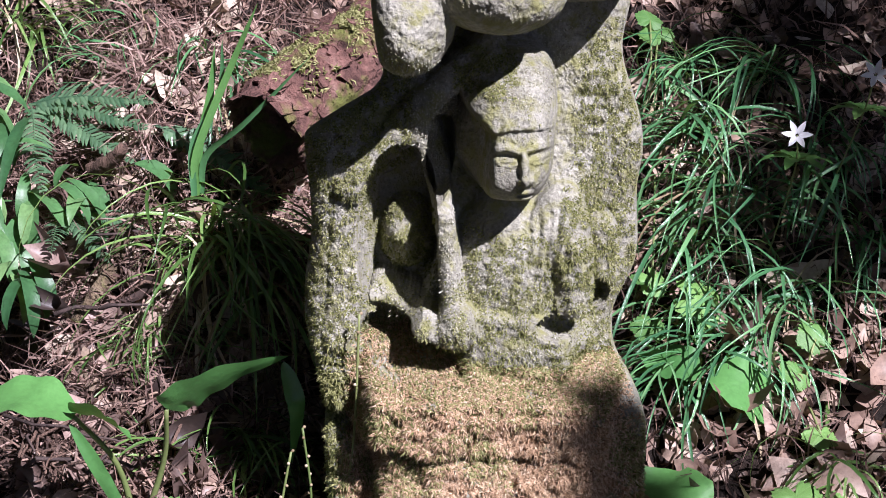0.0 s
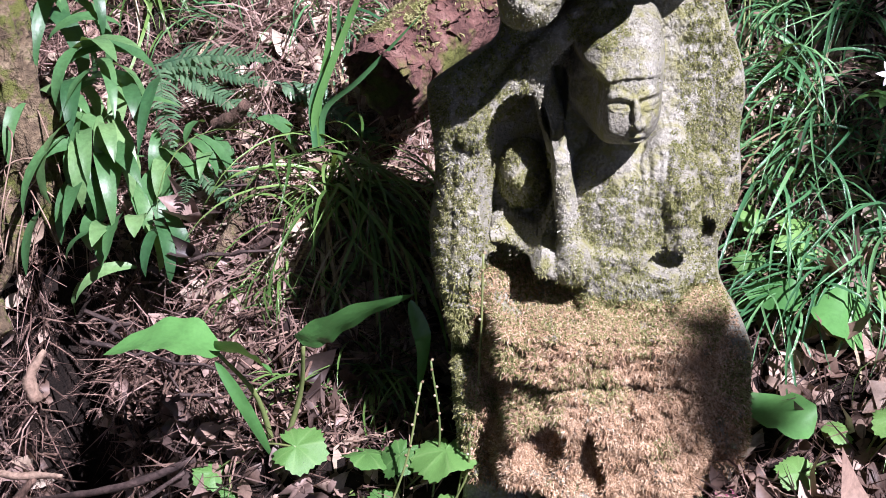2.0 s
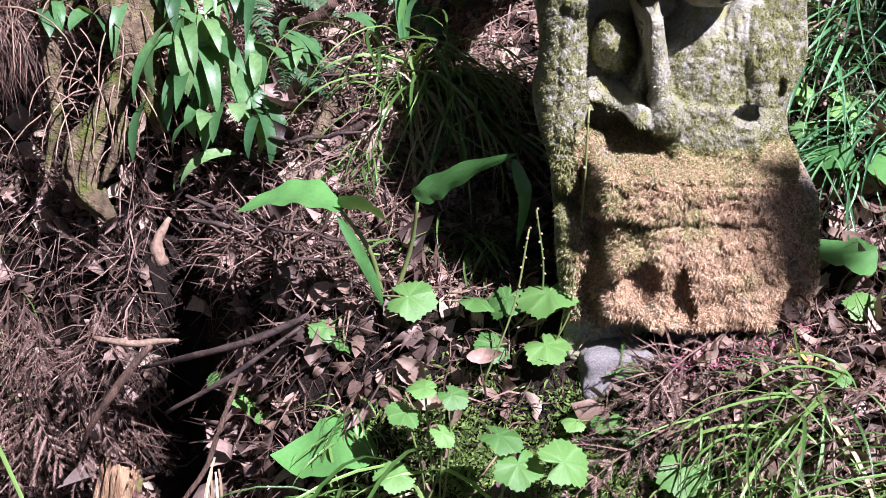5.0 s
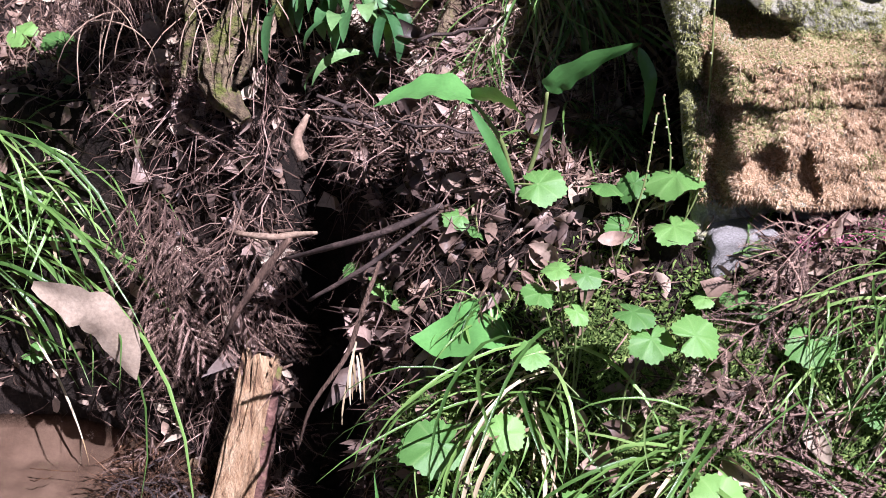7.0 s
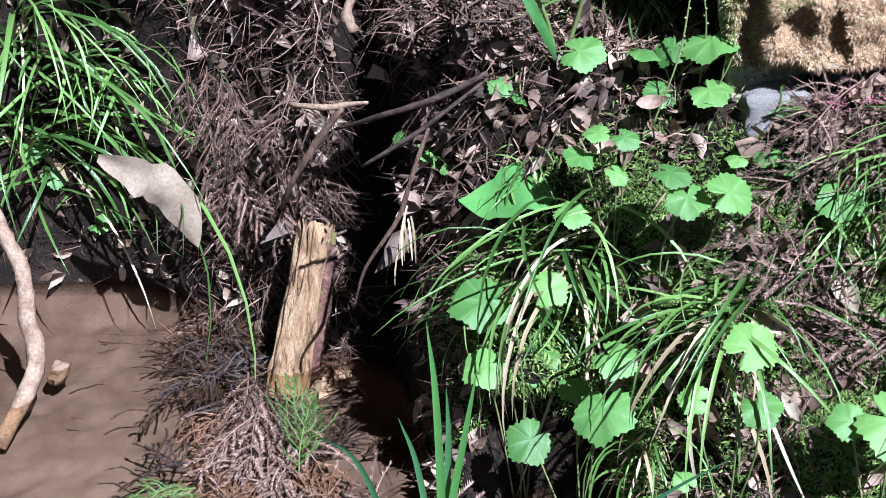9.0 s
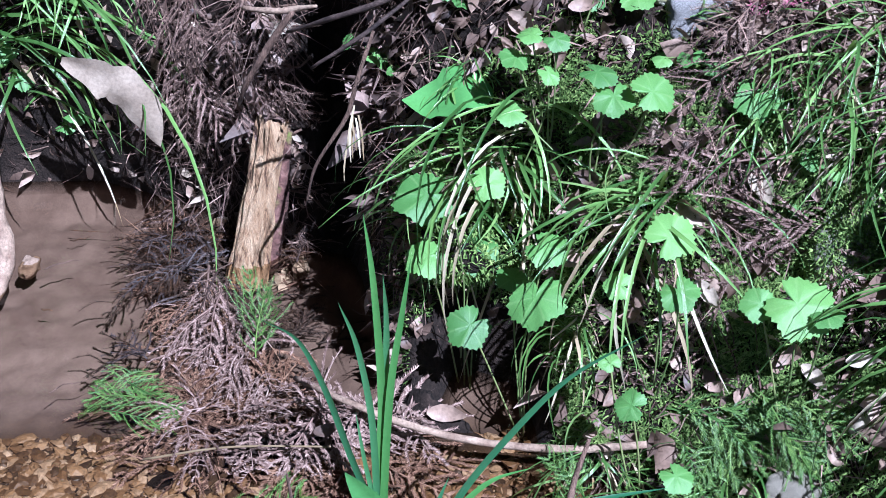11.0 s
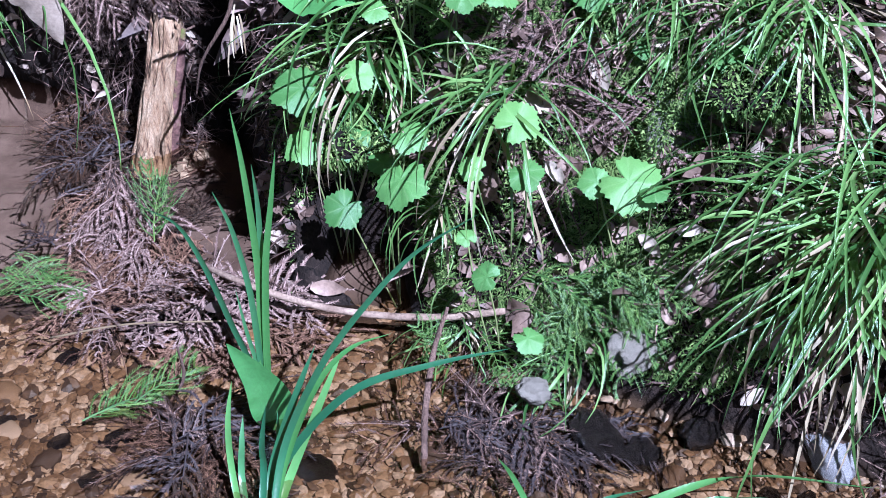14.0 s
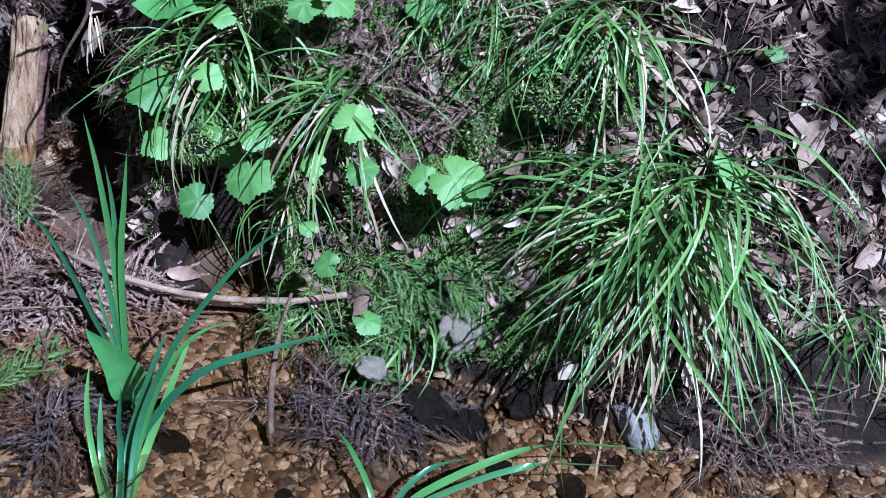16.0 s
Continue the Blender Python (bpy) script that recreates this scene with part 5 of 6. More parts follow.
def heap(name, places, label, k, lift, seed, mesh=DEAD, comb=None, hang=-0.1):
    """A heap of dead sprigs, joined: places are x, y, radius."""
    r = random.Random(seed)
    v, f = [], []
    for _ in range(int(k * 0.75)):
        cx, cy, rad, bulk = r.choice(places)
        x, y = r.gauss(cx, rad * 0.5), r.gauss(cy, rad * 0.4)
        if in_pit(x, y) and y > 1.6:
            continue
        near = math.exp(-(((x - cx) / rad) ** 2 + ((y - cy) / rad) ** 2) * 1.4)
        z = max(rough_ground(x, y), -0.04) + bulk * near * r.uniform(0.3, 1.0) + lift
        a = r.uniform(0, 6.283) if comb is None else r.gauss(comb, 0.5)
        n = ground_normal(x, y)
        ahead = Vector((math.cos(a), math.sin(a), r.gauss(hang, 0.35)))
        ahead = (ahead - n * ahead.dot(n) * 0.8).normalized()
        up = (n + Vector((r.gauss(0, 0.4), r.gauss(0, 0.4), 0))).normalized()
        up = (up - ahead * up.dot(ahead)).normalized()
        m = Matrix.Translation((x, y, z)) @ Matrix((ahead, up.cross(ahead), up)).transposed().to_4x4() @ Matrix.Scale(r.uniform(0.6, 1.35), 4)
        me = r.choice(mesh)
        n0 = len(v)
        v += [tuple(m @ q.co) for q in me.vertices]
        f += [tuple(n0 + i for i in p.vertices) for p in me.polygons]
    ob = link_mesh(name, v, f, mesh[0].materials[0])
    return tagged(ob, label, "cedar litter", kind="stuff")


heap("dead_cedar_heap", [(-0.80, 1.27, 0.14, 0.04), (-0.66, 1.18, 0.12, 0.04), (-0.90, 1.25, 0.1, 0.02), (-0.55, 1.14, 0.1, 0.03)], "pinkish brown dead cedar sprigs damming the pool", 150, 0.014, 41, PINKISH)
heap("dead_cedar_heap", [(-0.87, 1.50, 0.07, 0.10), (-0.85, 1.44, 0.07, 0.06), (-0.80, 1.38, 0.09, 0.04), (-0.93, 1.60, 0.07, 0.03)], "reddish dead cedar fronds drooping into the pool", 55, 0.02, 49, PINKISH, -1.7, -0.5)
heap("dead_cedar_heap", [(-0.65, 0.90, 0.10, 0.05), (-0.60, 0.84, 0.10, 0.05), (-0.17, 0.90, 0.10, 0.05), (-0.10, 0.88, 0.09, 0.05)], "wet dark brown cedar sprigs caught in the stream", 80, 0.01, 42)
heap("dead_cedar_heap", [(0.55, 0.70, 0.10, 0.05), (0.62, 0.72, 0.12, 0.04), (0.76, 0.72, 0.12, 0.05), (0.72, 0.98, 0.15, 0.04)], "heap of brown dead cedar sprigs at the waterside", 80, 0.01, 43)
heap("dead_cedar_heap", [(-0.72, 1.78, 0.12, 0.05), (-0.62, 1.72, 0.12, 0.04), (-0.82, 1.88, 0.12, 0.05), (-0.95, 1.98, 0.15, 0.03)], "dark brown cedar sprigs on the litter mound", 170, 0.02, 44)
heap("hanging_cedar", [(-0.88, 1.90, 0.08, 0.16), (-0.98, 1.95, 0.08, 0.14), (-0.80, 1.86, 0.07, 0.14), (-0.72, 1.80, 0.07, 0.12), (-0.62, 1.68, 0.06, 0.08)], "brown dead cedar sprigs hanging over the pool's bank", 120, 0.03, 50, DEAD, -1.6, -1.6)
heap("dead_cedar_heap", [(0.05, 1.34, 0.12, 0.01), (0.14, 1.34, 0.12, 0.01), (0.02, 1.26, 0.10, 0.01), (0.2, 1.4, 0.12, 0.01)], "reddish dead cedar sprigs in front of the statue", 40, 0.01, 45)
heap("dead_cedar_heap", [(0.66, 1.18, 0.14, 0.04), (0.78, 1.12, 0.16, 0.05), (0.62, 1.32, 0.14, 0.03)], "dry brown cedar sprigs on the shaded bank", 110, 0.014, 46, PINKISH, 0.3)

heap("floating_cedar", [(-0.97, 1.42, 0.06, 0.0), (-0.98, 1.55, 0.07, 0.0), (-1.0, 1.68, 0.07, 0.0), (-1.02, 1.82, 0.08, 0.0), (-0.93, 1.75, 0.06, 0.02)], "dark wet cedar twigs floating along the pool's edge", 26, 0.042, 53, WET)
heap("bank_cedar", [(0.05, 1.16, 0.06, 0.02), (0.16, 1.14, 0.07, 0.02), (-0.06, 1.20, 0.07, 0.02), (0.12, 1.26, 0.08, 0.02), (0.24, 1.22, 0.08, 0.02)], "pinkish dead cedar sprigs lying among the grass", 26, 0.03, 54, PINKISH)
heap("sunken_cedar", [(-0.85, 1.62, 0.12, 0.0), (-0.90, 1.52, 0.12, 0.0), (-0.97, 1.72, 0.10, 0.02), (-1.0, 1.85, 0.08, 0.02), (-0.80, 1.48, 0.10, 0.02)], "dark sodden cedar sprigs in the pool", 60, 0.004, 47, WET)
r = random.Random(88)
for k in range(24):
    x = r.uniform(-1.04, -0.80)
    top = r.uniform(0.30, 0.57) - 0.5 * max(0.0, -0.97 - x)
    y = toe(x) - 0.03 - 0.10 * r.random() * (0.6 - top)
    sprig = lay(r.choice(DEAD if k % 4 else PINKISH), (x, y, top), (r.gauss(0, 0.22), r.gauss(-0.15, 0.12), -1), (r.gauss(0.2, 0.4), -1, 0.2), r.uniform(0.8, 1.35))
    tagged(sprig, "dry brown cedar sprig hanging down the bank", "cedar sprig", "hanging dead cedar sprigs")
straw = new("straw_tuft")
straw.location = (-0.585, 1.515, 0.43)
for k in range(7):
    g = Geo()
    way = arc((r.gauss(0, 0.006), r.gauss(0, 0.004), r.gauss(0, 0.008)), r.uniform(4.2, 5.2), -1.0, -1.55, r.uniform(0.05, 0.13), 7, r.gauss(0, 0.4))
    g.ribbon(way, Vector((1, 0.3, 0)), [0.003, 0.0035, 0.0035, 0.0035, 0.003, 0.003, 0.002, 0.001], 0.2)
    g.link("dry_blade", M_STRAW, straw)
tagged(straw, "small tuft of bleached straw hanging over the hollow", "grass tuft")
r = random.Random(78)
g = Geo()
for _ in range(520):
    x, y = r.gauss(-0.70, 0.17), r.gauss(1.74, 0.13)
    if relief(x, y) < 0.05 or in_pit(x, y):
        continue
    a, ln = r.uniform(0, 6.283), r.uniform(0.05, 0.17)
    z = rough_ground(x, y) + r.uniform(0.006, 0.045)
    n = ground_normal(x, y)
    d = Vector((math.cos(a), math.sin(a), r.gauss(0, 0.3)))
    d = (d - n * d.dot(n) * 0.8).normalized()
    pts = [Vector((x, y, z)) + d * ln * (t - 0.5) + Vector((r.gauss(0, 0.008), r.gauss(0, 0.008), r.gauss(0.004, 0.008))) for t in np.linspace(0, 1, 5)]
    q = r.uniform(0.0009, 0.0028)
    g.tube(pts, [q, q, q, q * 0.8, q * 0.4], 5)
tagged(g.link("twig_litter", M_BARK), "tangled thin dark twigs on the litter mound", "twigs", kind="stuff")
g = Geo()
for _ in range(260):
    x, y = r.uniform(-1.0, 0.6), r.uniform(1.15, 2.4)
    if relief(x, y) < 0.1:
        continue
    a, ln = r.uniform(0, 6.283), r.uniform(0.04, 0.14)
    z = rough_ground(x, y) + r.uniform(0.006, 0.02)
    n = ground_normal(x, y)
    d = Vector((math.cos(a), math.sin(a), 0))
    d = (d - n * d.dot(n)).normalized()
    pts = [Vector((x, y, z)) + d * ln * (t - 0.5) + Vector((r.gauss(0, 0.004), r.gauss(0, 0.004), r.gauss(0.003, 0.004))) for t in np.linspace(0, 1, 5)]
    q = r.uniform(0.0008, 0.002)
    g.tube(pts, [q, q, q, q * 0.8, q * 0.4], 5)
tagged(g.link("pale_twig_litter", M_TWIG), "thin pale twigs scattered on the forest floor", "twigs", kind="stuff")

heap("wet_cedar_heap", [(-0.18, 0.89, 0.09, 0.05), (-0.12, 0.86, 0.07, 0.05), (-0.62, 0.86, 0.12, 0.05), (0.02, 0.86, 0.07, 0.02)],
     "black wet cedar sprigs matted in the stream", 95, 0.010, 48, WET)

r = random.Random(81)
g = Geo()
for _ in range(90):
    x, y = r.uniform(-1.5, -0.85), r.uniform(1.3, 2.05)
    if relief(x, y) > -0.02 or r.random() > 0.25 + 0.75 * sstep(-1.2, -0.95, x):
        continue
    a, ln = r.uniform(-0.6, 0.6), r.uniform(0.02, 0.12)
    z = r.choice((-0.001, -0.03, -0.05))
    d = Vector((math.cos(a), math.sin(a), 0))
    pts = [Vector((x, y, z)) + d * ln * (t - 0.5) + Vector((0, r.gauss(0, 0.004), 0)) for t in np.linspace(0, 1, 5)]
    q = r.uniform(0.0008, 0.002)
    g.tube(pts, [q, q, q, q * 0.8, q * 0.4], 5)
tagged(g.link("floating_twigs", M_BARK), "dark thin twigs floating and sunk in the pool", "twigs", kind="stuff")

# coarse dark twigs and curled leaves that make up the mound
r = random.Random(83)
g = Geo()
for _ in range(110):
    x, y = r.gauss(-0.72, 0.16), r.gauss(1.76, 0.11)
    if relief(x, y) < 0.12 or in_pit(x, y):
        continue
    a, ln = r.gauss(-1.0, 0.9), r.uniform(0.06, 0.20)
    n = ground_normal(x, y)
    d = Vector((math.cos(a), math.sin(a), r.gauss(-0.2, 0.3)))
    d = (d - n * d.dot(n) * 0.75).normalized()
    c = Vector((x, y, rough_ground(x, y) + r.uniform(0.015, 0.06)))
    pts = [c + d * ln * (t - 0.5) + Vector((r.gauss(0, 0.007), r.gauss(0, 0.007), r.gauss(0, 0.007))) for t in np.linspace(0, 1, 6)]
    q = r.uniform(0.0018, 0.0045)
    g.tube(pts, [q, q, q * 0.9, q * 0.9, q * 0.7, q * 0.4], 6, 0.2, _)
tagged(g.link("coarse_twig_litter", M_DARKWOOD), "coarse dark twigs heaped on the litter mound", "twigs", kind="stuff")
p, n = spots_on_ground(80, -1.0, -0.45, 1.55, 1.95, lambda x, y, z: 1.0 if z > 0.15 else 0.0, 84)
tagged(flakes("curled_leaf_litter", p, n, 0.045, 0.6, M_DARKLITTER, 0.8, 1.5, 0.022, 85), "large dark curled leaves heaped on the mound", "leaf litter", kind="stuff")

# ---- wood ----
def stick(points, radii, name, label, category, material, n=8, rough=0.12, seed=0, per=6):
    g = Geo()
    pts = smooth_path(points, per)
    k = len(pts)
    rad = [np.interp(i / (k - 1), np.linspace(0, 1, len(radii)), radii) for i in range(k)]
    g.tube(pts, rad, n, rough, seed)
    return tagged(g.link(name, material), label, category)


def split_log():
    """A broken post: flat split face with long splinters and a ragged top."""
    r = random.Random(5)
    base, top = Vector((-0.872, 1.71, -0.05)), Vector((-0.795, 1.80, 0.255))
    ax = (top - base)
    nu, nv = 64, 30
    verts = []
    for j in range(nv):
        t = j / (nv - 1)
        c = base + ax * t
        w = 0.043 - 0.010 * t
        for i in range(nu):
            a = 6.2832 * i / nu
            crack = noise.noise(Vector((i * 0.33, t * 1.6, 0)))
            groove = -0.013 * max(0.0, 1 - abs(crack) / 0.16) + 0.004 * noise.noise(Vector((i * 0.9, t * 3, 5))) + 0.005 * noise.noise(Vector((i * 0.25, t * 5, 3)))
            rad = w * (0.92 if math.sin(a) < -0.2 else 1.0) + groove
            ragged = 0.10 * noise.noise(Vector((i * 0.36, 7, 0))) * sstep(0.85, 1.0, t)
            verts.append(c + Vector((math.cos(a) * rad, math.sin(a) * rad * 0.6, ragged)))
    f = grid_faces(nu, nv, True)
    f.append(tuple((nv - 1) * nu + k for k in range(nu)))
    ob = link_mesh("broken_log", verts, f, M_WOOD)
    tagged(ob, "short split yellowish rotten log standing in the pool", "log")


split_log()
stick([(-0.835, 1.745, -0.04), (-0.80, 1.76, 0.08), (-0.765, 1.80, 0.25)], [0.022, 0.016, 0.008], "bark_strip", "dark red strip of bark beside the broken log", "bark", M_REDWOOD, 7, 0.3, 3)
# fallen log behind the statue: broken hollow end, flaking bark in plates
lp = smooth_path([(-0.232, 1.90, 1.082), (-0.175, 1.99, 1.125), (-0.09, 2.12, 1.17), (0.06, 2.32, 1.23)], 12)
nu = 48
fallen_log = new("fallen_log")
verts, skin = [], []
for j, c in enumerate([lp[9], lp[0] + (lp[1] - lp[0]) * 0.2] + lp):
    ahead = (lp[min(max(j - 2, 0) + 1, len(lp) - 1)] - lp[max(j - 3, 0)]).normalized()
    s1 = ahead.cross(Vector((0, 0, 1))).normalized()
    s2 = s1.cross(ahead)
    if j > 1:
        skin.append((c, s1, s2, ahead))
    for i in range(nu):
        a = 6.2832 * i / nu
        q = Vector((math.cos(a) * 2, math.sin(a) * 2, j * 0.35))
        rad = 0.060 + 0.008 * noise.fractal(q, 1.0, 2.0, 4)
        if j < 2:
            rad = (0.040, 0.053)[j] + 0.006 * noise.noise(q)
        jag = ahead * (0.022 * noise.noise(Vector((i * 0.5, 3, 1))) if j in (1, 2) else 0.0)
        verts.append(c + s1 * math.cos(a) * rad + s2 * math.sin(a) * rad + jag)
f = grid_faces(nu, len(lp) + 2, True)
f.append(tuple(reversed(range(nu))))
link_mesh("trunk", verts, f, M_REDWOOD, fallen_log)
# flaking plates of bark over its upper half
r = random.Random(33)
moss_at, moss_up = [], []
for _ in range(150):
    j, a = r.uniform(0.5, len(skin) - 6), r.uniform(0.2, 2.9)
    c, s1, s2, ahead = skin[int(j)]
    size, spin, lift, tip = r.uniform(0.008, 0.020), r.gauss(0, 0.35), r.uniform(0.061, 0.069), r.uniform(-0.004, 0.010)
    plate = []
    for low in (0.0, 0.004):
        for u, w in ((-1, -0.55), (-0.1, -0.7), (1, -0.45), (0.9, 0.6), (0.0, 0.5), (-0.9, 0.7)):
            u, w = u * r.uniform(0.75, 1.2) * size, w * r.uniform(0.7, 1.25) * size
            u, w = u * math.cos(spin) - w * math.sin(spin), u * math.sin(spin) + w * math.cos(spin)
            b = a + w / 0.06
            plate.append(c + ahead * u + (s1 * math.cos(b) + s2 * math.sin(b)) * (lift + tip * u / size - low))
    link_mesh("bark_plate", plate, [(0, 1, 4, 5), (1, 2, 3, 4), (11, 10, 7, 6), (10, 9, 8, 7)] + [(k, k + 6, (k + 1) % 6 + 6, (k + 1) % 6) for k in range(6)], M_REDWOOD, fallen_log, False)
for _ in range(5000):
    j, a = r.uniform(3, len(skin) - 1), r.gauss(1.75, 0.5)
    c, s1, s2, ahead = skin[int(j)]
    if noise.noise(Vector((j * 0.28, a * 1.5, 3.0))) > -0.12:
        o = s1 * math.cos(a) + s2 * math.sin(a)
        moss_at.append(tuple(c + ahead * (j % 1) * 0.012 + o * 0.064))
        moss_up.append(tuple(o))
tagged(fallen_log, "reddish rotting hollow fallen log with flaking bark", "log")
tagged(fur("log_moss", np.array(moss_at), np.array(moss_up), 0.008, 0.0022, M_MOSS, 1.0, 0.3, 34), "yellowish green moss on the fallen log", "moss", kind="stuff")
# stump root
root = new("stump_root")
root.location = (-0.80, 1.91, 0.72)
for k, (pts, rad) in enumerate((
    ([(-0.02, 0.10, 0.44), (0.02, 0.05, 0.30), (0.035, 0.03, 0.22), (0.0, 0.02, 0.15), (-0.045, 0.0, 0.08), (-0.045, -0.02, 0.02), (0.0, -0.05, -0.03)], [0.036, 0.030, 0.026, 0.022, 0.027, 0.025, 0.012]),
    ([(0.04, 0.06, 0.30), (0.06, 0.02, 0.20), (0.08, 0.0, 0.10)], [0.035, 0.022, 0.008]),
    ([(-0.06, 0.10, 0.36), (-0.10, 0.05, 0.26), (-0.09, 0.02, 0.14), (-0.11, 0.0, 0.03)], [0.03, 0.014, 0.010, 0.005]),
    ([(0.0, 0.02, 0.16), (0.02, -0.02, 0.10), (-0.01, -0.04, 0.03)], [0.016, 0.010, 0.004]),
)):
    path = smooth_path(pts, 14)
    m, nr = len(path), 26
    verts = []
    for i, p in enumerate(path):
        ahead = (path[min(i + 1, m - 1)] - path[max(i - 1, 0)]).normalized()
        s1 = Vector((0.31, 0.95, 0.1)).cross(ahead).normalized()
        s2 = ahead.cross(s1)
        w = np.interp(i / (m - 1), np.linspace(0, 1, len(rad)), rad)
        for q in range(nr):
            a = 6.2832 * q / nr
            c = Vector((math.cos(a) * 1.6, math.sin(a) * 1.6, i * 0.11 + k * 9))
            e = w * (1 + 0.45 * noise.fractal(c, 1.0, 2.0, 4) + 0.14 * math.sin(a * 7 + 0.09 * i))
            verts.append(p + s1 * math.cos(a) * e + s2 * math.sin(a) * e)
    f = grid_faces(nr, m, True)
    f += [tuple(reversed(range(nr))), tuple((m - 1) * nr + q for q in range(nr))]
    link_mesh("root", verts, f, M_ROOT, root)
tagged(root, "gnarled mossy root of an old stump on the bank", "root")
r = random.Random(77)
g = Geo()
for _ in range(80):
    x, y = r.uniform(-1.08, -0.70), r.uniform(1.93, 2.05)
    z = r.uniform(0.82, 1.06) - 0.5 * max(0.0, x + 0.80)
    g.tube(arc((x, y - 0.03, z), -1.57 + r.gauss(0, 0.9), 0.1, -1.5, r.uniform(0.06, 0.22), 6, r.gauss(0, 0.6)), [0.0018, 0.0016, 0.0014, 0.0013, 0.0012, 0.001, 0.0006], 4)
tagged(g.link("hanging_rootlets", M_TWIG), "thin pale rootlets hanging from the bank", "rootlets", kind="stuff")

stick([(-1.385, 1.55, -0.06), (-1.332, 1.66, 0.038), (-1.342, 1.70, 0.132), (-1.343, 1.72, 0.218), (-1.368, 1.74, 0.28), (-1.40, 1.76, 0.36)], [0.015, 0.018, 0.016, 0.015, 0.012], "branch", "pinkish peeling branch rising from the pool", "branch", M_TWIG, 9, 0.16, 2)
stick([(-0.70, 1.30, 0.03), (-0.60, 1.20, 0.06), (-0.48, 1.15, 0.045), (-0.36, 1.125, 0.032), (-0.23, 1.10, 0.04), (-0.11, 1.07, 0.075)], [0.005, 0.006, 0.0065, 0.0065, 0.007, 0.006], "stick", "curved pale stick lying across the stream edge", "stick", M_TWIG, 8, 0.1, 4)
stick([(-0.93, 1.12, 0.0), (-0.78, 1.11, 0.035), (-0.61, 1.10, 0.045)], [0.0022, 0.002, 0.0016], "straw", "thin pale straw lying on dead cedar", "straw", M_STRAW, 5, 0.05, 5)
stick([(-0.80, 1.70, 0.55), (-0.735, 1.67, 0.555), (-0.70, 1.665, 0.56), (-0.655, 1.64, 0.575)], [0.004, 0.006, 0.006, 0.003], "forked_twig", "forked pale twig on the litter mound", "twig", M_TWIG, 7, 0.15, 6)
stick([(-0.70, 1.665, 0.56), (-0.745, 1.67, 0.50), (-0.80, 1.68, 0.42), (-0.84, 1.72, 0.34)], [0.006, 0.007, 0.006, 0.003], "twig", "dark bare twig sloping down the mound", "twig", M_BARK, 7, 0.15, 7)
stick([(-0.45, 1.57, 0.65), (-0.53, 1.57, 0.61), (-0.62, 1.60, 0.57), (-0.72, 1.68, 0.51)], [0.005, 0.006, 0.005, 0.003], "branch", "dark fallen branch in the hollow", "branch", M_DARKWOOD, 8, 0.15, 8)
stick([(-0.46, 1.55, 0.64), (-0.56, 1.53, 0.57), (-0.66, 1.55, 0.50)], [0.003, 0.004, 0.003], "branch", "dark fallen branch in the hollow", "branch", M_DARKWOOD, 8, 0.15, 9)
stick([(-0.545, 1.53, 0.575), (-0.575, 1.50, 0.50), (-0.60, 1.50, 0.43), (-0.66, 1.50, 0.34), (-0.69, 1.52, 0.25)], [0.003, 0.0045, 0.004, 0.003, 0.0015], "twig", "crooked brown twig hanging over the hollow", "twig", M_BARK, 7, 0.18, 10)
stick([(-0.425, 1.90, 0.93), (-0.44, 1.86, 0.88), (-0.475, 1.81, 0.825)], [0.010, 0.013, 0.008], "wood_stub", "short broken tan stub of wood", "wood", M_ROOT, 9, 0.2, 11)
stick([(-0.50, 2.0, 0.985), (-0.47, 1.98, 1.0), (-0.44, 1.96, 1.03)], [0.010, 0.011, 0.008], "wood_stub", "short broken brown branch among ferns", "wood", M_BARK, 9, 0.2, 12)
stick([(-0.97, 2.02, 0.65), (-0.93, 1.99, 0.65), (-0.90, 1.97, 0.62), (-0.88, 1.95, 0.585)], [0.006, 0.008, 0.008, 0.006], "twig", "curled brown twig under the stump", "twig", M_TWIG, 8, 0.12, 13)
stick([(-0.66, 1.58, 0.72), (-0.668, 1.585, 0.75), (-0.65, 1.60, 0.785)], [0.010, 0.009, 0.003], "wood_chip", "orange-tan splinter of wood on the mound", "wood", M_TWIG, 7, 0.2, 14)
stick([(0.62, 0.82, 0.02), (0.66, 0.84, 0.10), (0.70, 0.86, 0.20)], [0.010, 0.010, 0.006], "branch", "pale grey branch leaning by the stream", "branch", M_TWIG, 8, 0.2, 15)
stick([(-0.245, 0.80, -0.03), (-0.24, 0.86, 0.05), (-0.225, 0.93, 0.11), (-0.20, 0.97, 0.17)], [0.005, 0.006, 0.005, 0.003], "twig", "upright brown twig with green sprigs in the stream", "twig", M_BARK, 7, 0.15, 16)
stick([(-0.70, 0.97, -0.04), (-0.66, 0.98, 0.02), (-0.655, 0.97, 0.10)], [0.003, 0.003, 0.002], "shoot", "thin brown shoot standing in the stream", "shoot", M_BARK, 6, 0.1, 17)

stick([(0.46, 1.93, 0.985), (0.535, 1.95, 1.0), (0.62, 1.97, 1.035), (0.75, 2.0, 1.06)], [0.012, 0.020, 0.024, 0.026], "branch", "brown fallen branch in the shaded undergrowth", "branch", M_REDWOOD, 12, 0.14, 21)
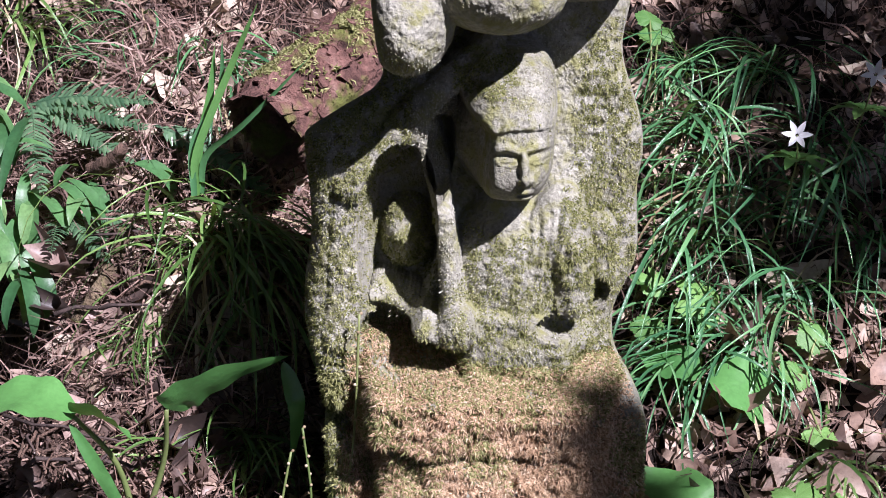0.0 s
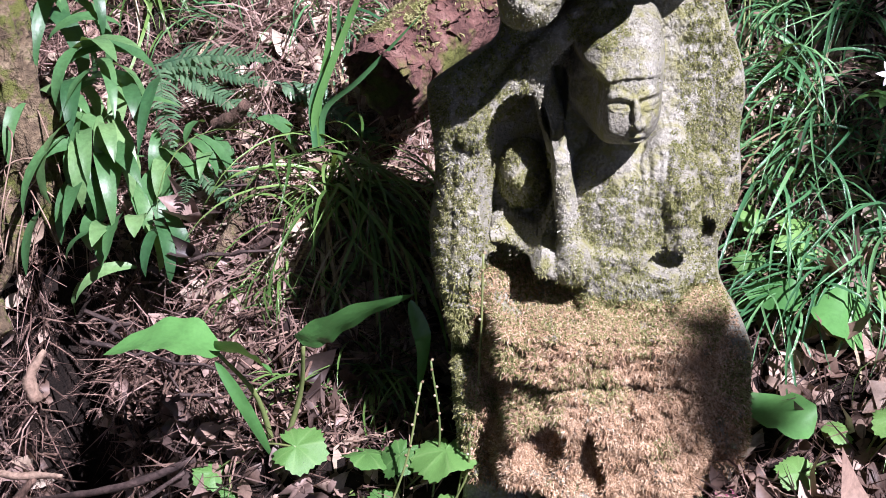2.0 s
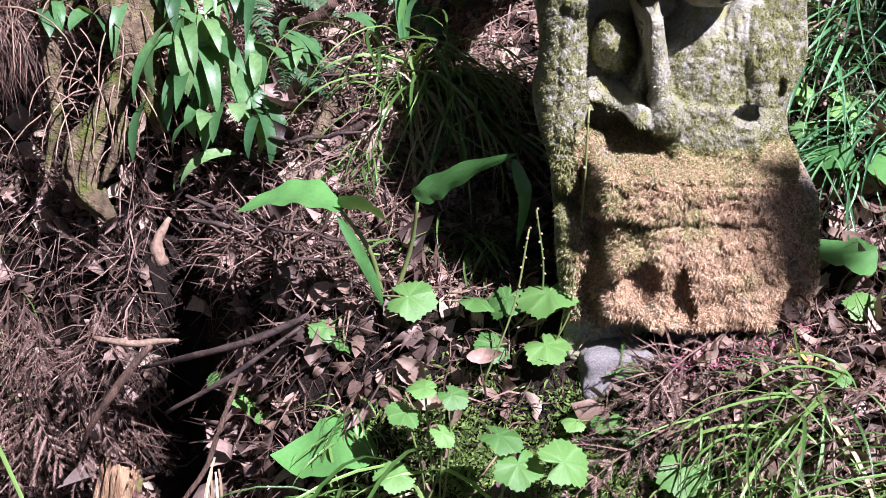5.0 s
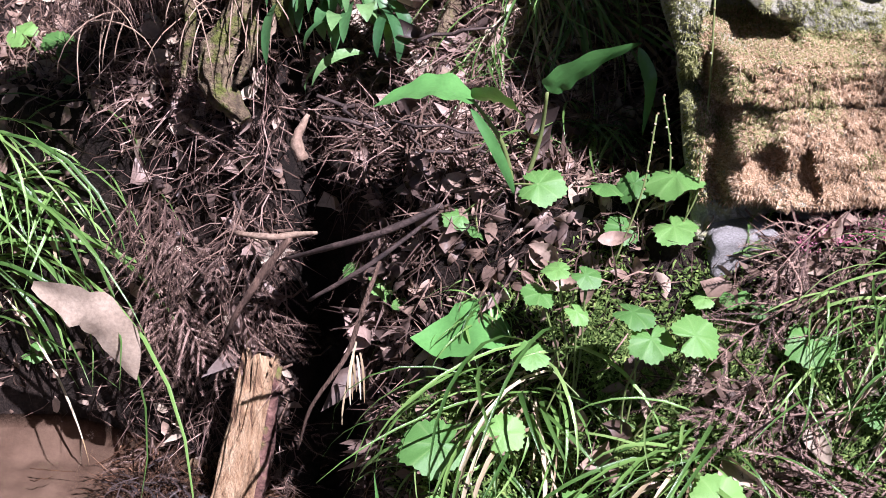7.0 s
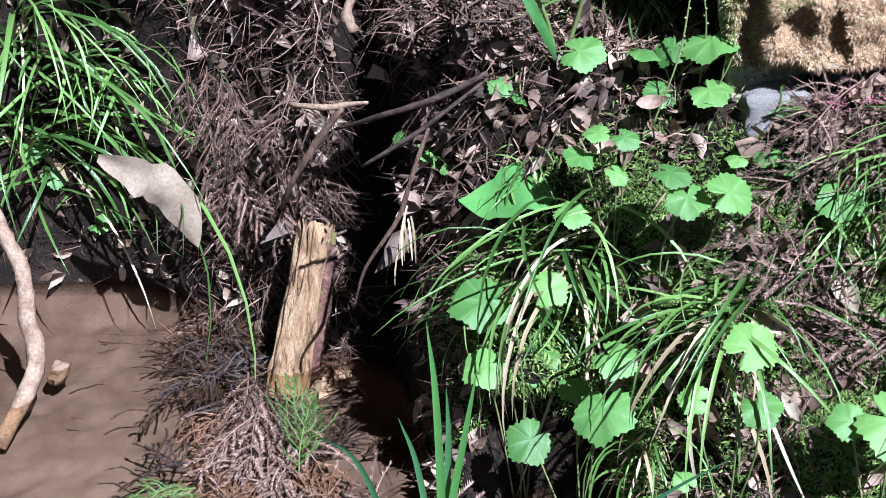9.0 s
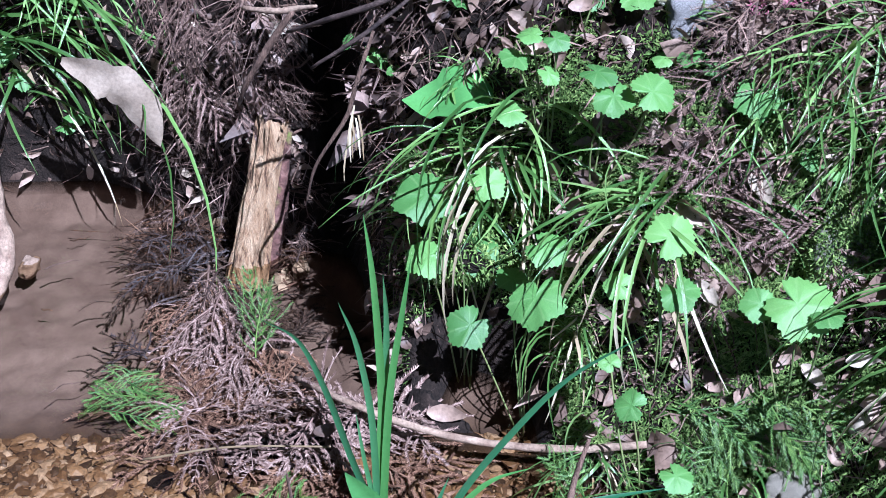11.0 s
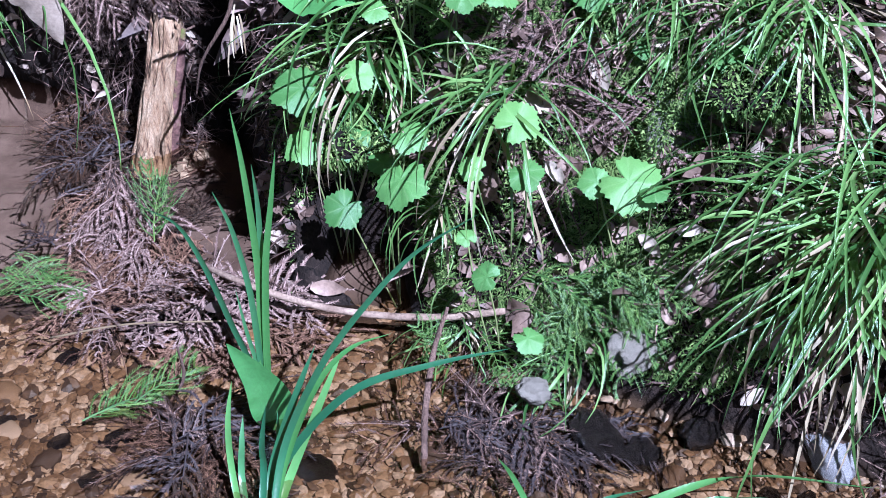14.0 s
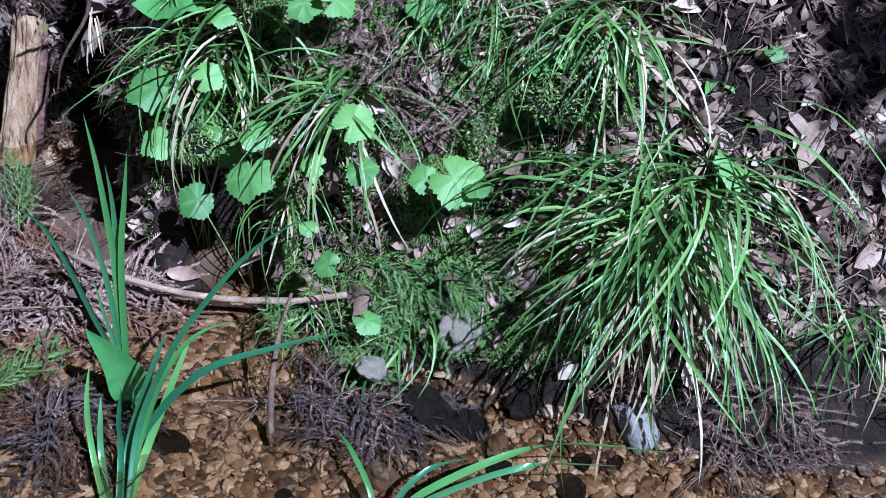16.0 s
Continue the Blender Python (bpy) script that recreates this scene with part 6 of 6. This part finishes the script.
# flower stalks of the round-leaved plants
for k, (a, b) in enumerate((((-0.10, 1.45, 0.67), (-0.075, 1.44, 1.0)), ((-0.20, 1.42, 0.62), (-0.145, 1.45, 0.83)), ((-0.11, 1.44, 0.66), (-0.085, 1.43, 0.775)), ((-0.13, 1.46, 0.67), (-0.135, 1.47, 0.85)),
                            ((-0.30, 1.37, 0.40), (-0.24, 1.38, 0.60)), ((0.07, 1.10, 0.30), (0.14, 1.09, 0.37)), ((-0.41, 1.29, 0.08), (-0.405, 1.28, 0.36)))):
    a, b = Vector(a), Vector(b)
    thing = new("flower_stalk")
    thing.location = a
    g = Geo()
    pts = smooth_path([Vector(), (b - a) * 0.5 + Vector((0.01, 0, 0.0)), b - a], 8)
    g.tube(pts, [0.0015] * len(pts), 5)
    g.link("stem", M_STEM, thing)
    g = Geo()
    for i in range(8, len(pts)):
        q = Vector((0.004 * math.cos(i * 2.4), 0.004 * math.sin(i * 2.4), 0.001))
        g.tube([pts[i], pts[i] + q * 0.6, pts[i] + q], [0.0008, 0.0022, 0.001], 5)
    g.link("flower_spike", M_STRAW, thing)
    tagged(thing, "slender upright flower stalk with tiny pale buds", "flower stalk", "flower stalks")


# white flowers in the shade
def anemone(x, y, z, fx, fy, fz, seed, petal=None, size=1.0, name="white_flower", label="white star-shaped woodland flower on a thin stem"):
    thing = new(name)
    thing.location = (x, y, z)
    top = Vector((fx - x, fy - y, fz - z))
    g = Geo()
    path = smooth_path([Vector(), top * 0.6 + Vector((0.01, 0, 0.02)), top], 5)
    g.tube(path, [0.0012] * len(path), 5)
    g.link("stem", M_STEM, thing)
    d = facing((-0.2, -0.9, 0.5), seed)
    for k in range(6):
        a = 6.2832 * k / 6
        g = Geo()
        t = d.to_3x3() @ Vector((math.cos(a), math.sin(a), 0.35))
        s = d.to_3x3() @ Vector((-math.sin(a), math.cos(a), 0))
        blade_leaf(g, [top + t * (0.002 + 0.018 * size * i / 5) for i in range(6)], 0.008 * size, s, 0.7, 0.0, 0.2, k)
        g.link("petal", petal or M_PETAL, thing)
    for k in range(6):
        g = Geo()
        a = k * 1.05
        c = path[6]
        blade_leaf(g, arc(c, a, 0.3, -0.5, 0.05, 6), 0.018, Vector((-math.sin(a), math.cos(a), 0)), 0.8, 0.2, 0.2, k)
        g.link("leaf", M_MITELLA, thing)
    tagged(thing, label, "flower", "woodland flowers")


anemone(0.50, 1.85, 1.00, 0.540, 1.80, 1.220, 0.3)
anemone(0.44, 1.82, 0.97, 0.452, 1.80, 1.137, 1.1)
anemone(0.508, 1.080, 0.458, 0.528, 1.06, 0.528, 0.7, M_VIOLET, 0.55, "violet_flower", "small deep violet flower among dead leaves")


# ---- single dead leaves ----
def dead_leaf(corners, label, material, seed, bend=0.01, name="dead_leaf"):
    """A dry leaf spanned by base, tip and half width along side, curled."""
    (bx, by, bz), (tx, ty, tz), (sx, sy, sz), w = corners
    a, b, s = Vector((bx, by, bz)), Vector((tx, ty, tz)), Vector((sx, sy, sz)).normalized()
    n = s.cross(b - a).normalized()
    g = Geo()
    blade_leaf(g, [a.lerp(b, k / 10) + n * bend * math.sin(math.pi * k / 10) for k in range(11)], w, s, 0.75, 0.14, 0.25, seed)
    ob = g.link(name, material)
    tagged(ob, label, "leaf", "large dead leaves")


g = Geo()
blade_leaf(g, smooth_path([(-1.202, 1.84, 0.392), (-1.111, 1.82, 0.357), (-1.058, 1.82, 0.294), (-1.037, 1.84, 0.199)], 6), 0.088, Vector((0.75, -0.1, 0.75)), 1.0, 0.13, 0.25, 3)
tagged(g.link("dead_leaf", M_PALELEAF), "large pale tan dead leaf hanging by the pool", "leaf", "large dead leaves")
for k, (x, y, z, s, yaw, m) in enumerate(((0.108, 1.24, 0.53, 0.075, -1.2, 0), (0.055, 1.21, 0.46, 0.085, -1.6, 0), (0.245, 1.49, 0.745, 0.07, 0.5, 0), (0.05, 1.34, 0.645, 0.07, 0.2, 1), (0.226, 1.35, 0.69, 0.05, -0.8, 2),
                                          (0.193, 1.03, 0.265, 0.05, 0.1, 0), (0.473, 1.775, 0.965, 0.10, 0.4, 0), (-0.62, 1.14, 0.05, 0.05, 0.5, 1), (-0.43, 1.20, 0.03, 0.07, -0.15, 1), (0.25, 1.37, 0.69, 0.045, 0.6, 2),
                                          (0.21, 1.39, 0.69, 0.045, 2.0, 2), (-0.27, 1.40, 0.60, 0.05, 0.4, 1), (-0.02, 1.15, 0.30, 0.06, -1.4, 0), (0.13, 1.05, 0.22, 0.055, -1.3, 0), (-0.30, 1.46, 0.62, 0.06, 2.0, 1),
                                          (-0.40, 1.55, 0.70, 0.04, -1.3, 1), (0.66, 1.05, 0.45, 0.09, 0.4, 1), (0.72, 0.97, 0.40, 0.09, 2.3, 1), (-0.20, 1.42, 0.66, 0.05, 0.2, 1))):
    d = Vector((math.cos(yaw), math.sin(yaw), 0))
    n = ground_normal(x, y)
    d = (d - n * d.dot(n) * 0.7).normalized()
    side = n.cross(d)
    c = Vector((x, y, max(z, rough_ground(x, y) + 0.012)))
    dead_leaf((tuple(c - d * s * 0.5), tuple(c + d * s * 0.5), tuple(side), s * 0.42), ("pale dry fallen leaf", "brown curled fallen leaf", "yellow fallen leaf")[m] + " on the bank", (M_PALELEAF, M_LITTER, M_YELLOW)[m], k, 0.012)


# ---- stones ----
def stone_mesh(name, seed, sub=3, rough=0.25, square=False):
    bm = bmesh.new()
    bmesh.ops.create_icosphere(bm, subdivisions=sub, radius=1.0)
    for v in bm.verts:
        if square:
            v.co /= sum(abs(q) ** 6 for q in v.co) ** (1 / 6)
        v.co *= 1 + rough * noise.fractal(v.co * 1.3 + Vector((seed * 7.3, 0, 0)), 1.0, 2.0, 4)
    me = bpy.data.meshes.new(name)
    bm.to_mesh(me)
    bm.free()
    me.polygons.foreach_set("use_smooth", [True] * len(me.polygons))
    return me


for k, (x, y, z, a, b, c, m, label) in enumerate((
    (-0.064, 0.91, 0.037, 0.028, 0.022, 0.020, M_PALESTONE, "pale rounded stone at the water's edge"),
    (0.102, 0.97, 0.062, 0.040, 0.030, 0.027, M_PALESTONE, "grey rough stone at the foot of the bank"),
    (-0.022, 1.425, 0.630, 0.052, 0.036, 0.048, M_ROCK, "flat-topped grey stone before the statue"),
    (0.03, 0.87, -0.04, 0.060, 0.045, 0.045, M_WETROCK, "dark wet stone with water running over it"),
    (0.10, 0.84, -0.05, 0.045, 0.040, 0.030, M_WETROCK, "dark wet stone in the stream"),
    (0.205, 0.87, -0.03, 0.034, 0.028, 0.026, M_WETROCK, "small dark wet stone under the sedge"),
    (-1.32, 1.74, -0.02, 0.026, 0.022, 0.018, M_TWIG, "small yellow-brown stone in the pool"),
    (-1.02, 1.68, -0.04, 0.035, 0.028, 0.022, M_BARK, "brown stone under shallow water"),
    (0.40, 0.80, -0.02, 0.045, 0.035, 0.026, M_ROCK, "pale flat stone beneath the sedge"),
    (-0.05, 0.72, -0.05, 0.035, 0.03, 0.022, M_PEBBLE, "round brown stone in the stream"),
    (-0.42, 0.82, -0.05, 0.04, 0.03, 0.022, M_WETROCK, "dark wet stone in the stream"),
)):
    me = stone_mesh("stone", k, 4, 0.12 if k == 2 else 0.34, k in (1, 2, 8))
    me.materials.append(m)
    ob = new("stone", me)
    ob.matrix_world = (pose(x, y, z, 3, -3, 6) if k == 2 else pose(x, y, z, 10 * k, 7 * k, 37 * k)) @ Matrix.Diagonal((a, b, c, 1))
    tagged(ob, label, "stone", "stones")

# overhanging turf: root-bound soil above the two hollows, and a lip added to shade the boulder
for k, (x, y, z, a, b, c, label) in enumerate(((-1.03, 1.98, 0.99, 0.11, 0.08, 0.06, "overhanging clod of dark root-bound soil by the stump"), (-0.37, 1.38, 0.24, 0.11, 0.07, 0.045, "overhanging turf of dark soil above the water hollow"),
                                                     (0.335, 1.115, 0.475, 0.11, 0.07, 0.045, "mossy lip of turf added to shade the boulder"))):
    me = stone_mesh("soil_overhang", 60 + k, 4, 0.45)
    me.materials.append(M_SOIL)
    ob = new("soil_overhang", me)
    ob.matrix_world = pose(x, y, z, 0, 0, 20) @ Matrix.Diagonal((a, b, c, 1))
    tagged(ob, label, "turf", "overhanging turf")
    rr = np.random.default_rng(95 + k)
    tri = [(ob.matrix_world @ q.center, (ob.matrix_world.to_3x3().inverted().transposed() @ q.normal).normalized()) for q in me.polygons]
    pick = rr.integers(0, len(tri), 4500)
    pos = np.array([tuple(tri[i][0]) for i in pick]) + rr.normal(0, 0.004, (4500, 3))
    tagged(fur("turf_moss" if k else "turf_rootlets", pos, np.array([tuple(tri[i][1]) for i in pick]), (0.045, 0.013, 0.010)[k], (0.0016, 0.003, 0.0026)[k], (M_DEADCEDAR, M_FERNMOSS, M_FERNMOSS)[k], 1.0, (1.6, 0.6, 0.5)[k], 97 + k),
           ("dead rootlets hanging from the overhanging clod", "green moss over the overhanging turf", "green moss over the lip of turf")[k], ("rootlets", "moss", "moss")[k], kind="stuff")

# pebbles of the stream bed
r = random.Random(9)
lumps = [stone_mesh("pebble", s, 1, 0.55) for s in range(4)]
v, f = [], []
for _ in range(34000):
    x, y = r.uniform(-1.25, 0.95), r.uniform(0.58, 1.25)
    if relief(x, y) > -0.03:
        continue
    s = 0.0035 + 0.012 * r.random() ** 5
    m = pose(x, y, rough_ground(x, y) + s * 0.3, r.uniform(-20, 20), r.uniform(-20, 20), r.uniform(0, 360)) @ Matrix.Diagonal((s * r.uniform(0.8, 1.7), s, s * r.uniform(0.3, 0.55), 1))
    me = lumps[r.randrange(4)]
    n0 = len(v)
    v += [tuple(m @ q.co) for q in me.vertices]
    f += [tuple(n0 + i for i in p.vertices) for p in me.polygons]
tagged(link_mesh("pebbles", v, f, M_PEBBLE, None, False), "small orange, brown and grey stream pebbles", "pebbles", kind="stuff")

r = random.Random(19)
for _ in range(46):
    x, y = (r.uniform(-1.05, -0.5), r.uniform(0.78, 1.12)) if _ < 28 else (r.uniform(-0.45, 0.7), r.uniform(0.66, 0.86))
    if relief(x, y) > -0.03:
        continue
    q = r.uniform(0.012, 0.026)
    me = stone_mesh("flat_stone", 70 + _, 2, 0.45)
    me.materials.append(M_PEBBLE if r.random() < 0.75 else M_WETROCK)
    ob = new("flat_stone", me)
    ob.matrix_world = pose(x, y, rough_ground(x, y) + q * 0.25, r.uniform(-12, 12), r.uniform(-12, 12), r.uniform(0, 360)) @ Matrix.Diagonal((q * r.uniform(1, 1.6), q, q * 0.45, 1))
    tagged(ob, "flat worn stone among the stream gravel", "stone", "flat stream stones")

# ---- moss ----
def statue_fur(name, k, weight, length, width, material, label, seed, sag=0.5):
    r = random.Random(seed)
    pos, nor = [], []
    while len(pos) < k:
        s, v = r.uniform(0.01, 0.985), r.uniform(0.68, 1.375)
        left, right = slab_sides(v)
        u = left + (right - left) * s
        if r.random() > weight(u, v):
            continue
        fi, fj = s * (NS - 1), (v - 0.60) / 0.78 * (NV - 1)
        i, j = int(fi), min(NV - 3, int(fj))
        a, b, c = SKIN[j, i], SKIN[j, min(NS - 1, i + 3)], SKIN[min(NV - 1, j + 2), i]
        n = np.cross(b - a, c - a)
        n /= np.linalg.norm(n) + 1e-9
        pos.append(a + (SKIN[j, min(NS - 1, i + 1)] - a) * (fi - i) + (SKIN[j + 1, i] - a) * (fj - j))
        nor.append(n if n[1] < 0 else -n)
    ob = fur(name, np.array(pos), np.array(nor), length, width, material, 0.9, sag, seed)
    return tagged(ob, label, "moss", kind="stuff")


def patch(u, v, s, lo, seed):
    return sstep(lo - 0.06, lo + 0.1, 0.5 + 0.5 * noise.fractal(Vector((u * s, v * s, seed)), 1.0, 2.0, 3))


def on_base(u, v):
    return sstep(-0.095, -0.07, u) * sstep(0.66, 0.74, v) * sstep(0.95, 0.925, v) * (1 - 0.7 * sstep(0.19, 0.22, u)) * (0.35 + 0.65 * patch(u, v, 22, 0.42, 2))


def green_base(u, v):
    return sstep(-0.09, -0.06, u) * sstep(0.70, 0.80, v) * sstep(0.955, 0.935, v) * max(0.7 * patch(u, v, 9, 0.62, 5), sstep(0.90, 0.925, v) * 0.8, sstep(0.02, -0.04, u) * sstep(0.85, 0.88, v) * 0.7)


def on_body(u, v):
    side = max(0.8 * sstep(-0.055, -0.085, u), 0.9 * sstep(0.135, 0.16, u), 0.5 * sstep(1.06, 1.0, v))
    if 0.03 < u < 0.13 and 1.12 < v < 1.24:
        side = 0.02
    if u < -0.03 and 1.13 < v < 1.26:
        side = 1.6
    if -0.068 < u < 0.0 and 1.01 < v < 1.10:
        side = 3.0
    if 0.13 < u < 0.20 and 1.04 < v < 1.14:
        side = 1.6
    if 0.01 < u < 0.075 and 1.245 < v < 1.29:
        side = 1.5
    if 0.03 < u < 0.13 and 0.97 < v < 1.09:
        side = 0.7
    return sstep(0.92, 0.96, v) * sstep(1.33, 1.26, v) * min(1.0, 0.75 * side * patch(u, v, 85, 0.44, 8))


def crust(u, v):
    if 0.02 < u < 0.135 and 1.06 < v < 1.24:
        return 0.0
    return sstep(0.93, 0.97, v) * sstep(1.33, 1.25, v) * (0.1 + 0.9 * patch(u, v, 20, 0.5, 31))


statue_fur("lichen_on_statue", 16000, crust, 0.0019, 0.0011, M_LICHEN, "grey-green lichen crust roughening the stone", 64, 0.3)
statue_fur("dry_moss_on_base", 95000, on_base, 0.0058, 0.0012, M_DRYMOSS, "dry orange-brown moss fringe on the stone base", 61, 0.45)
statue_fur("green_moss_on_base", 22000, green_base, 0.0062, 0.0012, M_MOSS, "olive green moss along the base's upper edge", 62, 0.35)
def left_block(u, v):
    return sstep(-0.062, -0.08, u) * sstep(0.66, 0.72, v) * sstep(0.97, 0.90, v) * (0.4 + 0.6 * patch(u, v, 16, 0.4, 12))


# moss that also darkens the left block, in place of the pedestal's shade
statue_fur("dark_moss_on_statue", 4500, left_block, 0.0045, 0.0014, M_MOSS, "green moss standing in for shade on the lower edge of the stone", 65, 0.6)
statue_fur("moss_on_statue", 36000, on_body, 0.0030, 0.0010, M_MOSS, "olive green moss patches on the statue", 63, 0.6)
p, n = spots_on_ground(64000, -0.75, 0.45, 0.9, 1.5, lambda x, y, z: (sstep(0.0, 0.06, z) * sstep(0.66, 0.5, z)) * (0.0 if -0.50 < x < -0.25 and z < 0.12 else 1.0) * (0.25 + 0.75 * patch(x, z, 5, 0.42, 3)), 71)
tagged(fur("creeping_moss", p, n, 0.0095, 0.0026, M_FERNMOSS, 1.0, 0.2, 72), "dark green creeping moss covering the bank", "moss", kind="stuff")
p, n = spots_on_ground(700, 0.05, 0.24, 1.36, 1.44, lambda x, y, z: 1.0, 73)
tagged(fur("pink_moss", p, n, 0.010, 0.002, M_PINK, 1.0, 0.2, 74), "magenta pink tinted moss before the statue", "moss", kind="stuff")

# mossy boulder in the bank
me = stone_mesh("mossy_boulder", 31, 4, 0.3)
me.materials.append(M_STONE)
boulder = new("mossy_boulder", me)
boulder.matrix_world = pose(0.25, 1.20, 0.365, 0, 0, 20) @ Matrix.Diagonal((0.13, 0.085, 0.125, 1))
tagged(boulder, "rounded boulder cloaked in dark green moss", "boulder")
rr = np.random.default_rng(91)
tri = [(boulder.matrix_world @ q.center, (boulder.matrix_world.to_3x3().inverted().transposed() @ q.normal).normalized()) for q in me.polygons]
tri = [t for t in tri if t[1].y < 0.3]
pick = rr.integers(0, len(tri), 24000)
pos = np.array([tuple(tri[i][0]) for i in pick]) + rr.normal(0, 0.006, (24000, 3))
tagged(fur("boulder_moss", pos, np.array([tuple(tri[i][1]) for i in pick]), 0.0065, 0.0019, M_FERNMOSS, 1.0, 0.3, 92), "thick green moss on the boulder", "moss", kind="stuff")
